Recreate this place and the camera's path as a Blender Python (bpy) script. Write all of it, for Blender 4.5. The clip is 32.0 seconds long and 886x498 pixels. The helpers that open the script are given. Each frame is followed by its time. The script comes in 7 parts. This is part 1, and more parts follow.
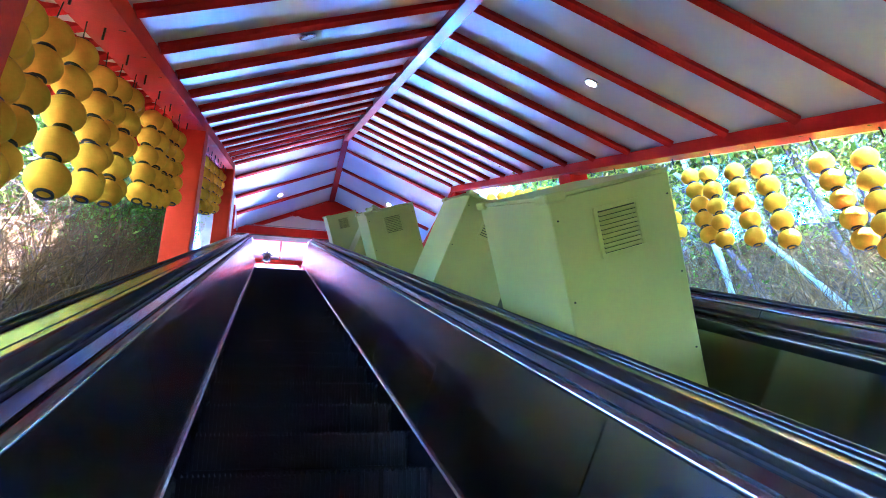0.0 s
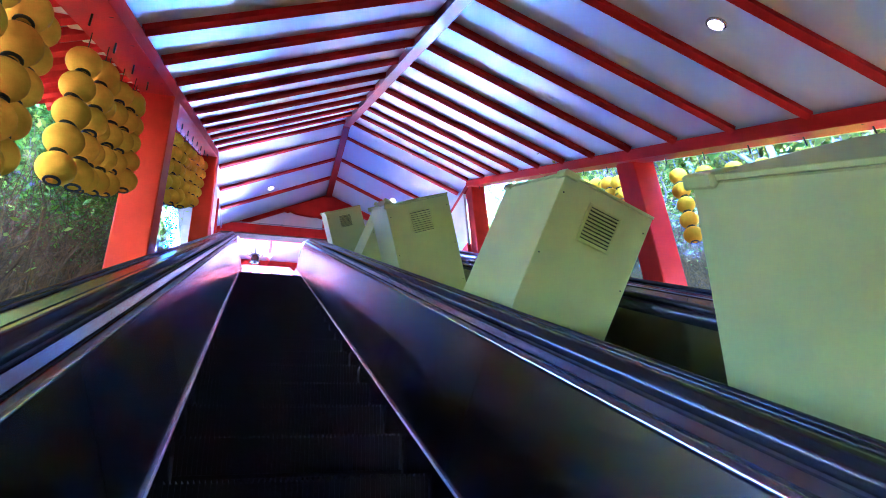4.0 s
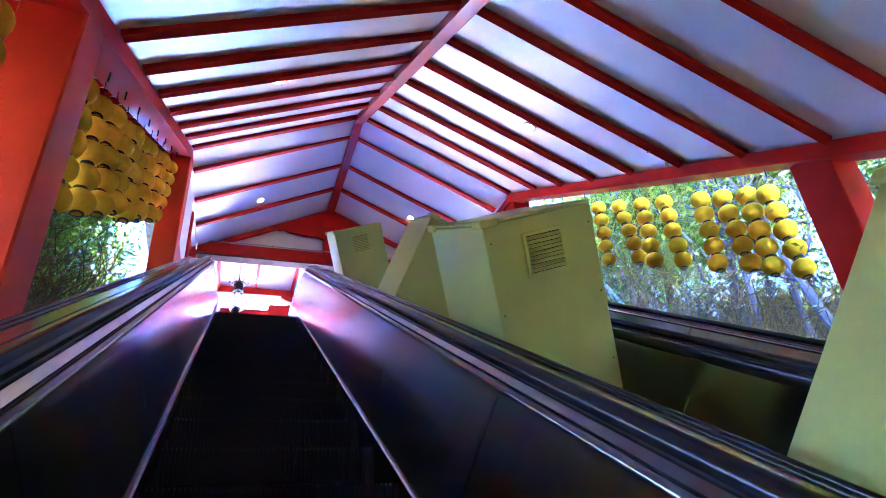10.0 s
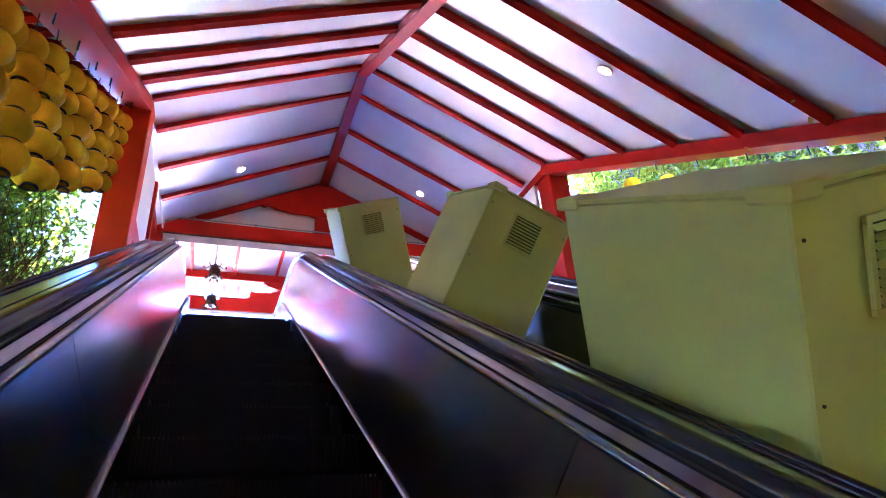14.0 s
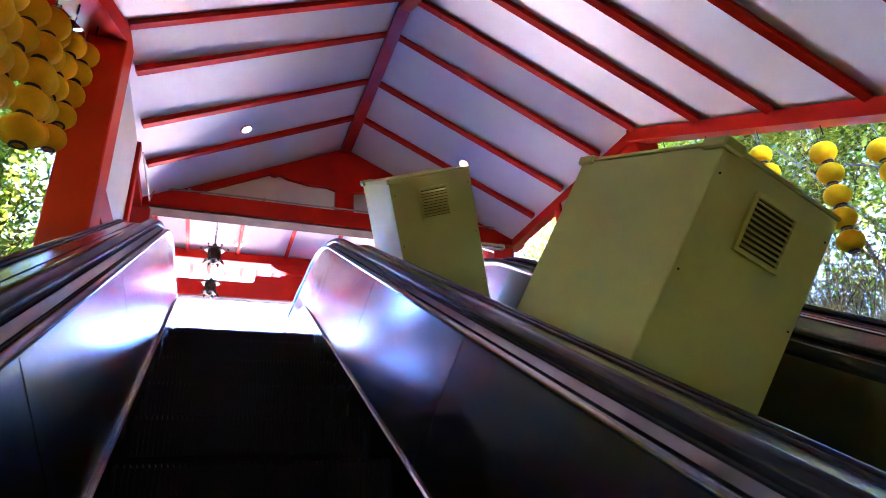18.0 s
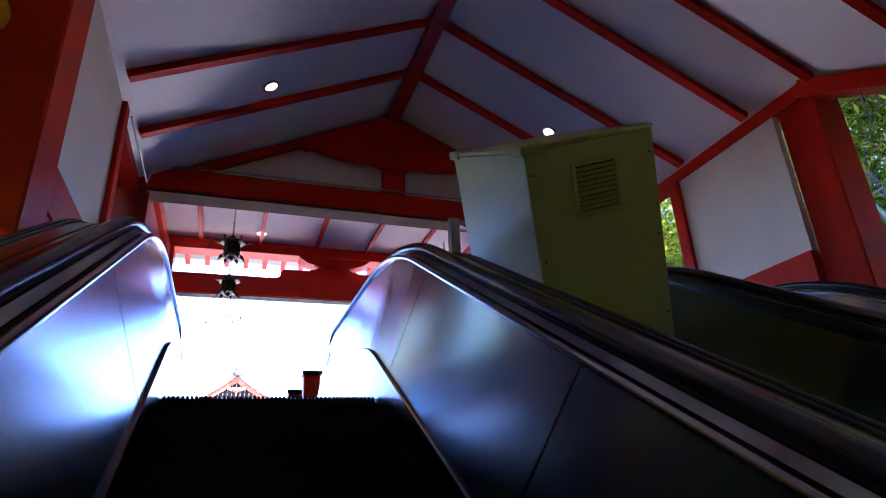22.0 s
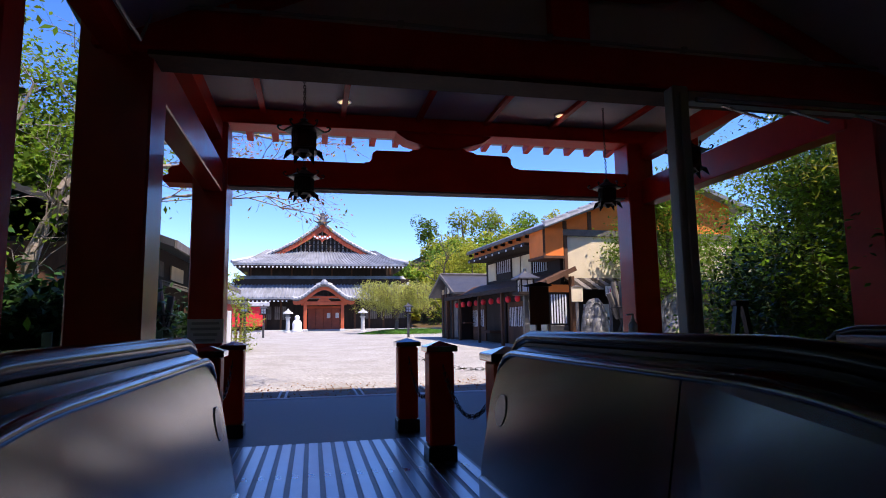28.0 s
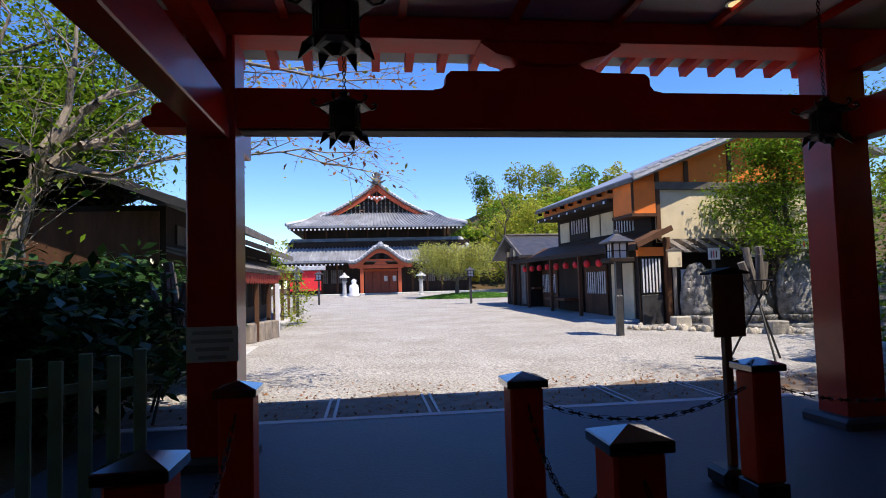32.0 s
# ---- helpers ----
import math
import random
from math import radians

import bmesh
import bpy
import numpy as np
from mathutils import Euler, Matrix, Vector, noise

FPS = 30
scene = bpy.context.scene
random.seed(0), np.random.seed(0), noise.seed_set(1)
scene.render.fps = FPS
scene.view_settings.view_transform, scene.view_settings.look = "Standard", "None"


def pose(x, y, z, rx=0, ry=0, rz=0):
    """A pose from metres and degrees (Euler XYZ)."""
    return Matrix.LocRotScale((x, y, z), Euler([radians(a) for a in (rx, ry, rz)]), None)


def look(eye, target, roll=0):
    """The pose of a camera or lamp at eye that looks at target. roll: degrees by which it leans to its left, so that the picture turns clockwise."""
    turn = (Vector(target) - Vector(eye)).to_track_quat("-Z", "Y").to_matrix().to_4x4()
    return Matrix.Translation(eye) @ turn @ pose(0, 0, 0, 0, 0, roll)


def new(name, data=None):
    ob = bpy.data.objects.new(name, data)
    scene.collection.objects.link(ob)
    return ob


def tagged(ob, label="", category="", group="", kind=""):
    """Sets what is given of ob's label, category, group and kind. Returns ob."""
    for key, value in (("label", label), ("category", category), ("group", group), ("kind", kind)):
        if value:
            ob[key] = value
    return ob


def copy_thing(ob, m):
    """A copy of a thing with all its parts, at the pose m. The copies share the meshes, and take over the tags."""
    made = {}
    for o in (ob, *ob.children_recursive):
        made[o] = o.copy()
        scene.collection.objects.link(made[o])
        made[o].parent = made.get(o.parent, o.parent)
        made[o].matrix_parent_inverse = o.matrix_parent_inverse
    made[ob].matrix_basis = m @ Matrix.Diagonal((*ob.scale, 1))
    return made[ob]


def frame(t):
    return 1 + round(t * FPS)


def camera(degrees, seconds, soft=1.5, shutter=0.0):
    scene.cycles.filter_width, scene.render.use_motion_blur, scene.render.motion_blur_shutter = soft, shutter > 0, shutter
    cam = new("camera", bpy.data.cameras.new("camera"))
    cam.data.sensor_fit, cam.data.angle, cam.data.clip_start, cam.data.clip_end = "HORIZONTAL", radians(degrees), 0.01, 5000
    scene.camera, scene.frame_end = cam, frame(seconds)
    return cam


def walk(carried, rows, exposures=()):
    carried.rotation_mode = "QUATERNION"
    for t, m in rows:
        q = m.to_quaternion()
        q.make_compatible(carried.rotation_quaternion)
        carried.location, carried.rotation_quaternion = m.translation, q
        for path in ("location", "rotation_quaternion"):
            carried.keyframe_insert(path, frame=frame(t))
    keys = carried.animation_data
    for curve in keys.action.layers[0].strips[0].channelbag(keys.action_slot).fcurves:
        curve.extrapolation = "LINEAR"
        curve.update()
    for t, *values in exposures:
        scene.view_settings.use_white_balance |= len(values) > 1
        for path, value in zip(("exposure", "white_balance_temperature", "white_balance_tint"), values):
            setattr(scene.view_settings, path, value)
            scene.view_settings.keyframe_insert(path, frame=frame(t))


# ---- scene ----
cam = camera(73.0, 32.0, soft=1.0)
PATH = [
    (0, (0.004, 0.01, 1.509), (0.557, 1.698, 2.428), -4.3),
    (0.5, (-0.002, 0.22, 1.634), (0.578, 1.898, 2.554), -4.4),
    (1, (-0.002, 0.437, 1.759), (0.569, 2.112, 2.69), -4.5),
    (1.5, (0.009, 0.659, 1.885), (0.583, 2.333, 2.816), -4.7),
    (2, (0.026, 0.889, 2.005), (0.598, 2.574, 2.918), -4.9),
    (2.5, (0.007, 1.094, 2.138), (0.57, 2.773, 3.067), -4.9),
    (4.5, (-0.011, 1.976, 2.596), (0.584, 3.653, 3.51), -4.1),
    (5, (-0.023, 2.176, 2.725), (0.558, 3.843, 3.665), -3.6),
    (5.5, (-0.025, 2.393, 2.852), (0.562, 4.06, 3.787), -3.6),
    (6, (-0.021, 2.599, 2.984), (0.589, 4.261, 3.914), -3.3),
    (6.5, (-0.016, 2.814, 3.108), (0.583, 4.474, 4.049), -3.1),
    (7, (-0.008, 3.025, 3.238), (0.595, 4.682, 4.182), -2.7),
    (7.5, (0.009, 3.235, 3.369), (0.636, 4.86, 4.351), -4.5),
    (8, (0.004, 3.446, 3.499), (0.641, 5.071, 4.474), -4.7),
    (8.5, (0.003, 3.669, 3.628), (0.629, 5.304, 4.594), -4.3),
    (9, (0.007, 3.888, 3.761), (0.622, 5.525, 4.733), -4.4),
    (9.5, (0.002, 4.115, 3.882), (0.617, 5.754, 4.85), -4.4),
    (10, (0.011, 4.344, 4.013), (0.63, 5.978, 4.985), -4.3),
    (10.5, (0.023, 4.57, 4.14), (0.646, 6.198, 5.121), -4.8),
    (11, (0.012, 4.777, 4.258), (0.644, 6.401, 5.24), -5.0),
    (11.5, (0.013, 4.988, 4.386), (0.636, 6.603, 5.388), -5.1),
    (12, (-0.004, 5.182, 4.503), (0.612, 6.791, 5.52), -5.1),
    (12.5, (-0.01, 5.392, 4.619), (0.622, 7.011, 5.609), -4.9),
    (13, (-0.01, 5.599, 4.744), (0.643, 7.182, 5.779), -5.6),
    (13.5, (0.022, 5.836, 4.883), (0.699, 7.467, 5.823), -5.2),
    (15.5, (0.001, 6.698, 5.366), (0.706, 8.35, 6.245), -3.3),
    (16, (0.007, 6.928, 5.492), (0.696, 8.594, 6.357), -3.1),
    (16.5, (0.016, 7.153, 5.633), (0.693, 8.827, 6.493), -3.3),
    (17, (0.004, 7.368, 5.762), (0.687, 9.044, 6.613), -3.3),
    (17.5, (-0.007, 7.567, 5.881), (0.685, 9.245, 6.719), -3.5),
    (18, (-0.005, 7.784, 6.013), (0.69, 9.468, 6.839), -3.6),
    (18.5, (-0.005, 8.005, 6.13), (0.683, 9.698, 6.944), -3.4),
    (19, (-0.005, 8.24, 6.262), (0.684, 9.929, 7.084), -3.4),
    (19.5, (0.005, 8.457, 6.388), (0.7, 10.147, 7.202), -3.7),
    (20, (0.017, 8.686, 6.509), (0.713, 10.381, 7.312), -3.3),
    (20.5, (0.009, 8.909, 6.642), (0.701, 10.605, 7.444), -3.2),
    (21, (0.004, 9.132, 6.763), (0.699, 10.837, 7.544), -3.1),
    (21.5, (-0.002, 9.347, 6.883), (0.706, 11.057, 7.64), -3.3),
    (22, (0.0, 9.563, 7.006), (0.643, 11.297, 7.766), -2.9),
    (22.5, (-0.002, 9.768, 7.131), (0.614, 11.526, 7.859), -2.6),
    (23, (-0.002, 9.982, 7.251), (0.632, 11.741, 7.959), -2.4),
    (23.5, (-0.005, 10.184, 7.364), (0.619, 11.949, 8.067), -2.1),
    (24, (-0.017, 10.388, 7.479), (0.613, 12.165, 8.145), -2.3),
    (24.5, (-0.012, 10.624, 7.603), (0.598, 12.412, 8.259), -1.1),
    (26.5, (0.004, 11.467, 8.147), (0.64, 13.279, 8.708), -1.8),
    (27, (-0.001, 11.678, 8.262), (0.637, 13.506, 8.764), -2.1),
    (27.5, (0.005, 11.906, 8.384), (0.636, 13.738, 8.882), -2.1),
    (28, (-0.004, 12.146, 8.487), (0.422, 14.084, 8.739), -0.9),
    (28.5, (-0.002, 12.38, 8.603), (0.366, 14.315, 8.949), -0.9),
    (29, (0.0, 12.6, 8.722), (0.353, 14.548, 9.011), -0.8),
    (29.5, (0.005, 12.804, 8.799), (0.344, 14.754, 9.086), -0.7),
    (30, (-0.022, 13.049, 8.857), (0.314, 15.006, 9.096), 0.2),
    (30.5, (-0.052, 13.301, 8.869), (0.314, 15.259, 9.053), 0.7),
    (31, (-0.077, 13.543, 8.842), (0.274, 15.51, 8.943), 0.4),
    (31.5, (-0.046, 13.878, 8.813), (0.279, 15.85, 8.895), -2.1),
    (32, (0.035, 14.42, 8.86), (0.282, 16.401, 8.975), -1.6),
]
EXPOSURES = [(0.0, 7.0, 4350, 34), (6.0, 7.0, 4450, 46), (9.0, 6.85, 4650, 45), (13.0, 6.75, 5250, 43), (16.0, 6.45, 5850, 38), (19.0, 5.95, 6000, 36),
             (21.0, 4.95, 5850, 30), (22.0, 4.2, 5700, 28), (23.0, 3.4, 5550, 27), (24.5, 2.4, 5450, 26), (26.5, 1.2, 5600, 20), (28.0, 0.9, 5850, 20), (30.0, 0.75, 6000, 16), (32.0, 0.62, 6000, 11)]
walk(cam, [(t, look(eye, target, roll)) for t, eye, target, roll in PATH], EXPOSURES)

# ---- light ----
SUN_DIR = Vector((-0.32, 0.36, -1.0)).normalized()      # the way the sunlight travels
world = bpy.data.worlds.new("sky")
scene.world = world
world.use_nodes = True
wn = world.node_tree
sky = wn.nodes.new("ShaderNodeTexSky")
sky.sky_type = 'NISHITA'
sky.sun_disc = False
sky.sun_elevation = math.asin(-SUN_DIR.z)
sky.sun_rotation = math.atan2(-SUN_DIR.x, -SUN_DIR.y)
sky.air_density, sky.dust_density, sky.ozone_density = 1.0, 0.2, 3.0
sky.altitude = 300
deep = wn.nodes.new("ShaderNodeHueSaturation")       # the deep blue of a clear autumn day
deep.inputs["Saturation"].default_value = 1.27
deep.inputs["Hue"].default_value = 0.514
wn.links.new(sky.outputs[0], deep.inputs["Color"])
wn.links.new(deep.outputs[0], wn.nodes["Background"].inputs[0])
wn.nodes["Background"].inputs[1].default_value = 0.148
sun = new("sun", bpy.data.lights.new("sun", 'SUN'))
sun.data.energy, sun.data.angle, sun.data.color = 5.0, radians(0.5), (1.0, 0.84, 0.64)
sun.matrix_world = look((0, 0, 60), Vector((0, 0, 60)) + SUN_DIR)

# ---- materials ----
def shade(name, base, rough=0.6, metal=0.0, var=0.15, scale=6.0, fine=60.0, bump=0.02, spec=0.5, second=None,
          per_object=0.0, coat=0.0, stretch=(1, 1, 1), island=0.0, rough_var=0.1, mixing=0.5, space="Object", crisp=0.0, coat_rough=0.08):
    """A painted or natural surface: two scales of variation in colour, roughness and relief."""
    m = bpy.data.materials.new(name)
    m.use_nodes = True
    n, l = m.node_tree.nodes, m.node_tree.links
    b = n["Principled BSDF"]
    b.inputs["Metallic"].default_value = metal
    b.inputs["Specular IOR Level"].default_value = spec
    b.inputs["Coat Weight"].default_value = coat
    b.inputs["Coat Roughness"].default_value = coat_rough
    tc, mp = n.new("ShaderNodeTexCoord"), n.new("ShaderNodeMapping")
    mp.inputs["Scale"].default_value = stretch
    l.new(tc.outputs[space], mp.inputs[0])
    big, small = n.new("ShaderNodeTexNoise"), n.new("ShaderNodeTexNoise")
    big.inputs["Scale"].default_value, big.inputs["Detail"].default_value = scale, 6
    small.inputs["Scale"].default_value, small.inputs["Detail"].default_value = fine, 4
    for t in (big, small):
        l.new(mp.outputs[0], t.inputs["Vector"])
    dark = [c * (1 - var) for c in base] if second is None else second
    lite = [min(1, c * (1 + var)) for c in base] if second is None else base
    ramp = n.new("ShaderNodeMapRange")
    ramp.inputs[1].default_value, ramp.inputs[2].default_value = mixing - 0.18, mixing + 0.18
    l.new(big.outputs[0], ramp.inputs[0])
    mix = n.new("ShaderNodeMix")
    mix.data_type = 'RGBA'
    mix.inputs[6].default_value, mix.inputs[7].default_value = (*dark, 1), (*lite, 1)
    l.new(ramp.outputs[0], mix.inputs[0])
    hsv = n.new("ShaderNodeHueSaturation")
    l.new(mix.outputs[2], hsv.inputs["Color"])
    val = n.new("ShaderNodeMapRange")
    val.inputs[1].default_value, val.inputs[2].default_value = crisp, 1 - crisp
    val.inputs[3].default_value, val.inputs[4].default_value = 1 - var * 0.6, 1 + var * 0.6
    l.new(small.outputs[0], val.inputs[0])
    last = val.outputs[0]
    for amount, node, out in ((per_object, "ShaderNodeObjectInfo", "Random"), (island, "ShaderNodeNewGeometry", "Random Per Island")):
        if amount:
            src, r, mul = n.new(node), n.new("ShaderNodeMapRange"), n.new("ShaderNodeMath")
            r.inputs[3].default_value, r.inputs[4].default_value = 1 - amount, 1 + amount
            l.new(src.outputs[out], r.inputs[0])
            mul.operation = 'MULTIPLY'
            l.new(last, mul.inputs[0]), l.new(r.outputs[0], mul.inputs[1])
            last = mul.outputs[0]
    l.new(last, hsv.inputs["Value"])
    l.new(hsv.outputs[0], b.inputs["Base Color"])
    rr = n.new("ShaderNodeMapRange")
    rr.inputs[3].default_value, rr.inputs[4].default_value = max(0.02, rough - rough_var), min(1, rough + rough_var)
    l.new(big.outputs[0], rr.inputs[0])
    l.new(rr.outputs[0], b.inputs["Roughness"])
    if bump:
        bp = n.new("ShaderNodeBump")
        bp.inputs["Strength"].default_value, bp.inputs["Distance"].default_value = 0.5, bump
        l.new(small.outputs[0], bp.inputs["Height"])
        l.new(bp.outputs[0], b.inputs["Normal"])
    return m


def leafy(name, base, var=0.35, thin=0.35, rough=0.5):
    """Leaves: each one its own green, letting part of the light through."""
    m = bpy.data.materials.new(name)
    m.use_nodes = True
    n, l = m.node_tree.nodes, m.node_tree.links
    b, out = n["Principled BSDF"], n["Material Output"]
    geo, hsv = n.new("ShaderNodeNewGeometry"), n.new("ShaderNodeHueSaturation")
    hsv.inputs["Color"].default_value = (*base, 1)
    for key, lo, hi in (("Value", 1 - var, 1 + var), ("Hue", 0.485, 0.52)):
        r = n.new("ShaderNodeMapRange")
        r.inputs[3].default_value, r.inputs[4].default_value = lo, hi
        l.new(geo.outputs["Random Per Island"], r.inputs[0])
        l.new(r.outputs[0], hsv.inputs[key])
    l.new(hsv.outputs[0], b.inputs["Base Color"])
    b.inputs["Roughness"].default_value = rough
    b.inputs["Specular IOR Level"].default_value = 0.18
    tr, mx = n.new("ShaderNodeBsdfTranslucent"), n.new("ShaderNodeMixShader")
    l.new(hsv.outputs[0], tr.inputs[0])
    mx.inputs[0].default_value = thin
    l.new(b.outputs[0], mx.inputs[1]), l.new(tr.outputs[0], mx.inputs[2])
    l.new(mx.outputs[0], out.inputs[0])
    return m


def lamp_glow(name, color, power):
    m = bpy.data.materials.new(name)
    m.use_nodes = True
    b = m.node_tree.nodes["Principled BSDF"]
    b.inputs["Base Color"].default_value = (*color, 1)
    b.inputs["Emission Color"].default_value = (*color, 1)
    b.inputs["Emission Strength"].default_value = power
    return m


RED = shade("vermilion_paint", (0.60, 0.022, 0.005), 0.45, var=0.10, scale=3, fine=45, bump=0.003, coat=0.02, spec=0.12)
LACQUER = shade("glossy_vermilion_lacquer", (0.48, 0.017, 0.005), 0.34, var=0.14, scale=3, fine=45, bump=0.001, coat=0.3, spec=0.3)
ORANGE = shade("orange_post_paint", (0.68, 0.048, 0.004), 0.45, var=0.08, scale=2.5, fine=40, bump=0.003, coat=0.02, spec=0.12)
# White ceiling paint; its slight blue stands in for skylight on the boards.
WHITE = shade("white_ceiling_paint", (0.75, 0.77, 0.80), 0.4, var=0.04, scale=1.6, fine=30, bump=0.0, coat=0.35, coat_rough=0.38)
PLASTER = shade("cream_plaster", (0.70, 0.60, 0.40), 0.85, var=0.10, scale=2, fine=60, bump=0.01)
WALL_WHITE = shade("white_wall_board", (0.74, 0.72, 0.70), 0.6, var=0.06, scale=1.5, fine=50, bump=0.004)
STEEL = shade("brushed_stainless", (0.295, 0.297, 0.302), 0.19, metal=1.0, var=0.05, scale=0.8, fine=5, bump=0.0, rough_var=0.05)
def brush(m, way, amount):
    """Gives a metal the long grain of brushing along one way."""
    n, l = m.node_tree.nodes, m.node_tree.links
    v = n.new("ShaderNodeCombineXYZ")
    for i in range(3):
        v.inputs[i].default_value = way[i]
    n["Principled BSDF"].inputs["Anisotropic"].default_value = amount
    l.new(v.outputs[0], n["Principled BSDF"].inputs["Tangent"])
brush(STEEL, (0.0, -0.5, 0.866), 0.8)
STEEL_DECK = shade("stainless_deck", (0.38, 0.38, 0.38), 0.22, metal=1.0, var=0.06, scale=2, fine=30, bump=0.0005)
CHROME = shade("polished_trim", (0.33, 0.33, 0.34), 0.20, metal=1.0, var=0.04, scale=3, fine=30, bump=0.0)
RUBBER = shade("black_handrail_rubber", (0.012, 0.012, 0.013), 0.22, var=0.15, scale=5, fine=80, bump=0.0006, spec=0.6)
STEP = shade("dark_step_metal", (0.019, 0.019, 0.020), 0.55, spec=0.3, var=0.25, scale=4, fine=90, bump=0.004)
# Blue in this metal's colour stands in for sky reflected by the plate.
PLATE = shade("ribbed_landing_plate", (0.33, 0.37, 0.43), 0.30, metal=1.0, var=0.12, scale=4, fine=70, bump=0.001)
PLATE_DARK = shade("dark_plate_groove", (0.17, 0.17, 0.18), 0.45, metal=0.9, var=0.2, scale=4, fine=70, bump=0.002)
GREEN_BOX = shade("pale_green_enamel", (0.43, 0.475, 0.135), 0.5, spec=0.2, var=0.05, scale=2.2, fine=50, bump=0.002)
GREEN_PLINTH = shade("pale_green_plinth_paint", (0.25, 0.36, 0.24), 0.6, var=0.1, scale=3, fine=50, bump=0.004)
LOUVRE_SHADE = shade("louvre_gap", (0.035, 0.04, 0.02), 0.8, var=0.1, bump=0)
LANTERN = shade("yellow_lantern_skin", (0.76, 0.41, 0.001), 0.6, spec=0.02, var=0.10, scale=5, fine=40, bump=0.004, per_object=0.08)
CAP = shade("polished_black_cap", (0.015, 0.017, 0.022), 0.10, var=0.2, scale=6, fine=60, bump=0.0, spec=0.9, coat=1.0)
BLACK = shade("black_lacquer", (0.012, 0.011, 0.011), 0.4, var=0.2, scale=6, fine=60, bump=0.002)
BRONZE = shade("dark_bronze", (0.035, 0.026, 0.020), 0.42, metal=0.7, var=0.3, scale=14, fine=80, bump=0.004)
GREY_STEEL = shade("grey_painted_steel", (0.36, 0.37, 0.37), 0.45, var=0.08, scale=4, fine=50, bump=0.002)
# The dark blue of skylit shade is put into the concrete's colour.
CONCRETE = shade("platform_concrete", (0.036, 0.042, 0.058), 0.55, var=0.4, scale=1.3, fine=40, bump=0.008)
KERB = shade("kerb_stone", (0.46, 0.46, 0.45), 0.75, var=0.12, scale=5, fine=60, bump=0.01)
PAVING = shade("leaf_strewn_paving", (0.21, 0.17, 0.13), 0.85, var=0.3, scale=5, fine=40, bump=0.02, second=(0.12, 0.09, 0.06))
GRAVEL = shade("pale_gravel", (0.35, 0.342, 0.324), 0.95, var=0.75, scale=0.9, fine=26, bump=0.08, second=(0.27, 0.258, 0.232), crisp=0.33)
TILE = shade("grey_roof_tile", (0.21, 0.225, 0.255), 0.42, var=0.25, scale=1.5, fine=8, bump=0.01, island=0.18, per_object=0.15)
TILE_EDGE = shade("pale_tile_end", (0.46, 0.47, 0.50), 0.5, var=0.2, scale=6, fine=40, bump=0.004)
DARK_WOOD = shade("dark_stained_wood", (0.028, 0.020, 0.016), 0.7, spec=0.15, var=0.3, scale=4, fine=30, bump=0.006, stretch=(1, 1, 0.15))
BROWN_WOOD = shade("weathered_brown_wood", (0.10, 0.05, 0.028), 0.75, spec=0.2, var=0.3, scale=4, fine=30, bump=0.006, stretch=(1, 1, 0.2))
GREY_WOOD = shade("silver_grey_boards", (0.16, 0.145, 0.13), 0.85, spec=0.2, var=0.25, scale=4, fine=30, bump=0.01, per_object=0.2)
ORANGE_WALL = shade("orange_plaster", (0.80, 0.21, 0.03), 0.8, var=0.1, scale=2, fine=50, bump=0.006)
RED_DOOR = shade("red_brown_door_lacquer", (0.30, 0.055, 0.025), 0.4, var=0.15, scale=3, fine=40, bump=0.003)
SHOJI = shade("white_paper", (0.72, 0.73, 0.76), 0.7, var=0.05, bump=0.001)
STONE = shade("weathered_stone", (0.34, 0.33, 0.31), 0.9, var=0.5, scale=6, fine=22, bump=0.08, second=(0.09, 0.09, 0.085), spec=0.2, crisp=0.2)
ROCK = shade("pale_border_stone", (0.42, 0.39, 0.33), 0.9, var=0.25, scale=4, fine=30, bump=0.03, per_object=0.3)
STATUE = shade("white_statue", (0.82, 0.82, 0.82), 0.6, var=0.05, bump=0.004)
BARK = shade("grey_bark", (0.11, 0.09, 0.072), 0.9, var=0.35, scale=8, fine=40, bump=0.03, stretch=(1, 1, 0.3))
PALE_BARK = shade("pale_cherry_bark", (0.24, 0.205, 0.17), 0.85, var=0.35, scale=8, fine=40, bump=0.03, stretch=(1, 1, 0.4))
SIGN_WOOD = shade("brown_sign_wood", (0.22, 0.115, 0.06), 0.7, spec=0.2, var=0.25, scale=4, fine=30, bump=0.004, stretch=(1, 1, 0.2))
TWIG = shade("dry_twigs", (0.095, 0.052, 0.015), 0.9, spec=0.2, var=0.35, scale=3, fine=30, bump=0.01, island=0.4)
BAMBOO = shade("bamboo_culm", (0.24, 0.28, 0.15), 0.5, var=0.2, scale=2, fine=20, bump=0.003, island=0.25)
EARTH = shade("leaf_litter_earth", (0.08, 0.04, 0.009), 0.95, var=0.4, scale=0.6, fine=22, bump=0.08, second=(0.055, 0.042, 0.010))
GRASS_M = leafy("lawn_blades", (0.12, 0.26, 0.035))
LEAF = leafy("green_leaves", (0.155, 0.235, 0.014), var=0.55, thin=0.42)
LEAF_LIGHT = leafy("light_green_leaves", (0.25, 0.30, 0.03), thin=0.45)
LEAF_DARK = leafy("dark_glossy_leaves", (0.035, 0.075, 0.018), thin=0.2, rough=0.3)
LEAF_WOOD = leafy("woodland_foliage", (0.10, 0.165, 0.018), var=0.5)
LEAF_WILLOW = leafy("yellowing_leaves", (0.42, 0.43, 0.09), thin=0.45)
LEAF_DRY = leafy("reddish_dry_leaves", (0.30, 0.13, 0.05), thin=0.4)
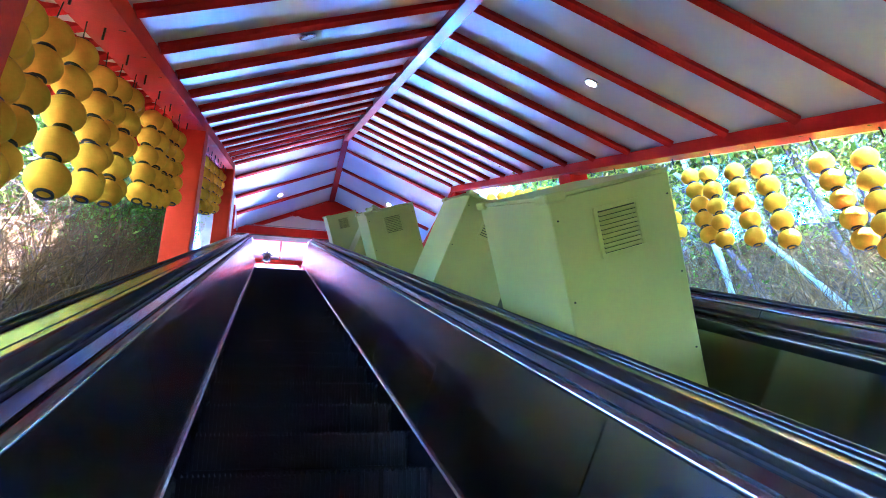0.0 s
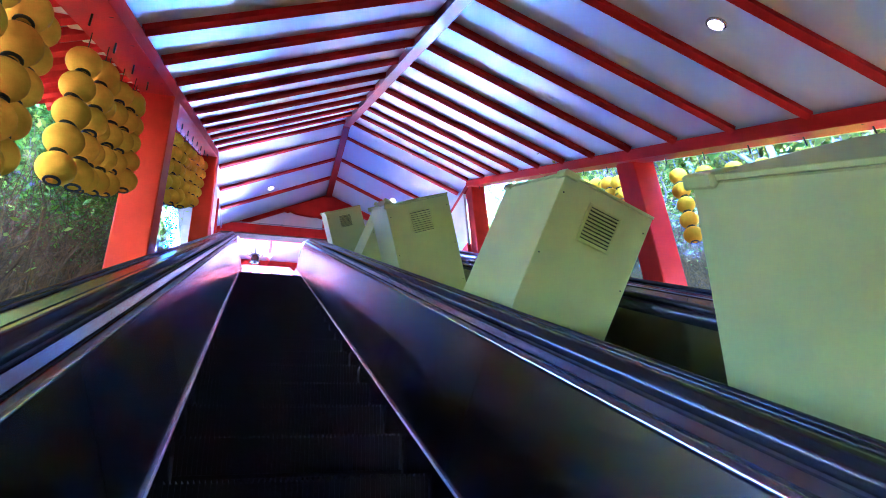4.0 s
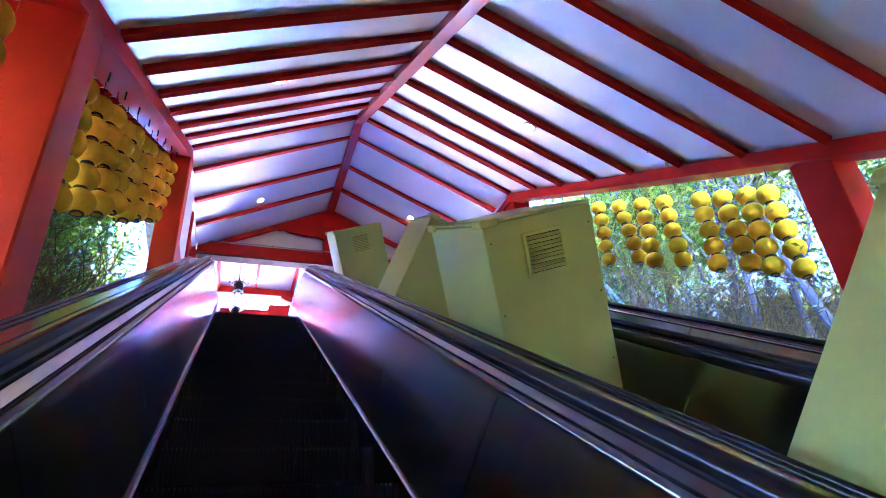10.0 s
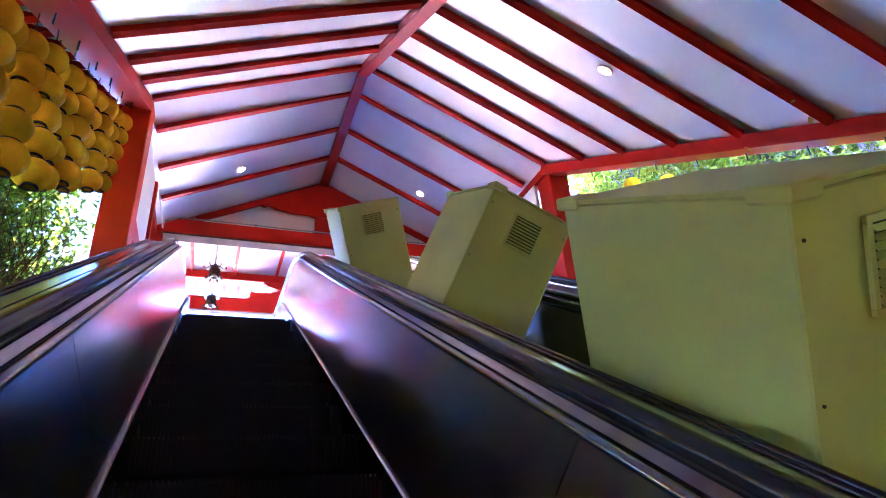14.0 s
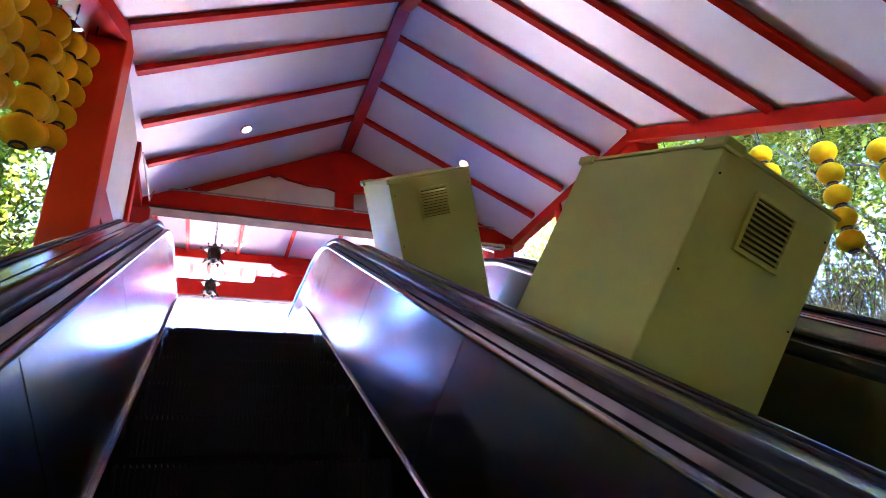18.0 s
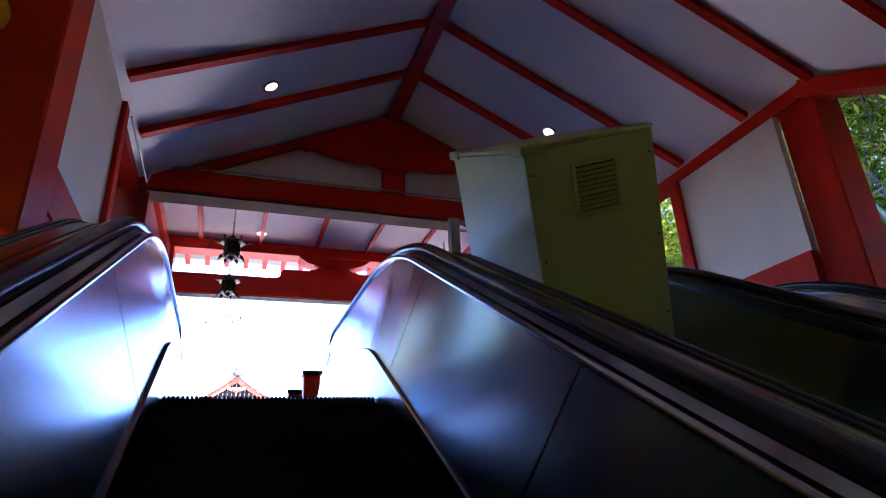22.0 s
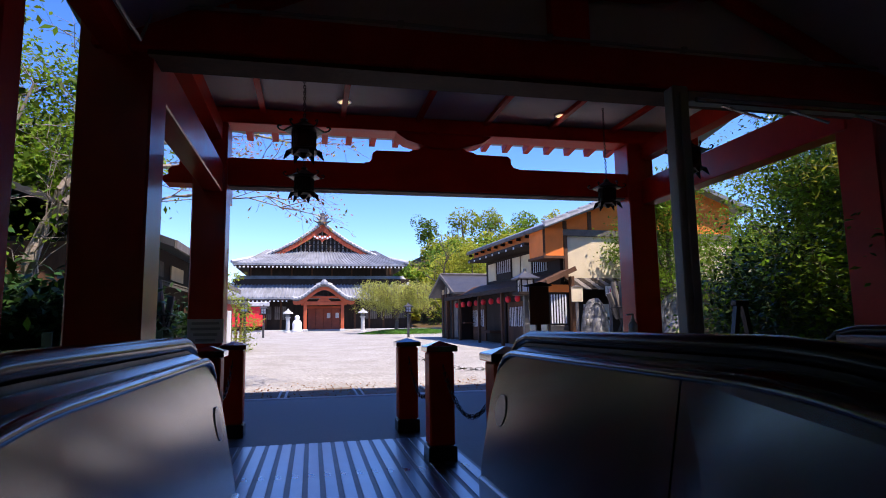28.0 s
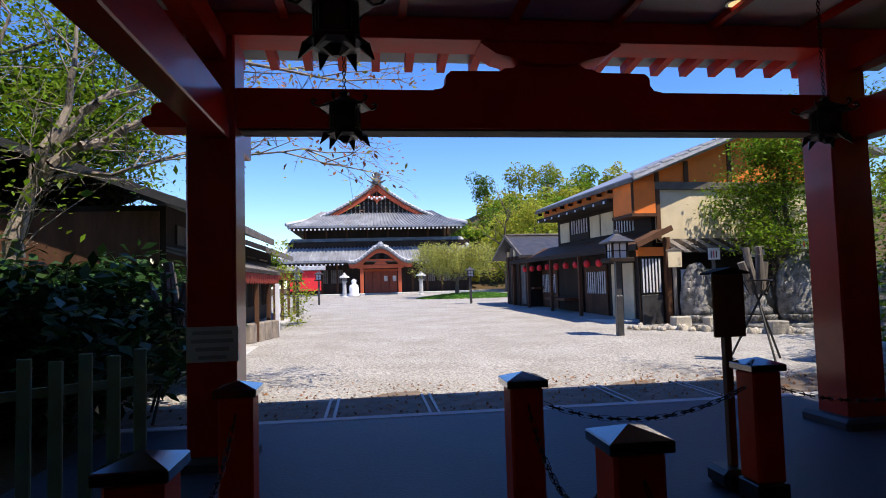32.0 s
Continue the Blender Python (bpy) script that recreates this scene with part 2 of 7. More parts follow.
LAMP_ON = lamp_glow("lit_downlight", (1.0, 0.70, 0.30), 0.65)
LAMP_OFF = shade("unlit_downlight_glass", (0.55, 0.58, 0.62), 0.2, var=0.05, bump=0)
SIGN = shade("white_sign_board", (0.70, 0.70, 0.70), 0.5, var=0.08, scale=5, bump=0.001)
INK = shade("dark_lettering", (0.03, 0.03, 0.03), 0.7, var=0.1, bump=0)
RED_CLOTH = shade("red_cloth", (0.68, 0.02, 0.03), 0.7, var=0.1, scale=4, fine=80, bump=0.004)

TILE_DARK = shade("dark_lamp_roof_metal", (0.07, 0.07, 0.075), 0.4, metal=0.4, var=0.2, scale=5, fine=40, bump=0.004)
LEAF_YELLOW = leafy("yellow_green_bamboo_leaves", (0.36, 0.37, 0.04), thin=0.5)
YELLOW = shade("yellow_chain_plastic", (0.75, 0.45, 0.02), 0.4, var=0.08, bump=0.001)
BARGE = shade("faded_red_bargeboard", (0.42, 0.085, 0.04), 0.7, var=0.15, scale=3, fine=40, bump=0.003, spec=0.2)
STEM = shade("olive_stems", (0.13, 0.082, 0.016), 0.8, var=0.4, scale=3, fine=30, bump=0.004, island=0.5, spec=0.2)
PORCH = shade("weathered_orange_red_timber", (0.46, 0.105, 0.045), 0.65, var=0.12, scale=3, fine=40, bump=0.003, spec=0.2)
VALANCE = shade("faded_red_valance", (0.26, 0.05, 0.035), 0.8, var=0.15, scale=4, fine=40, bump=0.004, spec=0.1)

# ---- building helpers ----
def part(name, bm, material, parent=None, label="", smooth=False):
    """Links a bmesh as one mesh object, under a thing or a part when a parent is given."""
    me = bpy.data.meshes.new(name)
    bm.to_mesh(me)
    bm.free()
    me.materials.append(material)
    if smooth:
        me.shade_smooth()
    ob = new(name, me)
    if parent is not None:
        ob.parent = parent
    if label:
        ob["label"] = label
    return ob


def share(ob, m, parent=None):
    """Another object on the same mesh."""
    o = new(ob.name.split(".")[0], ob.data)
    o.parent = parent if parent is not None else ob.parent
    o.matrix_basis = m
    return o


def thing(name, label, category, at=(0, 0, 0), group="", kind=""):
    """An empty at a thing's base."""
    e = new(name)
    e.location = at
    e.empty_display_size = 0.1
    return tagged(e, label, category, group, kind)


def B():
    return bmesh.new()


def bx(bm, x0, x1, y0, y1, z0, z1, bevel=0.0, m=None):
    """An upright box, its edges eased when bevel is given."""
    mat = Matrix.Translation(((x0 + x1) / 2, (y0 + y1) / 2, (z0 + z1) / 2)) @ Matrix.Diagonal((abs(x1 - x0), abs(y1 - y0), abs(z1 - z0), 1))
    r = bmesh.ops.create_cube(bm, size=1, matrix=mat)
    if bevel:
        e = list({e for v in r["verts"] for e in v.link_edges})
        r2 = bmesh.ops.bevel(bm, geom=e, offset=bevel, segments=1, affect='EDGES', profile=0.5)
        vs = list({v for f in r2["faces"] for v in f.verts} | {v for v in r["verts"] if v.is_valid})
    else:
        vs = r["verts"]
    if m is not None:
        bmesh.ops.transform(bm, matrix=m, verts=vs)
    return bm


def bar(bm, p, q, w, h, up=(0, 0, 1)):
    """A square bar from p to q, w wide and h high across its run."""
    p, q = Vector(p), Vector(q)
    y = (q - p).normalized()
    x = y.cross(Vector(up)).normalized()
    z = x.cross(y)
    m = Matrix(((*(x * w)[:1], 0, 0, 0), (0, 0, 0, 0), (0, 0, 0, 0), (0, 0, 0, 1)))
    mid = (p + q) / 2
    L = (q - p).length
    m = Matrix(((x.x * w, y.x * L, z.x * h, mid.x), (x.y * w, y.y * L, z.y * h, mid.y), (x.z * w, y.z * L, z.z * h, mid.z), (0, 0, 0, 1)))
    bmesh.ops.create_cube(bm, size=1, matrix=m)
    return bm


def rod(bm, p, q, r0, r1=None, n=8, caps=True):
    """A round bar from p to q, tapering."""
    p, q = Vector(p), Vector(q)
    r1 = r0 if r1 is None else r1
    turn = (q - p).to_track_quat('Z', 'Y').to_matrix()
    a, b = [], []
    for i in range(n):
        t = 2 * math.pi * i / n
        d = turn @ Vector((math.cos(t), math.sin(t), 0))
        a.append(bm.verts.new(p + d * r0))
        b.append(bm.verts.new(q + d * r1))
    for i in range(n):
        bm.faces.new((a[i], a[(i + 1) % n], b[(i + 1) % n], b[i]))
    if caps:
        bm.faces.new(a[::-1])
        bm.faces.new(b)
    return bm


def lathe(bm, rings, n=16, at=(0, 0, 0)):
    """A turned body from (radius, height) rings."""
    rows = []
    for r, z in rings:
        rows.append([bm.verts.new((at[0] + r * math.cos(2 * math.pi * i / n), at[1] + r * math.sin(2 * math.pi * i / n), at[2] + z)) for i in range(n)])
    for a, b in zip(rows, rows[1:]):
        for i in range(n):
            bm.faces.new((a[i], a[(i + 1) % n], b[(i + 1) % n], b[i]))
    bm.faces.new(rows[0][::-1])
    bm.faces.new(rows[-1])
    return bm


def sweep(bm, path, section, close=True, caps=True):
    """A section of (x, height) points drawn along a path in the y-z plane."""
    rows = []
    for i, (y, z) in enumerate(path):
        y0, z0 = path[max(0, i - 1)]
        y1, z1 = path[min(len(path) - 1, i + 1)]
        t = Vector((y1 - y0, z1 - z0)).normalized()
        ny, nz = -t.y, t.x
        rows.append([bm.verts.new((x, y + ny * h, z + nz * h)) for x, h in section])
    k = len(section)
    for a, b in zip(rows, rows[1:]):
        for i in range(k if close else k - 1):
            bm.faces.new((a[i], a[(i + 1) % k], b[(i + 1) % k], b[i]))
    if caps and close:
        bm.faces.new(rows[0][::-1])
        bm.faces.new(rows[-1])
    bmesh.ops.recalc_face_normals(bm, faces=bm.faces[:])
    return bm


def prism(bm, outline, axis, a, b):
    """A flat outline given thickness from a to b along an axis (0 x, 1 y, 2 z)."""
    def at(p, t):
        c = list(p)
        c.insert(axis, t)
        return c
    lo = [bm.verts.new(at(p, a)) for p in outline]
    hi = [bm.verts.new(at(p, b)) for p in outline]
    n = len(outline)
    for i in range(n):
        bm.faces.new((lo[i], lo[(i + 1) % n], hi[(i + 1) % n], hi[i]))
    bm.faces.new(lo[::-1])
    bm.faces.new(hi)
    bmesh.ops.recalc_face_normals(bm, faces=bm.faces[:])
    return bm


def raw(name, verts, faces, material, parent=None, smooth=False):
    """A mesh from arrays of vertices and equal-sided faces."""
    verts, faces = np.asarray(verts, np.float32), np.asarray(faces, np.int32)
    me = bpy.data.meshes.new(name)
    me.vertices.add(len(verts))
    me.vertices.foreach_set("co", verts.ravel())
    k = faces.shape[1]
    me.loops.add(faces.size)
    me.loops.foreach_set("vertex_index", faces.ravel())
    me.polygons.add(len(faces))
    me.polygons.foreach_set("loop_start", np.arange(0, faces.size, k, dtype=np.int32))
    me.update(calc_edges=True)
    me.materials.append(material)
    if smooth:
        me.shade_smooth()
    ob = new(name, me)
    if parent is not None:
        ob.parent = parent
    return ob


def leaf_cloud(name, centres, size, material, parent=None, flat=0.35, narrow=0.5, droop=0.0, seed=1):
    """One folded leaf of four corners at each centre."""
    rng = np.random.default_rng(seed)
    c = np.asarray(centres, float)
    n = len(c)
    d = rng.normal(size=(n, 3))
    d[:, 2] = d[:, 2] * 0.6 - droop
    d /= np.linalg.norm(d, axis=1)[:, None]
    up = rng.normal(size=(n, 3)) * flat + (0, 0, 1)
    s = np.cross(d, up)
    s /= np.linalg.norm(s, axis=1)[:, None] + 1e-9
    nn = np.cross(s, d)
    L = size * rng.uniform(0.6, 1.3, (n, 1))
    w = L * narrow * 0.5
    v = np.stack([c - d * L / 2, c + s * w + nn * L * 0.08, c + d * L / 2, c - s * w + nn * L * 0.08], 1).reshape(-1, 3)
    f = np.arange(4 * n).reshape(-1, 4)
    return raw(name, v, f, material, parent)

# ---- plan ----
SLOPE = math.tan(radians(30))
XC, XR = 0.22, 1.70                       # middle of the near escalator, middle of the hall
XM = 3.57                                 # mirror: x of the second escalator is XM - x
FLOOR = 7.556
EAVE_L, EAVE_R = -0.95, 4.45
Y_KINK, Y_TIE, Y_FRONT = 12.5, 15.7, 19.05
GATE_X = 1.56                              # middle of the gate


def line_z(y):
    """The height of the rider's eye line along the incline, from which the escalator's edges are laid off."""
    return 1.5 + SLOPE * y


def eave_z(y):
    return 10.24 - SLOPE * max(0.0, Y_KINK - y)


def ridge_z(y):
    return 11.53 - SLOPE * max(0.0, 12.6 - y)


def court(x, y):
    """The court lies a little askew to the escalators: its own plan turned and drawn in to fit the gate."""
    return x - 0.0145 * (y - 13.05), 13.05 + 0.9685 * (y - 13.05) + 0.0034 * x


def ground_z(x, y):
    """The lie of the land: the hillside under the escalators, then the court."""
    if y > 22:
        z = 7.48 + 0.019 * (min(y, 66) - 22)
    elif y > 13.2:
        z = 7.48
    else:
        z = 7.48 - (13.2 - y) * SLOPE if y > -14 else 7.48 - 27.2 * SLOPE
    side = max(0.0, -1.6 - x, x - 5.3)
    if y < 15:
        if -1.6 < x < 5.3:
            z -= 0.25
        else:
            z += 0.55 * min(1, side / 1.5) + (0.32 if x > 0 else 0.14) * max(0, min(side, 22) - 1.5) * min(1, (15 - y) / 4)
    return z


# ---- ground ----
def ground():
    xs = np.concatenate([np.linspace(-400, -30, 12), np.linspace(-26, 34, 91), np.linspace(38, 420, 12)])
    ys = np.concatenate([np.linspace(-300, -22, 10), np.linspace(-18, 72, 136), np.linspace(78, 500, 20)])
    v = []
    for y in ys:
        for x in xs:
            z = ground_z(x, y)
            if y > 70:
                z += 0.30 * (min(y, 122) - 70) * min(1, max(0, (x + 10) / 36))
            v.append((x, y, z + 0.03 * noise.noise((x * 0.7, y * 0.7, 0)) * (1 if y > 24 or abs(x - XR) > 4 else 0)))
    nx = len(xs)
    f = [(j * nx + i, j * nx + i + 1, (j + 1) * nx + i + 1, (j + 1) * nx + i) for j in range(len(ys) - 1) for i in range(nx - 1)]
    ob = raw("ground", v, f, EARTH, smooth=True)
    tagged(ob, "brown earth with leaf litter on the hillside", "ground", kind="structure")
    # the gravel court lies on the earth, a hand's breadth of it at the edges
    xs, ys = np.linspace(-9, 16, 40), np.linspace(21.6, 62, 60)
    v = [(x, y, ground_z(x, y) + 0.045 + 0.012 * noise.noise((x * 1.5, y * 1.5, 3))) for y in ys for x in xs]
    f = [(j * 40 + i, j * 40 + i + 1, (j + 1) * 40 + i + 1, (j + 1) * 40 + i) for j in range(59) for i in range(39)]
    ob = raw("court_gravel", v, f, GRAVEL, smooth=True)
    tagged(ob, "pale sunlit gravel of the temple court", "gravel", kind="structure")


ground()


# ---- canopy over the escalators ----
def rafter(bm, y, side, w=0.07, h=0.10):
    """A rafter from the ridge to the eave, proud of the white boards."""
    x = EAVE_L if side < 0 else EAVE_R
    bar(bm, (XR, y, ridge_z(y) - 0.03), (x, y, eave_z(y) - 0.03), w, h)


Y_LOW = -6.0
Y0_LOW = -5.0


def ceiling():
    for side in (-1, 1):
        x = EAVE_L - 0.12 if side < 0 else EAVE_R + 0.12
        bm = B()
        rows = []
        for y in (Y_LOW, Y_KINK, Y_TIE + 0.15):
            r = ridge_z(y)
            drop = (ridge_z(y) - eave_z(y)) / (XR - EAVE_L) * 0.12
            rows.append([bm.verts.new(p) for p in ((XR, y, r), (x, y, eave_z(y) - drop), (x, y, eave_z(y) - drop + 0.06), (XR, y, r + 0.06))])
        for a, b in zip(rows, rows[1:]):
            for i in range(4):
                bm.faces.new((a[i], a[(i + 1) % 4], b[(i + 1) % 4], b[i]))
        bm.faces.new(rows[0]), bm.faces.new(rows[-1])
        bmesh.ops.recalc_face_normals(bm, faces=bm.faces[:])
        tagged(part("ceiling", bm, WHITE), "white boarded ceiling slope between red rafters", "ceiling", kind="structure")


ceiling()
roof = thing("canopy_roof", "red-painted timber roof frame over the escalators", "roof", (XR, 5, FLOOR), kind="structure")
roof.location = (0, 0, 0)
RAFTERS = [12.40] + [11.5 - 0.762 * i for i in range(23)]
for side in (-1, 1):
    for y in RAFTERS:
        bm = B()
        rafter(bm, y, side)
        part("rafter", bm, RED, roof)
    for y in (13.10, 14.0, 14.84):
        bm = B()
        rafter(bm, y, side, 0.08, 0.09)
        part("rafter", bm, RED, roof)
    x = EAVE_L - 0.16 if side < 0 else EAVE_R + 0.13
    bm = B()
    bar(bm, (x, Y_LOW, eave_z(Y_LOW) - 0.11), (x, Y_KINK + 0.05, eave_z(Y_KINK) - 0.10), 0.32 if side < 0 else 0.26, 0.14)
    part("wall_plate", bm, RED, roof)
    bm = B()
    bar(bm, (x, Y_KINK, eave_z(Y_KINK) - 0.09), (x, Y_TIE + 0.1, eave_z(15) - 0.09), 0.14, 0.15)
    part("wall_plate", bm, RED, roof)
    bm = B()
    x = EAVE_L - 0.385 if side < 0 else EAVE_R + 0.35
    bar(bm, (x, Y_LOW, eave_z(Y_LOW) - 0.15), (x, Y_KINK, eave_z(Y_KINK) - 0.14), 0.12 if side < 0 else 0.17, 0.03)
    part("soffit_board", bm, WALL_WHITE, roof, "pale board along the eave")
bm = B()
bar(bm, (XR, Y_LOW, ridge_z(Y_LOW) - 0.08), (XR, 12.62, ridge_z(12.62) - 0.08), 0.15, 0.13)
part("ridge_beam", bm, LACQUER, roof)
bm = B()
bar(bm, (XR, 12.6, 11.45), (XR, Y_TIE + 0.1, 11.45), 0.15, 0.13)
part("ridge_beam", bm, LACQUER, roof)
# the roof's outer skin and the eaves outside
for side in (-1, 1):
    bm = B()
    over = 1.15 if side < 0 else 0.36
    x = EAVE_L - over if side < 0 else EAVE_R + over
    rows = []
    for y, over in ((Y_LOW, over), (Y_KINK, over), (Y_KINK + 0.05, 0.36), (Y_TIE + 0.3, 0.36)):
        x = EAVE_L - over if side < 0 else EAVE_R + over
        r = ridge_z(y) + 0.09
        e = r - (ridge_z(y) - eave_z(y)) / (XR - EAVE_L) * (XR - EAVE_L + over) * 0.92
        rows.append([bm.verts.new(p) for p in ((XR, y, r), (x, y, e), (x, y, e + 0.07), (XR, y, r + 0.09))])
    for a, b in zip(rows, rows[1:]):
        for i in range(4):
            bm.faces.new((a[i], a[(i + 1) % 4], b[(i + 1) % 4], b[i]))
    bm.faces.new(rows[0]), bm.faces.new(rows[-1])
    bmesh.ops.recalc_face_normals(bm, faces=bm.faces[:])
    part("roof_skin", bm, TILE, roof)
    x = EAVE_L - 1.15
    y = Y_KINK + 0.1
    while y > Y_LOW + 0.2 and side < 0:
        bm = B()
        d = (ridge_z(y) - eave_z(y)) / (XR - EAVE_L)
        x0 = EAVE_L - 0.15 if side < 0 else EAVE_R + 0.15
        bar(bm, (x0, y, eave_z(y) - 0.12 * d - 0.02), (x, y, eave_z(y) - 1.05 * d - 0.02), 0.06, 0.08)
        part("eave_rafter", bm, RED, roof)
        y -= 0.30

# posts along the incline, on their plinths
POSTS = [Y_KINK, 7.05, 1.6, -3.85]
for y in POSTS:
    for side in (-1, 1):
        t = thing("canopy_post", "orange-red square canopy post on a pale green plinth", "post", group="canopy posts", kind="structure")
        x0, x1 = (EAVE_L - 0.33, EAVE_L) if side < 0 else (EAVE_R + 0.10, EAVE_R + 0.43)
        low = line_z(y) - 1.35
        bm = B()
        bx(bm, x0, x1, y, y + 0.36, low + 0.1, eave_z(y) - 0.02, 0.012)
        part("shaft", bm, ORANGE if side < 0 else RED, t)
        bm = B()
        prism(bm, [(y - 0.30, low - 0.6), (y + 0.75, low - 0.6), (y + 0.75, low + 0.75), (y - 0.30, low + 0.14)], 0, x0 - 0.12, x1 + 0.03)
        part("plinth", bm, GREEN_PLINTH, t)

# side walls beside the top of the escalators
for side in (-1, 1):
    xi = EAVE_L if side < 0 else EAVE_R
    xo = xi - 0.12 if side < 0 else xi + 0.12
    a, b = sorted((xi, xo))
    w = thing("wall_west" if side < 0 else "wall_east", "white panelled side wall framed in red timber", "wall", kind="structure")
    y0, y1 = Y_KINK + 0.36, 14.12
    bm = B()
    prism(bm, [(y0, 8.70), (y1, 8.70), (y1, 10.05), (y0, 10.05)], 0, a + 0.03, b - 0.03)
    part("panel", bm, WALL_WHITE, w)
    bm = B()
    bx(bm, a - 0.01, b + 0.01, y1, y1 + 0.14, 7.5, 10.05, 0.006)
    part("slender_post", bm, RED, w)
    bm = B()
    prism(bm, [(y0, 8.48), (y1, 8.48), (y1, 8.74), (y0, 8.74)], 0, a + 0.01, b - 0.01)
    part("rail", bm, RED, w)
    bm = B()
    prism(bm, [(y0, 7.2), (y1, 7.2), (y1, 8.48), (y0, 8.48)], 0, a + 0.03, b - 0.03)
    part("lower_panel", bm, RED, w)

# ---- gate at the top ----
gate = thing("gate", "vermilion timber gate at the head of the escalators", "gate", kind="structure")
for side in (-1, 1):
    for y, h, x0, x1 in ((15.77, 11.0, -1.33, -0.93) if side < 0 else (15.77, 11.0, 4.19, 4.57), (Y_FRONT, 10.9, -1.31, -0.95) if side < 0 else (Y_FRONT, 10.9, 4.0, 4.36)):
        bm = B()
        bx(bm, x0, x1, y, y + 0.36, FLOOR - 0.05, h, 0.015)
        p = part("gate_post", bm, LACQUER, gate)
        bm = B()
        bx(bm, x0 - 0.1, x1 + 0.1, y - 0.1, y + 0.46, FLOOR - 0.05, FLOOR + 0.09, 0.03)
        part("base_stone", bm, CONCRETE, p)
    # side beam, its moulded end past the front post
    xm = -1.09 if side < 0 else 4.27
    bm = B()
    bx(bm, xm - 0.10, xm + 0.10, 16.0, 19.9 if side < 0 else 19.38, 10.0, 10.32, 0.01)
    part("side_beam", bm, LACQUER, gate)
    bm = B()
    bar(bm, (xm, 16.1, 10.72), (xm, 19.1, 10.70), 0.16, 0.2)
    part("upper_side_beam", bm, RED, gate)
# rear tie beam with its moulded, light underside, and the gable above it
bm = B()
bx(bm, EAVE_L - 0.3, EAVE_R + 0.3, Y_TIE, Y_TIE + 0.28, 10.10, 10.36, 0.012)
part("tie_beam", bm, RED, gate)
bm = B()
bx(bm, EAVE_L, EAVE_R, Y_TIE + 0.02, Y_TIE + 0.27, 10.07, 10.097)
part("tie_beam_sill", bm, BROWN_WOOD, gate, "weathered underside board")
bm = B()
zr, ze = 11.60, 10.26
prism(bm, [(EAVE_L - 0.1, 10.1), (EAVE_R + 0.1, 10.1), (EAVE_R + 0.1, ze), (XR, zr), (EAVE_L - 0.1, ze)], 1, Y_TIE + 0.12, Y_TIE + 0.20)
part("gable_panel", bm, WALL_WHITE, gate)
bm = B()
bx(bm, XR - 0.14, XR + 0.14, Y_TIE + 0.02, Y_TIE + 0.115, 10.33, 11.3, 0.008)
part("king_post", bm, RED, gate)
# cloud-shaped crest under the ridge
bm = B()
half = [(0.0, 11.44), (0.30, 11.32), (0.75, 11.09), (1.12, 10.90), (1.16, 10.84), (1.05, 10.81), (0.98, 10.84), (0.86, 10.79), (0.55, 10.74), (0.28, 10.74), (0.14, 10.70)]
prism(bm, [(XR + a, b) for a, b in half] + [(XR - a, b) for a, b in half[:0:-1]], 1, Y_TIE + 0.0, Y_TIE + 0.075)
part("crest_board", bm, RED, gate)
for side in (-1, 1):
    bm = B()
    x = EAVE_L if side < 0 else EAVE_R
    bar(bm, (XR, Y_TIE + 0.06, 11.44), (x, Y_TIE + 0.06, 10.17), 0.07, 0.10, up=(0, 0, 1))
    part("gable_rafter", bm, RED, gate)
# front beam with moulded ends and the frog-leg strut
bm = B()
end = [(0.0, 10.10), (-0.30, 10.10), (-0.335, 10.135), (-0.33, 10.17), (-0.26, 10.20), (-0.27, 10.24), (-0.24, 10.28), (-0.16, 10.30), (-0.15, 10.36), (-0.10, 10.41), (0.0, 10.41)]
prism(bm, [(-1.31 + a, b) for a, b in end] + [(4.36 - a, b) for a, b in end[::-1]], 1, Y_FRONT + 0.06, Y_FRONT + 0.31)
part("front_beam", bm, RED, gate)
bm = B()
bx(bm, -0.94, 3.99, Y_FRONT + 0.09, Y_FRONT + 0.29, 10.084, 10.097)
part("front_beam_sill", bm, GREY_WOOD, gate)
bm = B()
half = [(0.98, 10.41), (0.97, 10.43), (0.91, 10.44), (0.875, 10.48), (0.87, 10.55), (0.83, 10.585), (0.42, 10.59), (0.38, 10.615), (0.31, 10.62), (0.25, 10.66), (0.19, 10.78)]
prism(bm, [(GATE_X + a, b) for a, b in half] + [(GATE_X - a, b) for a, b in half[::-1]], 1, Y_FRONT + 0.10, Y_FRONT + 0.24)
part("frog_leg_strut", bm, RED, gate)
bm = B()
half = [(0.15, 10.63), (0.23, 10.65), (0.47, 10.71), (0.59, 10.79), (0.59, 10.88)]
prism(bm, [(GATE_X + a, b) for a, b in half] + [(GATE_X - a, b) for a, b in half[::-1]], 1, Y_FRONT + 0.02, Y_FRONT + 0.32)
part("bracket_block", bm, RED, gate)
# purlin over the front posts and the rafter ends beyond it
bm = B()
bx(bm, EAVE_L - 0.9, EAVE_R + 0.6, Y_FRONT - 0.02, Y_FRONT + 0.30, 10.80, 10.98, 0.01)
part("front_purlin", bm, RED, gate)
for i in range(22):
    x = EAVE_L - 0.85 + i * (EAVE_R - EAVE_L + 1.4) / 21
    bm = B()
    bar(bm, (x, Y_FRONT + 0.27, 11.17), (x, Y_FRONT + 1.25, 11.03), 0.08, 0.105)
    part("rafter_end", bm, RED, gate)
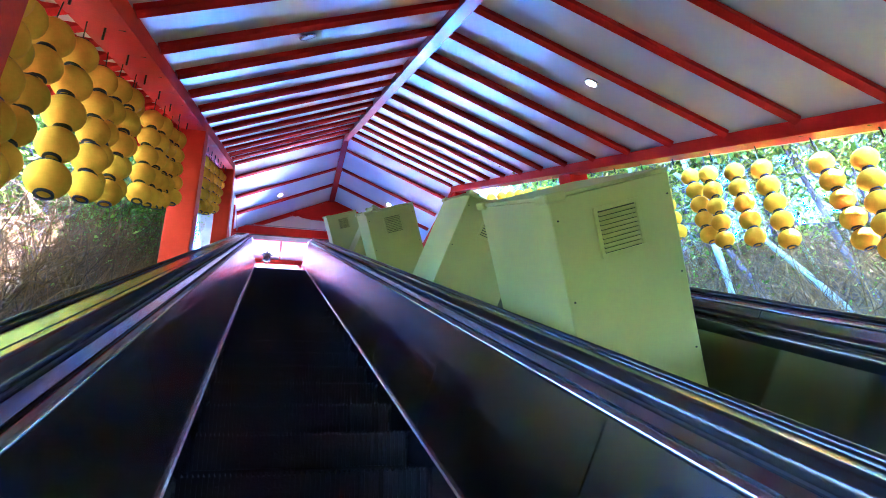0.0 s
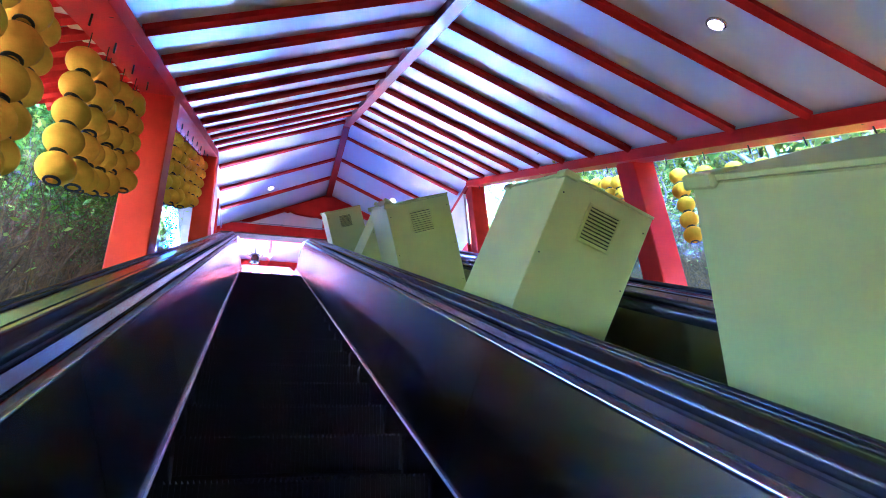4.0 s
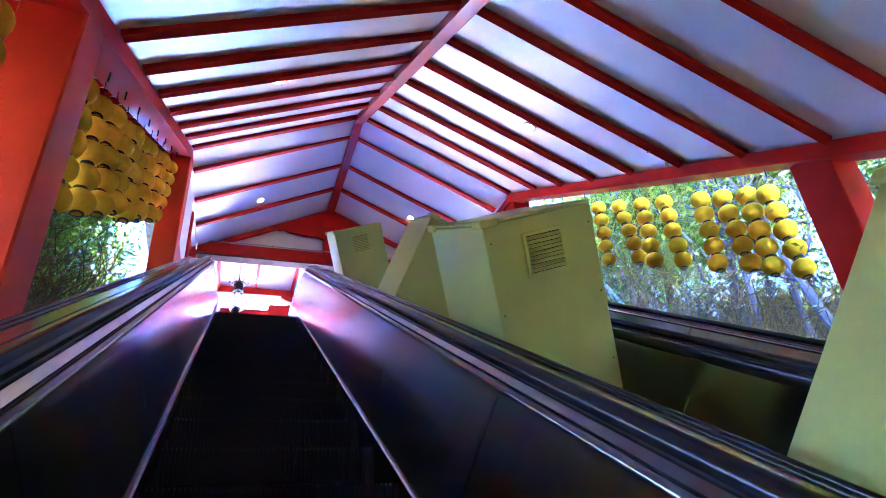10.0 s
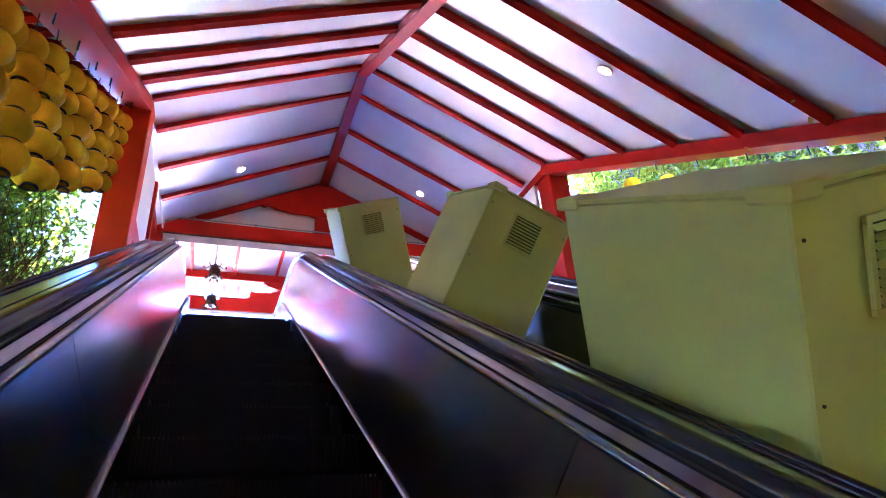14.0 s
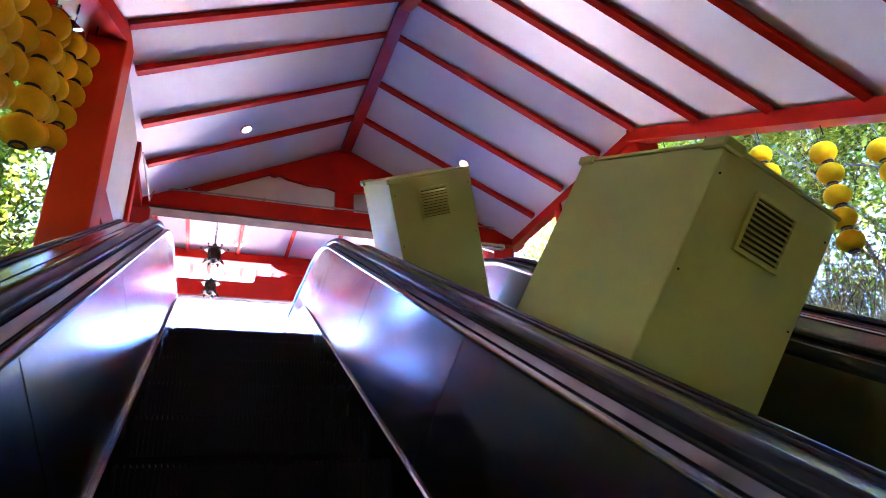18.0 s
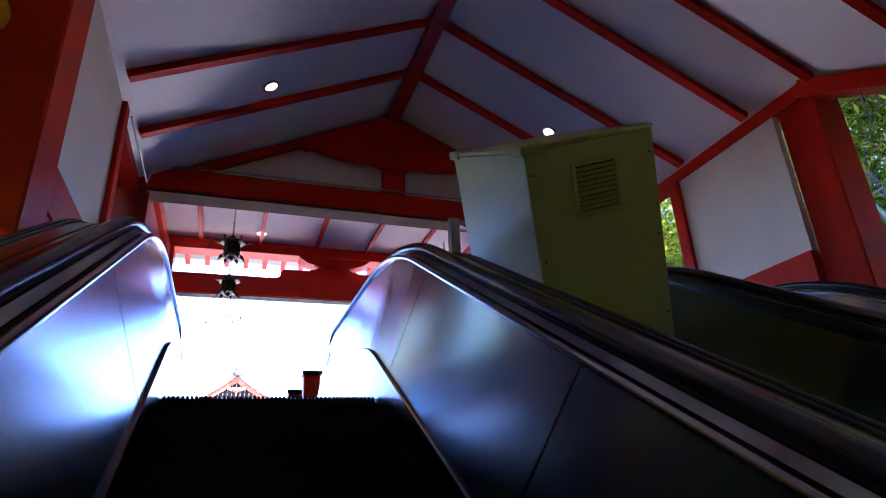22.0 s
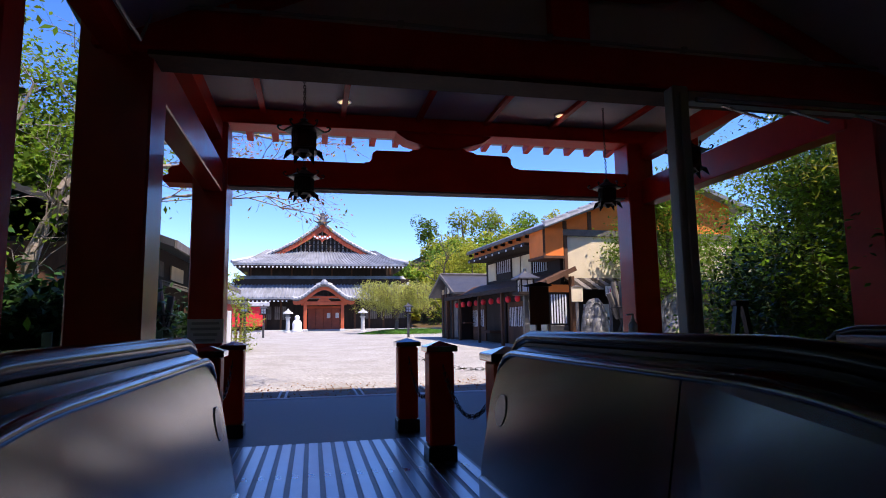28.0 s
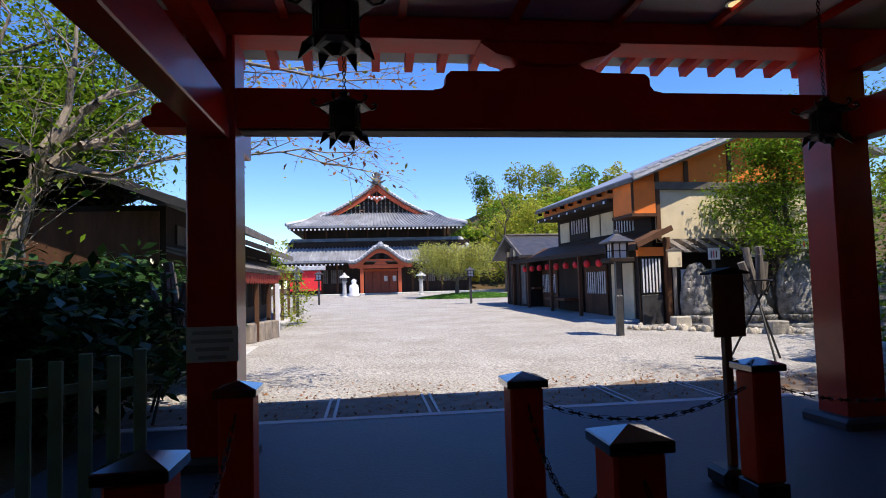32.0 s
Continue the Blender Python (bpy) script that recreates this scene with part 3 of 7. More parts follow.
# ceiling over the front bay, with its battens
bm = B()
bx(bm, EAVE_L - 0.3, EAVE_R + 0.3, Y_TIE + 0.2, Y_FRONT + 0.36, 10.99, 11.04)
tagged(part("ceiling", bm, WALL_WHITE), "white board ceiling of the gate with red battens", "ceiling", kind="structure")
for y in (16.5, 17.6):
    bm = B()
    bx(bm, EAVE_L - 0.25, EAVE_R + 0.25, y, y + 0.05, 10.945, 10.976)
    part("batten", bm, RED, gate)
for x in (-0.6, 0.3, 1.2, 2.05, 2.9, 3.75):
    bm = B()
    bx(bm, x, x + 0.06, Y_TIE + 0.3, Y_FRONT - 0.02, 10.925, 10.974)
    part("batten", bm, RED, gate)
# tiled roof over the gate
bm = B()
prism(bm, [(Y_TIE - 0.1, 11.9), (Y_FRONT + 1.30, 11.10), (Y_FRONT + 1.35, 11.20), (17.8, 12.9), (Y_TIE - 0.3, 12.2)], 0, EAVE_L - 1.3, EAVE_R + 1.3)
part("gate_roof", bm, TILE, gate)
for side in (-1, 1):
    bm = B()
    x = EAVE_L - 0.2 if side < 0 else EAVE_R + 0.2
    prism(bm, [(Y_TIE + 0.3, 10.9), (Y_FRONT + 0.3, 10.9), (Y_FRONT + 0.3, 11.4), (17.8, 12.5), (Y_TIE + 0.3, 12.0)], 0, x - 0.04, x + 0.04)
    part("gable_board", bm, RED, gate)

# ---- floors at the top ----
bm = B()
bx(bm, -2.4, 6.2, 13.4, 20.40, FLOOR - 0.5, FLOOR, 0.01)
tagged(part("floor", bm, CONCRETE), "concrete platform under the gate, coloured dark blue for skylit shade", "floor", kind="structure")
bm = B()
bx(bm, -2.4, 6.2, 20.404, 20.55, FLOOR - 0.5, FLOOR + 0.006, 0.012)
tagged(part("kerb", bm, KERB), "pale stone kerb along the platform edge", "kerb", kind="structure")
bm = B()
bx(bm, -3.2, 8.0, 20.554, 22.0, FLOOR - 0.5, FLOOR - 0.03, 0.01)
pave = tagged(part("pavement", bm, PAVING), "leaf-strewn dark paving before the gate", "pavement", kind="structure")
for i, x in enumerate((-0.45, 0.62, 1.68, 2.75, 3.8)):
    bm = B()
    for dx in (0, 0.09):
        bx(bm, x + dx, x + dx + 0.03, 20.60, 21.75, FLOOR - 0.03, FLOOR - 0.015)
    part("drain_rail", bm, GREY_STEEL, pave)

# ---- unseen enclosure behind the foot of the escalators, added to block light ----
low = thing("lower_hall", "unseen plastered walls and roof closing the escalator foot against light", "hall", kind="structure")
z = line_z(Y0_LOW) - 1.3
part("hall_floor", bx(B(), -2.6, 6.0, -11.0, Y0_LOW + 0.6, z - 0.2, z, 0.01), CONCRETE, low)
part("back_wall", bx(B(), -2.6, 6.0, -11.2, -11.0, z - 0.2, z + 5.2), PLASTER, low)
for x in (-2.8, 6.0):
    part("side_wall", bx(B(), x, x + 0.2, -11.2, -5.2, z - 0.2, z + 5.2), PLASTER, low)
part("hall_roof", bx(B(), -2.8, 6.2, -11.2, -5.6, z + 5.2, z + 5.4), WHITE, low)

# ---- escalators ----
def arc_path(y0, z0, y_end, level, radius, n=10):
    """From a point on the incline, up to the level run, with an eased bend."""
    ym = y0 + (level - z0) / SLOPE
    d = radius * math.tan(radians(15))
    p = [(y0, z0)]
    ys, zs = ym - d * math.cos(radians(30)), level - d * math.sin(radians(30))
    cy, cz = ym + d, level - radius
    for i in range(n + 1):
        a = radians(30) * (1 - i / n)
        p.append((cy - radius * math.sin(a), cz + radius * math.cos(a)))
    p.append((y_end, level))
    return p


Y0 = -5.0
RAIL_TOP = 8.455
Y_NEWEL = 14.62
FOOT_W, HEAD_W = 0.515, 0.62               # half the clear width at the foot and at the head of the leaning panels


def newel_turn(p, r, steps=9, sweep_by=200):
    """Carries a level path down round the newel."""
    y, z = p[-1]
    out = list(p)
    for i in range(1, steps + 1):
        a = radians(sweep_by) * i / steps
        out.append((y + r * math.sin(a), z - r + r * math.cos(a)))
    return out


def balustrade(parent, xc, s, joint):
    """One balustrade beside the steps at xc, on the side s: a panel that leans outwards, its cap, handrail and deck."""
    def at(w):
        return xc + s * w

    def path(h, level, r):
        return arc_path(Y0, line_z(Y0) - h, Y_NEWEL, level, r, 14)
    rail_path = newel_turn(path(0.370, RAIL_TOP, 2.2), 0.33)
    sec = [(at(0.688), -0.050), (at(0.672), -0.030), (at(0.678), -0.010), (at(0.696), -0.001), (at(0.712), 0.002), (at(0.728), -0.001), (at(0.746), -0.010), (at(0.752), -0.030), (at(0.736), -0.050)]
    part("handrail", sweep(B(), rail_path, sec), RUBBER, parent, smooth=True)
    guide = newel_turn(path(0.420, RAIL_TOP - 0.05, 2.15), 0.28)
    part("handrail_guide", sweep(B(), guide, [(at(0.684), -0.03), (at(0.684), 0.0), (at(0.740), 0.0), (at(0.740), -0.03)]), BLACK, parent)
    # inner cap: bright rounded lip at the head of the panel, a dark groove, and the ledge beside the handrail
    lip = newel_turn(path(0.452, RAIL_TOP - 0.082, 2.12), 0.25)
    part("inner_lip", sweep(B(), lip, [(at(HEAD_W - 0.014), -0.020), (at(HEAD_W - 0.018), -0.010), (at(HEAD_W - 0.012), -0.001), (at(HEAD_W), 0.003), (at(HEAD_W + 0.012), 0.0), (at(HEAD_W + 0.012), -0.020)]), CHROME, parent, smooth=True)
    part("cap_groove", sweep(B(), lip, [(at(HEAD_W + 0.0125), -0.020), (at(HEAD_W + 0.0125), -0.009), (at(HEAD_W + 0.020), -0.009), (at(HEAD_W + 0.020), -0.020)]), BLACK, parent)
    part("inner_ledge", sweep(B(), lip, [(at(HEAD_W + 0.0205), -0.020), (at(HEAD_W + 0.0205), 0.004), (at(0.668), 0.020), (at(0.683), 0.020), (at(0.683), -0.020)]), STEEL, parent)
    # outer deck in two strips with a groove between them, and its black rubber edge
    deck = arc_path(Y0, line_z(Y0) - 0.425, Y_NEWEL - 0.1, RAIL_TOP - 0.055, 2.1)
    part("outer_deck", sweep(B(), deck, [(at(0.742), -0.03), (at(0.742), 0.0), (at(0.825), 0.002), (at(0.825), -0.03)]), STEEL_DECK, parent)
    part("deck_groove", sweep(B(), deck, [(at(0.8255), -0.03), (at(0.8255), -0.006), (at(0.833), -0.006), (at(0.833), -0.03)]), BLACK, parent)
    part("outer_deck", sweep(B(), deck, [(at(0.8335), -0.03), (at(0.8335), 0.002), (at(0.912), 0.0), (at(0.912), -0.03)]), STEEL_DECK, parent)
    for w0, w1, up in ((0.913, 0.930, 0.010), (0.934, 0.956, 0.016)):
        part("deck_edge", sweep(B(), deck, [(at(w0), -0.05), (at(w0), up - 0.006), (at(w0 + 0.005), up), (at(w1 - 0.005), up), (at(w1), up - 0.006), (at(w1), -0.05)]), RUBBER, parent, smooth=True)
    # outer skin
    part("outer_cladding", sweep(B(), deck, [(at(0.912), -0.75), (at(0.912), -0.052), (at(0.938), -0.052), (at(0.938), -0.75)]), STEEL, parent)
    # inner panels, plate by plate, leaning outwards
    top, bottom = path(0.470, RAIL_TOP - 0.100, 2.1), path(1.11, FLOOR + 0.25, 0.9)

    def z_on(line, y):
        for (a, za), (b, zb) in zip(line, line[1:]):
            if a <= y <= b:
                return za + (zb - za) * (y - a) / max(1e-6, b - a)
        return line[-1][1]

    def lean(y, z):
        zb, zt = z_on(bottom, y), z_on(top, y)
        return FOOT_W + (HEAD_W - FOOT_W) * max(0.0, (z - zb) / (zt - zb))
    ends = [Y0 + 0.3] + [joint - 1.19 * i for i in range(14, -1, -1)] + [Y_NEWEL + 0.21]
    for a, b in zip(ends, ends[1:]):
        last = b > Y_NEWEL
        # the joints stand square to the incline, and upright on the level
        ka, kb = (0.18 * min(1.0, max(0.0, (13.3 - j) / 0.9)) for j in (a, b))
        y1 = Y_NEWEL if last else b
        ys, up = np.linspace(a + ka + 0.004, y1 + (0 if last else kb) - 0.004, 8), np.linspace(a - ka + 0.004, y1 - (0 if last else kb) - 0.004, 8)
        outline = [(y, z_on(bottom, y)) for y in ys] + [(y, z_on(top, y)) for y in up[::-1]]
        if last:
            r1 = 0.225
            zc = RAIL_TOP - 0.100 - r1
            tip = [(Y_NEWEL + r1 * math.sin(radians(k)), zc + r1 * math.cos(radians(k))) for k in (90, 75, 55, 35, 15)]
            outline = [(y, z_on(bottom, y)) for y in ys] + [(Y_NEWEL + 0.19, FLOOR + 0.25), (Y_NEWEL + 0.21, FLOOR + 0.32)] + tip + [(y, z_on(top, y)) for y in up[::-1]]
        bm = B()
        face = [bm.verts.new((at(lean(y, z)), y, z)) for y, z in outline]
        back = [bm.verts.new((at(lean(y, z) + 0.02), y, z)) for y, z in outline]
        n = len(outline)
        for i in range(n):
            bm.faces.new((face[i], face[(i + 1) % n], back[(i + 1) % n], back[i]))
        bm.faces.new(face[::-1])
        bm.faces.new(back)
        bmesh.ops.recalc_face_normals(bm, faces=bm.faces[:])
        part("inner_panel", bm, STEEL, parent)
    # newel body between the panels and the outer skin
    bm = B()
    prism(bm, [(13.9, FLOOR), (Y_NEWEL + 0.15, FLOOR), (Y_NEWEL + 0.19, FLOOR + 0.4), (Y_NEWEL + 0.15, RAIL_TOP - 0.22), (Y_NEWEL, RAIL_TOP - 0.14), (13.9, RAIL_TOP - 0.14)], 0, at(0.65), at(0.78))
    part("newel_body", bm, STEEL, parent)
    # round cover plate near the end, flush with the leaning panel
    yz = Vector((0, 14.67, 8.12))
    w = lean(yz.y, yz.z)
    out = Vector((s * 0.985, 0, -0.17))
    p = Vector((at(w), yz.y, yz.z))
    part("round_cover", rod(B(), p - out * 0.004, p + out * 0.006, 0.066, n=28), PLATE, parent, "dull round cover plate")
    # skirt beside the steps, rising to a low apron at the landing, with the moulding that tops it
    apron = arc_path(Y0, line_z(Y0) - 1.10, Y_NEWEL + 0.17, FLOOR + 0.26, 0.9, 14)
    xi = at(FOOT_W)
    part("skirt", sweep(B(), apron, [(xi - s * 0.012, -0.50), (xi - s * 0.012, 0.0), (xi + s * 0.001, 0.0), (xi + s * 0.001, -0.50)]), STEEL_DECK, parent)
    part("skirt_moulding", sweep(B(), apron, [(xi - s * 0.0145, 0.001), (xi - s * 0.0145, 0.006), (xi - s * 0.006, 0.011), (xi + s * 0.003, 0.010), (xi - s * 0.002, 0.001)]), STEEL_DECK, parent)


def step_mesh(width):
    """One step: grooved tread with cleats, curved riser."""
    bm = B()
    bx(bm, -width / 2, width / 2, 0.0, 0.405, -0.02, -0.012)
    n = 50
    for i in range(n):
        x = -width / 2 + (i + 0.5) * width / n
        bx(bm, x - width / n * 0.28, x + width / n * 0.28, 0.0, 0.405, -0.012, 0.0)
    prof = [(0.0, -0.012), (0.012, -0.08), (0.03, -0.16), (0.06, -0.24), (0.085, -0.24), (0.05, -0.15), (0.03, -0.06), (0.02, -0.012)]
    prism(bm, prof, 0, -width / 2, width / 2)
    for i in range(n):
        x = -width / 2 + (i + 0.5) * width / n
        w = width / n * 0.28
        prism(bm, [(-0.007, -0.004), (0.002, -0.004), (0.03, -0.16), (0.02, -0.16)], 0, x - w, x + w)
    return bm


def escalator(xc, label):
    e = thing("escalator", label, "escalator", group="escalators")
    balustrade(e, xc, -1, 13.07)
    balustrade(e, xc, 1, 13.42)
    bm = step_mesh(0.99)
    s0 = part("step", bm, STEP, e)
    k, placed = 0, False
    # two flat steps, two easing steps, then the even flight
    zs = [FLOOR - 0.004, FLOOR - 0.012, FLOOR - 0.07, FLOOR - 0.20, FLOOR - 0.38]
    while zs[-1] > line_z(Y0) - 1.2:
        zs.append(zs[-1] - 0.231)
    y_at = 13.32 - 0.405
    line_y = (zs[4] - (line_z(0) - 1.14)) / SLOPE
    ys = [line_y + 1.6, line_y + 1.2, line_y + 0.8, line_y + 0.4, line_y]
    while len(ys) < len(zs):
        ys.append(ys[-1] - 0.4)
    for y, z in zip(ys, zs):
        m = Matrix.Translation((xc, y, z))
        if not placed:
            s0.matrix_basis, placed = m, True
        else:
            share(s0, m)
    y_comb = ys[0] + 0.37
    bm = B()
    bx(bm, xc - 0.5, xc + 0.5, y_comb + 0.02, y_comb + 0.24, FLOOR - 0.05, FLOOR + 0.006, 0.004)
    for i in range(50):
        x = xc - 0.495 + i * 0.99 / 49
        bx(bm, x - 0.004, x + 0.004, y_comb - 0.03, y_comb + 0.03, FLOOR - 0.012, FLOOR + 0.004)
    part("comb_plate", bm, PLATE, e)
    bm = sweep(B(), arc_path(Y0, line_z(Y0) - 1.75, 13.3, FLOOR - 0.55, 1.5), [(xc - 0.90, -0.05), (xc - 0.90, 0.0), (xc + 0.90, 0.0), (xc + 0.90, -0.05)])
    part("truss_pan", bm, PLATE_DARK, e)
    return y_comb + 0.24


Y_PLATE = escalator(XC, "stainless steel escalator with black handrails and dark steps")
escalator(XM - XC, "stainless steel escalator with black handrails, running beside the first")


def landing(xc):
    t = thing("landing_plate", "ribbed metal landing plate at the head of an escalator", "floor plate", (xc, Y_PLATE, FLOOR), group="landing plates", kind="structure")
    bm = B()
    bx(bm, -0.86, 0.86, 0, 17.2 - Y_PLATE, 0.0, 0.008)
    part("plate", bm, PLATE_DARK, t)
    bm = B()
    bx(bm, -0.034, 0.034, 0.01, 17.19 - Y_PLATE, 0.008, 0.013, 0.001)
    r = part("rib", bm, PLATE, t)
    r.matrix_basis = Matrix.Translation((-0.80, 0, 0))
    for i in range(1, 17):
        share(r, Matrix.Translation((-0.80 + 0.1 * i, 0, 0)))


landing(XC)
landing(XM - XC)

# floor of the gap between the two escalators
bm = sweep(B(), arc_path(Y0, line_z(Y0) - 1.15, 13.6, FLOOR - 0.15, 1.6), [(XC + 0.95, -0.06), (XC + 0.95, 0), (XM - XC - 0.95, 0), (XM - XC - 0.95, -0.06)])
tagged(part("gap_floor", bm, GREEN_PLINTH), "pale green sheet floor between the escalators", "floor", kind="structure")


# ---- ventilated cabinets between the escalators ----
def cabinet(vent_at, rx, ry, rz, w, d, label):
    """A sheet-metal cabinet set square to the incline and tipped sideways; vent_at: the middle of its louvred vent."""
    t = thing("ventilation_cabinet", label, "cabinet", group="cabinets between the escalators")
    cx, cz, vw, vh = w * 0.508, -0.225, 0.25, 0.25
    t.matrix_basis = Matrix.Translation(vent_at) @ Euler([radians(a) for a in (rx, ry, rz)]).to_matrix().to_4x4() @ Matrix.Translation((-cx, 0.016, -cz))
    H = 1.45
    bm = B()
    bx(bm, 0.0, w, 0.0, d, -H, -0.012, 0.006)
    part("body", bm, GREEN_BOX, t)
    bm = B()
    bx(bm, -0.004, w + 0.004, -0.004, d + 0.004, -0.01, 0.008, 0.003)
    part("lid", bm, GREEN_BOX, t)
    for x in (-0.02,):
        for y in (-0.022, d - 0.11):
            bm = B()
            bx(bm, x, x + 0.11, y, y + 0.13, -0.03, 0.018, 0.008)
            part("lid_corner", bm, GREEN_BOX, t)
    # louvred vent on the face towards the foot of the incline
    v = None
    bm = B()
    for a, b, c, e in ((-vw / 2, vw / 2, -vh / 2, -vh / 2 + 0.02), (-vw / 2, vw / 2, vh / 2 - 0.02, vh / 2), (-vw / 2, -vw / 2 + 0.02, -vh / 2 + 0.02, vh / 2 - 0.02), (vw / 2 - 0.02, vw / 2, -vh / 2 + 0.02, vh / 2 - 0.02)):
        bx(bm, cx + a, cx + b, -0.016, -0.001, cz + c, cz + e, 0.002)
    v = part("vent", bm, GREEN_BOX, t)
    # near-black sheet that paints the shade between the slats
    bm = B()
    bx(bm, cx - vw / 2 + 0.02, cx + vw / 2 - 0.02, -0.004, -0.001, cz - vh / 2 + 0.02, cz + vh / 2 - 0.02)
    part("vent_backing", bm, LOUVRE_SHADE, v)
    n = 9
    for i in range(n):
        z = cz - vh / 2 + 0.024 + (i + 0.5) * (vh - 0.048) / n
        bm = B()
        prism(bm, [(-0.020, z - 0.009), (-0.006, z + 0.005), (-0.006, z + 0.008), (-0.022, z - 0.006)], 0, cx - vw / 2 + 0.021, cx + vw / 2 - 0.021)
        part("slat", bm, GREEN_BOX, v)
    # screws of the front sheet
    for z in (-0.12, -0.52, -0.92):
        for x in (0.03, w - 0.03):
            bm = B()
            rod(bm, (x, -0.004, z), (x, 0.0, z), 0.005, n=8)
            part("screw", bm, BRONZE, t)


for cx, cy, cz in ((1.625, 2.173, 2.876), (1.580, 6.874, 5.576), (1.534, 11.603, 8.287)):
    cabinet((cx, cy, cz), 30.6, -15.4, -9.6, 0.67, 0.97, "pale green louvred metal cabinet tipped towards the escalator")
for cx, cy, cz in ((2.004, 4.535, 4.226), (1.983, 9.273, 6.958)):
    cabinet((cx, cy, cz), 29.5, 18.0, 8.0, 0.67, 1.0, "pale green louvred metal cabinet tipped away from the escalator")

# ---- lamps, lanterns and fittings of the hall ----
def downlight(x, y, z, tilt_x, lit, label):
    t = thing("downlight", label, "ceiling light", group="downlights")
    t.matrix_basis = Matrix.Translation((x, y, z)) @ tilt_x
    bm = B()
    rings = [(0.062, -0.012), (0.078, -0.012), (0.082, -0.004), (0.080, 0.004), (0.062, 0.004)]
    lathe(bm, rings, 24)
    part("trim_ring", bm, CHROME, t)
    bm = B()
    lathe(bm, [(0.0601, -0.013), (0.0601, -0.004)], 24)
    part("lens", bm, LAMP_ON if lit else LAMP_OFF, t, "lit lens" if lit else "unlit lens")


def on_ceiling(x, y):
    """The place and lean of a fitting on the sloping ceiling."""
    side = -1 if x < XR else 1
    xe = EAVE_L if side < 0 else EAVE_R
    f = abs(x - XR) / abs(xe - XR)
    z = ridge_z(y) * (1 - f) + eave_z(y) * f
    dx = Vector((xe - XR, 0, eave_z(y) - ridge_z(y))).normalized() * side
    dy = Vector((0, 1, SLOPE if y < Y_KINK else 0)).normalized()
    n = dx.cross(dy).normalized()
    if n.z < 0:
        n = -n
    m = Matrix((dx, n.cross(dx), n)).transposed().to_4x4()
    return x, y, z - 0.02, m


for x, y, lit in ((0.16, 14.57, True), (3.23, 14.60, True), (3.22, 4.22, True), (0.17, 9.45, True), (3.25, 9.45, True), (0.2, 4.22, False), (0.2, -0.7, False), (3.24, -0.7, True)):
    a = on_ceiling(x, y)
    downlight(a[0], a[1], a[2], a[3], lit, "round recessed downlight, lit, in the white ceiling" if lit else "round recessed downlight, unlit, in the white ceiling")
for x, y in ((0.32, 18.62), (2.90, 18.62)):
    downlight(x, y, 10.97, Matrix(), True, "round recessed downlight, lit, in the gate ceiling")


def bronze_lantern():
    """A hanging temple lantern of dark bronze, six-sided with flaring roof and feet."""
    t = thing("hanging_lantern", "dark bronze hanging temple lantern on a chain", "lantern", group="hanging lanterns")
    def hexa(bm, rings):
        lathe(bm, rings, 6)
    bm = B(); hexa(bm, [(0.10, 0.16), (0.125, 0.17), (0.125, 0.40), (0.10, 0.41)])
    body = part("lamp_body", bm, BRONZE, t)
    for i in range(6):
        a = math.pi / 3 * i + math.pi / 6
        for k in range(-1, 2):
            bm = B()
            m = Matrix.Rotation(a, 4, 'Z')
            bx(bm, 0.109, 0.119, k * 0.035 - 0.008, k * 0.035 + 0.008, 0.19, 0.38, m=m)
            part("lattice_bar", bm, BRONZE, body)
    bm = B(); hexa(bm, [(0.20, 0.40), (0.215, 0.415), (0.13, 0.47), (0.06, 0.52), (0.03, 0.55), (0.045, 0.57), (0.0101, 0.60)])
    cap = part("roof", bm, BRONZE, t)
    for i in range(6):
        a = math.pi / 3 * i
        d = Vector((math.cos(a), math.sin(a), 0))
        bm = B()
        pts = [d * 0.20 + Vector((0, 0, 0.41)), d * 0.245 + Vector((0, 0, 0.425)), d * 0.265 + Vector((0, 0, 0.46)), d * 0.245 + Vector((0, 0, 0.485)), d * 0.225 + Vector((0, 0, 0.47))]
        for p, q in zip(pts, pts[1:]):
            rod(bm, p, q, 0.010, n=6)
        part("curl", bm, BRONZE, cap)
    bm = B(); hexa(bm, [(0.105, 0.10), (0.17, 0.115), (0.175, 0.14), (0.13, 0.165)])
    base = part("base", bm, BRONZE, t)
    for i in range(6):
        a = math.pi / 3 * i
        d = Vector((math.cos(a), math.sin(a), 0))
        bm = B()
        rod(bm, d * 0.15 + Vector((0, 0, 0.12)), d * 0.20 + Vector((0, 0, 0.02)), 0.035, 0.004, 6)
        part("foot", bm, BRONZE, base)
    bm = B(); hexa(bm, [(0.02, 0.04), (0.07, 0.10), (0.07, 0.101)])
    part("drop", bm, BRONZE, base)
    return t


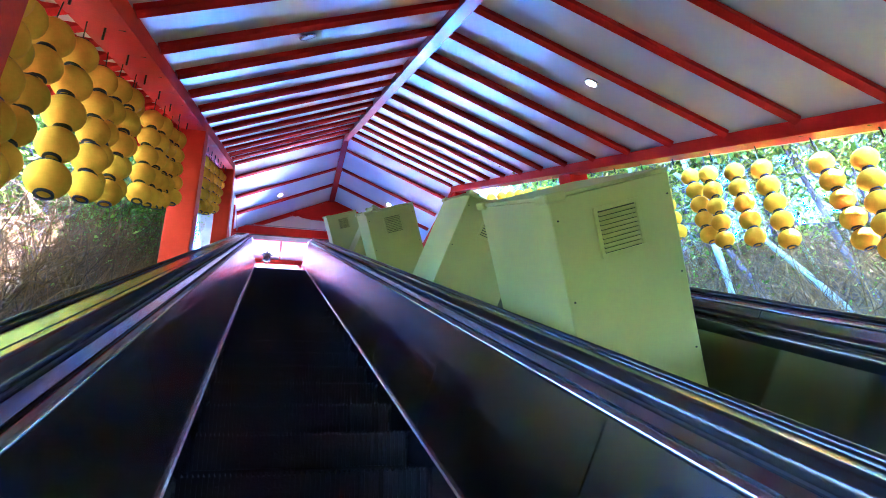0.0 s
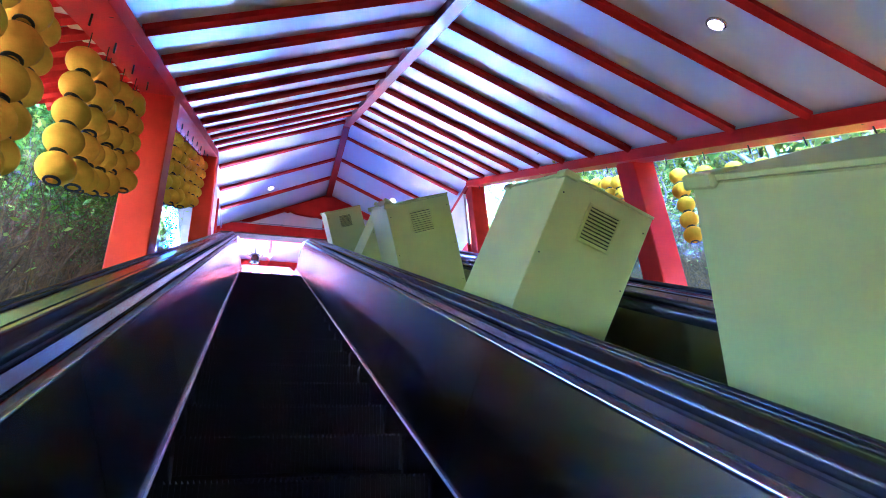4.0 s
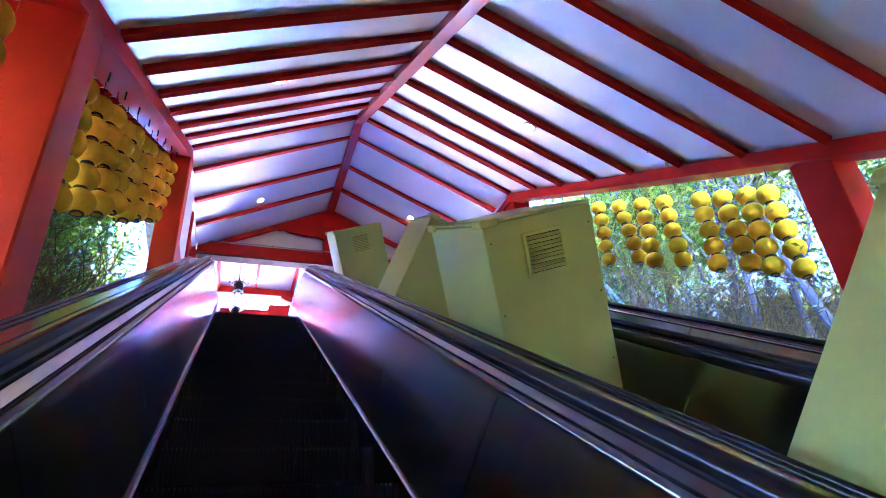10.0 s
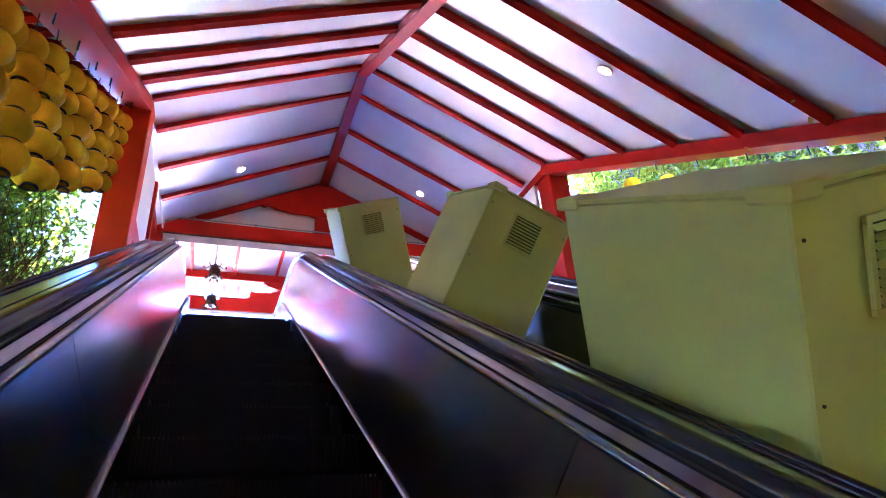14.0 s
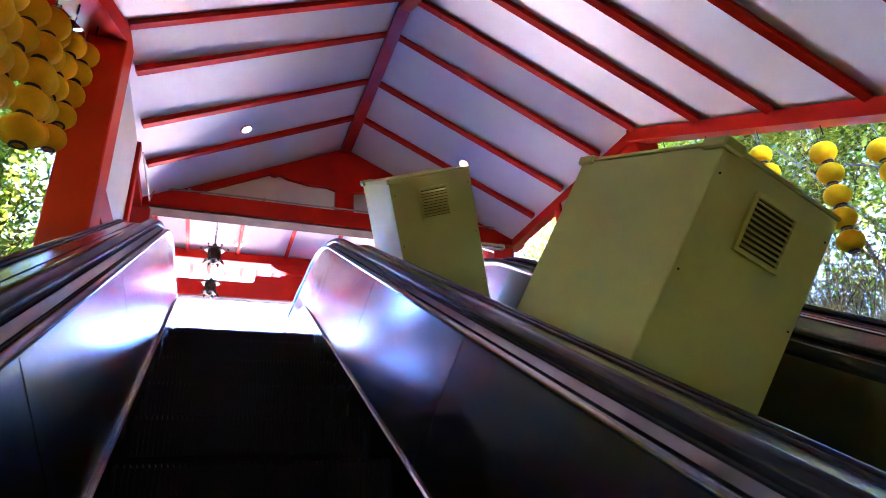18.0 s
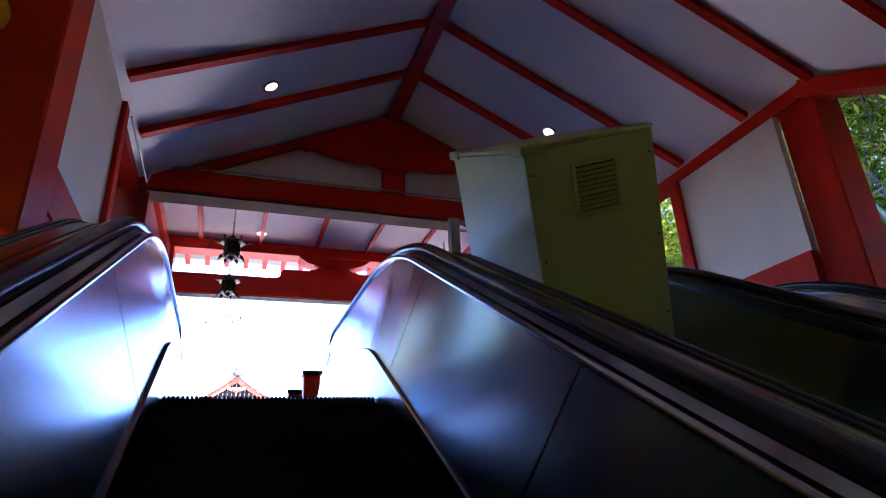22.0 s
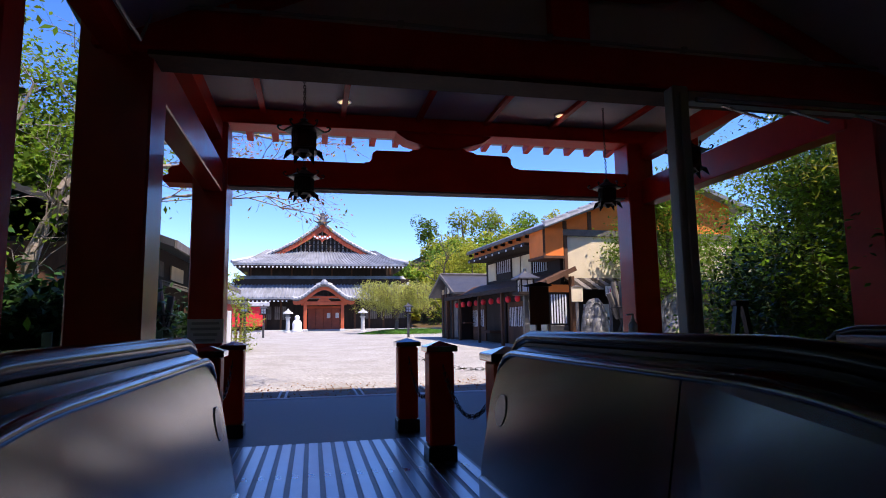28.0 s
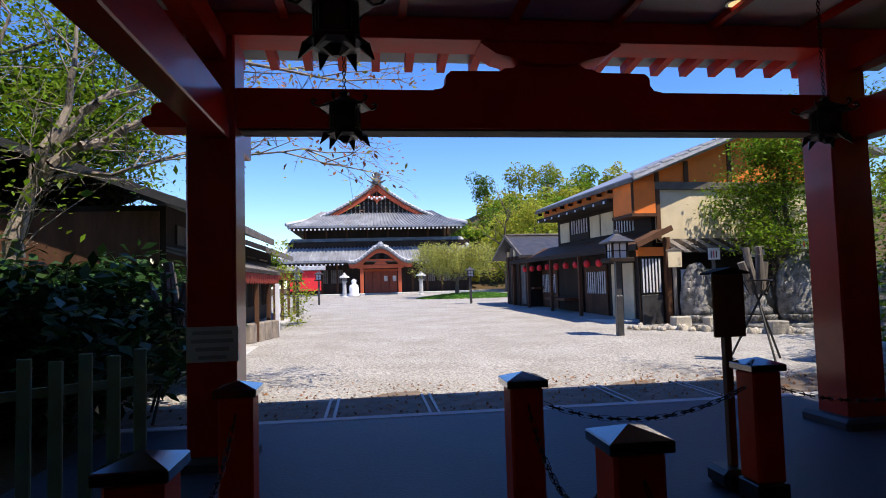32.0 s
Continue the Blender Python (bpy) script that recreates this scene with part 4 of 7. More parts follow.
CHAIN_TOP = 10.90
proto = bronze_lantern()
SIZE = 0.60
spots = [(-0.08, 16.89, 9.79), (-0.095, 18.17, 9.73), (3.38, 16.9, 9.79), (3.21, 18.17, 9.73)]
for i, (x, y, z) in enumerate(spots):
    m = Matrix.Translation((x, y, z)) @ Matrix.Rotation(radians(12 * i), 4, 'Z') @ Matrix.Diagonal((SIZE * 1.3, SIZE * 1.3, SIZE, 1))
    if i == 0:
        lan = proto
        proto.matrix_basis = m
    else:
        lan = copy_thing(proto, m)
        lan.matrix_basis = m
        for o in [c for c in lan.children if c.name.startswith("chain")]:
            bpy.data.objects.remove(o)
    bm = B()
    zz = 0.60
    k = 0
    while z + zz * SIZE < CHAIN_TOP:
        r = 0.011
        dx = r if k % 2 == 0 else 0
        dy = 0 if k % 2 == 0 else r
        rod(bm, (-dx, -dy, zz), (-dx, -dy, zz + 0.045), 0.004, n=5)
        rod(bm, (dx, dy, zz), (dx, dy, zz + 0.045), 0.004, n=5)
        rod(bm, (-dx, -dy, zz + 0.045), (dx, dy, zz + 0.045), 0.004, n=5)
        zz += 0.04
        k += 1
    part("chain", bm, BRONZE, lan)


# ---- strings of yellow lanterns outside the eaves ----
GAP = 0.217


def lantern_mesh():
    bm = B()
    rings = []
    n = 10
    for i in range(n + 1):
        a = math.pi * (0.12 + 0.76 * i / n)
        rings.append((0.112 * math.sin(a), 0.104 * -math.cos(a)))
    lathe(bm, rings, 20)
    return bm


first = {}


def lantern_string(x, y, top, count, seed):
    """A string of round lanterns; top is the middle of the highest one."""
    rng = random.Random(seed)
    t = thing("lantern_string", "string of five round yellow festival lanterns hung under the eave", "lanterns", (x, y, top), group="lantern strings")
    lean = rng.uniform(-0.02, 0.02), rng.uniform(-0.02, 0.02)
    for i in range(count):
        m = Matrix.Translation((lean[0] * i + rng.uniform(-0.006, 0.006), lean[1] * i + rng.uniform(-0.006, 0.006), -GAP * i)) @ Euler((rng.uniform(-0.1, 0.1), rng.uniform(-0.1, 0.1), rng.uniform(0, 6))).to_matrix().to_4x4() @ Matrix.Scale(rng.uniform(0.97, 1.03), 4)
        if "skin" not in first:
            first["skin"] = part("lantern", lantern_mesh(), LANTERN, t, smooth=True)
            first["skin"].matrix_basis = m
            body = first["skin"]
            first["hoop"] = part("hoop", lathe(B(), [(0.048, 0.0), (0.050, 0.010), (0.034, 0.012), (0.034, 0.0)], 16, (0, 0, 0.0935)), BLACK, body)
            share(first["hoop"], Matrix.Rotation(math.pi, 4, 'X'), body)
        else:
            body = share(first["skin"], m, t)
            share(first["hoop"], Matrix(), body)
            share(first["hoop"], Matrix.Rotation(math.pi, 4, 'X'), body)
    bm = B()
    rod(bm, (0, 0, 0.30), (lean[0] * (count - 1), lean[1] * (count - 1), -GAP * (count - 1)), 0.004, n=5)
    part("cord", bm, BLACK, t)


seed = 0
for y in [1.98 + 0.285 * i for i in range(5)] + [3.77 + 0.285 * i for i in range(4)] + [5.28 + 0.30 * i for i in range(6)] + [7.72 + 0.285 * i for i in range(17)]:
    seed += 1
    lantern_string(-1.22 + 0.03 * (seed % 3 - 1), y, line_z(y) + 1.04, 5, seed)
for y in (1.7, 2.1, 2.6, 3.12, 3.5, 4.15, 4.49, 4.86, 5.14, 5.72, 6.08, 6.5, 6.9, 8.07, 8.31, 8.62, 8.91, 9.49, 9.88, 10.35, 10.8, 11.4):
    seed += 1
    lantern_string(5.06, y, line_z(y) + 1.145, 5, seed)
# wires that carry the strings, and the hooks on the wall plates
wires = thing("lantern_wire", "thin black wires and hooks carrying the lantern strings", "wire")
for x, dz in ((-1.22, 1.34), (5.06, 1.445)):
    bm = B()
    pts = [(x, y, line_z(y) + dz) for y in np.linspace(0, 12.9, 12)]
    for p, q in zip(pts, pts[1:]):
        rod(bm, p, q, 0.004, n=4)
    part("wire", bm, BLACK, wires)
for side in (-1, 1):
    x = EAVE_L - 0.06 if side < 0 else EAVE_R + 0.06
    for i in range(22):
        y = 0.4 + i * 0.56
        bm = B()
        rod(bm, (x + side * 0.10, y, eave_z(y) - 0.30), (x + side * 0.10, y, eave_z(y) - 0.1), 0.008, n=5)
        rod(bm, (x - side * 0.02, y, eave_z(y) - 0.20), (x + side * 0.22, y, eave_z(y) - 0.17), 0.006, n=5)
        part("hook", bm, BLACK, wires)


# ---- bollards and chains ----
def bollard(x, y, first_one=[None]):
    m = Matrix.Translation((x, y, FLOOR))
    if first_one[0] is not None:
        return copy_thing(first_one[0], m)
    t = thing("bollard", "square vermilion bollard with a black pointed cap and foot", "bollard", group="bollards")
    bm = B(); bx(bm, -0.088, 0.088, -0.088, 0.088, 0.11, 0.745, 0.012)
    part("shaft", bm, ORANGE, t)
    bm = B(); bx(bm, -0.10, 0.10, -0.10, 0.10, 0.0, 0.108, 0.008)
    part("foot", bm, BLACK, t)
    bm = B()
    bx(bm, -0.11, 0.11, -0.11, 0.11, 0.746, 0.785, 0.004)
    v = [bm.verts.new(p) for p in ((-0.106, -0.106, 0.786), (0.106, -0.106, 0.786), (0.106, 0.106, 0.786), (-0.106, 0.106, 0.786), (0, 0, 0.82))]
    for i in range(4):
        bm.faces.new((v[i], v[(i + 1) % 4], v[4]))
    part("cap", bm, CAP, t)
    first_one[0] = t
    t.matrix_basis = m
    return t


BOLLARDS = [(0.845, 17.61), (0.882, 16.36), (2.30, 17.74), (2.38, 16.37), (-0.665, 17.75), (-0.665, 16.39), (3.86, 17.78), (0.97, 15.12)]
for x, y in BOLLARDS:
    bollard(x, y)


def chain(p, q, sag, colour, label):
    t = thing("barrier_chain", label, "chain", group="barrier chains")
    pts = []
    n = 22
    for i in range(n + 1):
        f = i / n
        pts.append(Vector(p).lerp(Vector(q), f) - Vector((0, 0, sag * 4 * f * (1 - f))))
    for i, (a, b) in enumerate(zip(pts, pts[1:])):
        d = (b - a).normalized()
        w = Vector((0, 0, 1)).cross(d).normalized() if i % 2 else Vector((0, 0, 1))
        k = 0.014
        a, b = a - d * 0.012, b + d * 0.012
        ring = [a + w * k * 0.6, a + d * 0.01 + w * k, b - d * 0.01 + w * k, b + w * k * 0.6, b - w * k * 0.6, b - d * 0.01 - w * k, a + d * 0.01 - w * k, a - w * k * 0.6]
        mid = (a + b) / 2
        up = d.cross(w)
        bm = B()
        loops = []
        for p0 in ring:
            away = (p0 - mid).normalized()
            loops.append([bm.verts.new(p0 + (away * math.cos(c * 1.2566) + up * math.sin(c * 1.2566)) * 0.004) for c in range(5)])
        for l0, l1 in zip(loops, loops[1:] + loops[:1]):
            for c in range(5):
                bm.faces.new((l0[c], l0[(c + 1) % 5], l1[(c + 1) % 5], l1[c]))
        part("link", bm, YELLOW if colour == 2 and i % 4 < 2 else BLACK if colour == 2 else BRONZE, t)


for i, j, sag in ((0, 2, 0.13), (0, 1, 0.28), (1, 7, 0.26), (4, 5, 0.25), (2, 6, 0.12)):
    p, q = Vector((*BOLLARDS[i], 8.2)), Vector((*BOLLARDS[j], 8.2))
    d = (q - p).normalized() * 0.1
    chain(p + d, q - d, sag, 1, "thin dark chain slung between two bollards")
chain((2.49, 16.37, 8.15), (4.2, 16.3, 8.1), 0.06, 2, "black and yellow chain stretched across the second escalator")

# grey steel frame that stands between the escalator heads
t = thing("steel_frame", "grey painted steel post and rail frame by the second escalator", "frame", (2.39, 15.61, FLOOR))
bm = B(); bx(bm, -0.06, 0.06, -0.055, 0.055, 0.0, 2.5, 0.01)
part("post", bm, GREY_STEEL, t)
bm = B(); bx(bm, -0.018, 0.018, -0.075, -0.056, 0.05, 2.45, 0.004)
part("post_rib", bm, GREY_STEEL, t)
bm = B(); bx(bm, 0.07, 1.9, -0.05, 0.05, 2.40, 2.47, 0.008)
part("rail", bm, GREY_STEEL, t)
bm = B(); rod(bm, (0.1, -0.075, 2.40), (1.85, -0.075, 2.40), 0.02, n=8)
part("pipe", bm, STEEL_DECK, t)
for x in (0.35, 0.9, 1.45):
    bm = B(); bar(bm, (x, 0, 2.40), (x + 0.2, -0.12, 2.28), 0.03, 0.01)
    part("bracket", bm, STEEL_DECK, t)

# sign board on a post and the notice on the gate post
t = thing("sign_board", "dark backed wooden sign board on a thin post", "sign", (2.27, 17.99, FLOOR))
bm = B(); bx(bm, -0.024, 0.024, -0.024, 0.024, 0.0, 1.31, 0.004)
part("post", bm, SIGN_WOOD, t)
bm = B(); bx(bm, -0.12, 0.12, -0.12, 0.12, 0.0, 0.12, 0.03)
part("foot", bm, BLACK, t)
bm = B(); bx(bm, -0.105, 0.105, -0.055, -0.032, 0.92, 1.31, 0.005)
part("board", bm, SIGN_WOOD, t)
bm = B(); prism(bm, [(-0.125, 1.312), (0.125, 1.312), (0.125, 1.325), (0.0, 1.355), (-0.125, 1.325)], 1, -0.09, 0.05)
part("board_roof", bm, DARK_WOOD, t)
t = thing("paper_notice", "white paper notice with unreadable lines on the gate post", "notice", (-1.12, 19.044, 8.46))
bm = B(); bx(bm, -0.185, 0.185, -0.006, 0.0, -0.13, 0.13)
part("sheet", bm, SIGN, t)
for i, w in enumerate((0.14, 0.15, 0.12, 0.10)):
    bm = B(); bx(bm, -w, w, -0.009, -0.0065, 0.085 - i * 0.06 - 0.014, 0.085 - i * 0.06 + 0.014)
    part("text_bar", bm, GREY_STEEL, t)

# picket fence beside the gate
t = thing("picket_fence", "low weathered green picket fence beside the gate", "fence", (-1.62, 18.75, FLOOR))
for i in range(7):
    bm = B(); bx(bm, -0.042, 0.042, -0.012, 0.012, 0.0, 0.92 - 0.03 * (i % 2), 0.006)
    p = part("picket", bm, GREEN_PLINTH, t)
    p.matrix_basis = Matrix.Translation((0.10 - 0.13 * i, -0.1 * i, 0))
bm = B(); bar(bm, (0.15, 0.09, 0.7), (-0.75, -0.60, 0.7), 0.03, 0.06)
part("rail", bm, GREEN_PLINTH, t)

# second dark board behind the gate post, an iron trestle, and a pump bottle on a bollard
t = thing("sign_board", "dark backed wooden sign board on a thin post", "sign", (4.62, 18.9, FLOOR))
part("post", bx(B(), -0.03, 0.03, -0.03, 0.03, 0.0, 1.5, 0.004), BROWN_WOOD, t)
part("board", bx(B(), -0.13, 0.13, -0.055, -0.032, 1.0, 1.55, 0.005), DARK_WOOD, t)
t = thing("trestle", "black iron trestle standing beside the second escalator", "trestle", (4.35, 17.6, FLOOR))
for s in (-1, 1):
    part("leg", bar(B(), (s * 0.22, 0, 0.0), (s * 0.03, 0, 1.12), 0.06, 0.05), BLACK, t)
part("head", bx(B(), -0.08, 0.08, -0.05, 0.05, 1.08, 1.14, 0.01), BLACK, t)
t = thing("pump_bottle", "clear pump bottle standing on a bollard cap", "bottle", (2.44, 16.42, FLOOR + 0.793))
part("body", lathe(B(), [(0.03, 0.0), (0.034, 0.01), (0.034, 0.12), (0.014, 0.15), (0.014, 0.165)], 14), SHOJI, t, smooth=True)
bm = B(); rod(bm, (0, 0, 0.165), (0, 0, 0.20), 0.008, n=8); rod(bm, (0, 0, 0.2), (-0.05, 0, 0.195), 0.006, n=6)
part("pump", bm, SIGN, t)

# grey cable clipped along the tie beam
t = thing("cable", "grey electric cable clipped along the top of the tie beam", "cable")
pts = [Vector((-0.93, 14.3, 10.02)), Vector((-0.93, 15.5, 10.05)), Vector((-0.9, 15.66, 10.34))] + [Vector((-0.9 + 5.3 * i / 8, 15.672, 10.372 - 0.006 * (i % 2))) for i in range(1, 9)]
bm = B()
loops = []
for i, p in enumerate(pts):
    d = (pts[min(i + 1, len(pts) - 1)] - pts[max(0, i - 1)]).normalized()
    u = d.cross(Vector((0.3, 0.2, 1))).normalized()
    v = d.cross(u)
    loops.append([bm.verts.new(p + (u * math.cos(k * math.tau / 6) + v * math.sin(k * math.tau / 6)) * 0.011) for k in range(6)])
for a, b in zip(loops, loops[1:]):
    for k in range(6):
        bm.faces.new((a[k], a[(k + 1) % 6], b[(k + 1) % 6], b[k]))
bm.faces.new(loops[0])
bm.faces.new(loops[-1][::-1])
part("run", bm, GREY_STEEL, t)
for i in range(5):
    part("clip", bx(B(), -0.5 + i, -0.46 + i, 15.655, 15.69, 10.352, 10.39, 0.003), GREY_STEEL, t)

# ---- temple hall across the court ----
def roof_slope(bm, edge_a, edge_b, thick=0.12):
    """A tiled slope between two edge lines given point by point from ridge to eave."""
    a = [bm.verts.new(p) for p in edge_a]
    b = [bm.verts.new(p) for p in edge_b]
    c = [bm.verts.new(Vector(p) - Vector((0, 0, thick))) for p in edge_a]
    d = [bm.verts.new(Vector(p) - Vector((0, 0, thick))) for p in edge_b]
    for i in range(len(a) - 1):
        bm.faces.new((a[i], a[i + 1], b[i + 1], b[i]))
        bm.faces.new((c[i], d[i], d[i + 1], c[i + 1]))
        bm.faces.new((a[i], c[i], c[i + 1], a[i + 1]))
        bm.faces.new((b[i], b[i + 1], d[i + 1], d[i]))
    bm.faces.new((a[-1], c[-1], d[-1], b[-1]))
    bm.faces.new((a[0], b[0], d[0], c[0]))


def tile_rows(parent, edge_a, edge_b, count, r=0.055):
    """Round tile rows that run down a slope between its two edges."""
    for k in range(count + 1):
        f = k / count
        pts = [Vector(a).lerp(Vector(b), f) + Vector((0, 0, 0.02)) for a, b in zip(edge_a, edge_b)]
        bm = B()
        for p, q in zip(pts, pts[1:]):
            rod(bm, p, q, r, n=5, caps=False)
        part("tile_rib", bm, TILE, parent)


def temple():
    t = thing("temple_hall", "dark timber temple hall with grey tiled hip-and-gable roof", "temple", (1.6, 60, 8.2))
    t.location = (court(1.62, 60)[0] - 1.80, court(1.62, 60)[1] - 60, 0)
    g = 8.18
    cx = 1.62
    bm = B(); bx(bm, -5.0, 8.6, 61.2, 72, g, 12.2)
    part("lower_wall", bm, DARK_WOOD, t)
    bm = B(); bx(bm, -5.4, 9.0, 59.6, 72.5, g - 0.4, g + 0.12, 0.03)
    part("stone_base", bm, KERB, t)
    bm = B(); bx(bm, -3.95, 7.25, 62.0, 72, 12.0, 13.8)
    part("upper_wall", bm, DARK_WOOD, t)
    # uprights and pale boards of both storeys
    for x in np.arange(-4.8, 8.6, 1.12):
        if not -0.4 < x < 3.9:
            bm = B(); bx(bm, x - 0.07, x + 0.07, 61.1, 61.2, g, 10.6)
            part("upright", bm, BROWN_WOOD, t)
    for x in np.arange(-3.8, 7.3, 1.55):
        bm = B(); bx(bm, x - 0.06, x + 0.06, 61.92, 62.0, 12.3, 13.5)
        part("upright", bm, BROWN_WOOD, t)
    for x in (-4.2, -3.0, -1.9, 5.0, 6.2, 7.3):
        w = part("window", bx(B(), x, x + 0.85, 61.12, 61.18, g + 0.9, g + 1.9), GREY_WOOD, t)
        for k in range(5):
            part("window_bar", bx(B(), x + 0.1 + k * 0.16, x + 0.13 + k * 0.16, 61.08, 61.115, g + 0.9, g + 1.9), DARK_WOOD, w)
    # lower roof
    a = [(-4.75, 61.9, 12.28), (-5.05, 61.0, 11.55), (-5.45, 59.9, 10.72)]
    b = [(8.05, 61.9, 12.28), (8.55, 61.0, 11.55), (9.0, 59.9, 10.66)]
    bm = B(); roof_slope(bm, a, b); part("lower_roof", bm, TILE, t)
    tile_rows(t, a, b, 50)
    bm = B(); roof_slope(bm, [(8.05, 61.9, 12.28), (8.6, 61.95, 11.55), (9.25, 62, 10.66)], [(8.05, 72, 12.28), (8.6, 72, 11.55), (9.25, 72, 10.66)]); part("lower_side_roof", bm, TILE, t)
    bm = B(); rod(bm, (8.05, 61.95, 12.35), (9.1, 59.85, 10.78), 0.14, n=8); part("hip_ridge", bm, TILE_EDGE, t)
    bm = B(); rod(bm, (-4.75, 61.95, 12.35), (-5.5, 59.85, 10.84), 0.14, n=8); part("hip_ridge", bm, TILE_EDGE, t)
    bm = B(); bx(bm, -4.85, 8.15, 61.85, 62.05, 12.25, 12.5, 0.04); part("roof_top_course", bm, TILE, t)
    # upper roof: hipped skirt, gable, main slopes
    zl = 13.30
    a = [(-2.6, 62.5, 14.60), (-3.7, 61.4, 13.82), (-4.95, 60.3, zl)]
    b = [(5.85, 62.5, 14.60), (6.95, 61.4, 13.82), (8.2, 60.3, zl - 0.04)]
    bm = B(); roof_slope(bm, a, b); part("skirt_roof", bm, TILE, t)
    tile_rows(t, a, b, 46)
    for side in (-1, 1):
        prof = [(0.0, 16.75), (0.9, 16.02), (2.0, 15.26), (3.3, 14.55), (4.7, 13.95), (6.55, zl + 0.02)]
        e0 = [(cx + side * u, 62.1, z) for u, z in prof]
        e1 = [(cx + side * u, 72.0, z) for u, z in prof]
        bm = B(); roof_slope(bm, e0, e1, 0.16); part("main_roof", bm, TILE, t)
        bm = B()
        for (u, z), (u2, z2) in zip(prof[:-1], prof[1:]):
            rod(bm, (cx + side * u, 62.0, z + 0.06), (cx + side * u2, 62.0, z2 + 0.06), 0.11, n=8)
            rod(bm, (cx + side * u, 62.28, z + 0.09), (cx + side * u2, 62.28, z2 + 0.09), 0.09, n=8)
        part("verge_tiles", bm, TILE_EDGE, t)
        n = 26
        for i in range(n):
            f = (i + 0.5) / n * (len(prof) - 1)
            k = int(f)
            u = prof[k][0] + (prof[k + 1][0] - prof[k][0]) * (f - k)
            z = prof[k][1] + (prof[k + 1][1] - prof[k][1]) * (f - k)
            part("verge_tile_end", rod(B(), (cx + side * u, 61.84, z + 0.02), (cx + side * u, 61.9, z + 0.02), 0.085, n=8), TILE, t)
        bm = B()
        w = [0.52, 0.40, 0.32, 0.27, 0.22]
        up = [(cx + side * u, z - 0.12) for u, z in prof[:5]]
        lo = [(cx + side * (u * 0.97), z - 0.12 - w[i]) for i, (u, z) in enumerate(prof[:5])]
        prism(bm, up + lo[::-1], 1, 61.98, 62.12)
        part("bargeboard", bm, BARGE, t)
        bm = B(); rod(bm, (cx + side * 4.6, 62.3, 14.1), (cx + side * 6.65, 60.2, zl + 0.12), 0.13, n=8); part("hip_ridge", bm, TILE_EDGE, t)
    bm = B(); prism(bm, [(cx - 3.6, 14.4), (cx + 3.6, 14.4), (cx, 16.5)], 1, 62.25, 62.4)
    gable = part("gable_wall", bm, DARK_WOOD, t)
    for i in range(-9, 10):
        x = cx + i * 0.33
        h = 14.55 + max(0, (3.2 - abs(i * 0.33)) / 3.4 * 1.7)
        if h > 14.6:
            part("gable_slat", bx(B(), x - 0.05, x + 0.05, 62.19, 62.25, 14.45, h), GREY_WOOD, gable)
    for z in (14.75, 15.05, 15.35):
        w = (16.4 - z) * 1.6
        part("gable_rail", bx(B(), cx - w, cx + w, 62.17, 62.19, z - 0.03, z + 0.03), DARK_WOOD, gable)
    # carved pendant under the apex: a vermilion board with pale scrolls
    pend = part("gable_pendant", prism(B(), [(cx - 0.75, 15.72), (cx + 0.75, 15.72), (cx + 0.5, 15.45), (cx + 0.16, 15.38), (cx, 15.18), (cx - 0.16, 15.38), (cx - 0.5, 15.45)], 1, 61.90, 61.97), BARGE, t, "faded red carved pendant")
    for k in range(7):
        u = -0.6 + 0.2 * k
        part("pendant_scroll", lathe(B(), [(0.02, -0.04), (0.085, -0.02), (0.085, 0.02), (0.02, 0.04)], 10), SHOJI, pend, "pale carved scroll").matrix_basis = Matrix.Translation((cx + u, 61.87, 15.62 - 0.1 * (k % 2))) @ Matrix.Rotation(math.pi / 2, 4, 'X')
    # ridge and its end ornament
    part("main_ridge", bx(B(), cx - 0.16, cx + 0.16, 62.0, 72, 16.7, 17.05, 0.05), TILE, t)
    part("ridge_cap", rod(B(), (cx, 61.9, 17.08), (cx, 72, 17.08), 0.10, n=8), TILE_EDGE, t)
    bm = B()
    lathe(bm, [(0.36, 0), (0.38, 0.2), (0.27, 0.45), (0.17, 0.75), (0.12, 0.95), (0.03, 1.02)], 10, (cx, 61.9, 16.6))
    orn = part("ridge_ornament", bm, TILE_DARK, t, "dark tile ridge-end ornament")
    for s in (-1, 1):
        for h, reach in ((0.0, 0.72), (0.28, 0.5), (0.52, 0.34)):
            part("ornament_fin", rod(B(), (cx + s * 0.2, 61.9, 16.72 + h), (cx + s * reach, 61.9, 16.95 + h), 0.12, 0.03, 7), TILE_DARK, orn)
        part("ornament_horn", rod(B(), (cx + s * 0.12, 61.9, 17.3), (cx + s * 0.26, 61.9, 17.72), 0.06, 0.02, 6), TILE_DARK, orn)
    # white rafter ends under both eaves
    for x in np.arange(-4.75, 8.1, 0.30):
        part("rafter_end", bx(B(), x - 0.055, x + 0.055, 60.32, 60.5, zl - 0.30, zl - 0.19), SHOJI, t, "white rafter end")
    for x in list(np.arange(-5.2, -0.9, 0.30)) + list(np.arange(4.5, 8.9, 0.30)):
        part("rafter_end", bx(B(), x - 0.05, x + 0.05, 59.95, 60.1, 10.40, 10.51), SHOJI, t, "white rafter end")
    for (x0, x1, y, z) in ((-4.9, 8.1, 60.35, zl - 0.17), (-5.4, 9.0, 59.95, 10.53)):
        part("eave_board", bx(B(), x0, x1, y, y + 1.4, z, z + 0.05), DARK_WOOD, t)
    # porch with its curved gable
    pc = 1.72
    bell = []
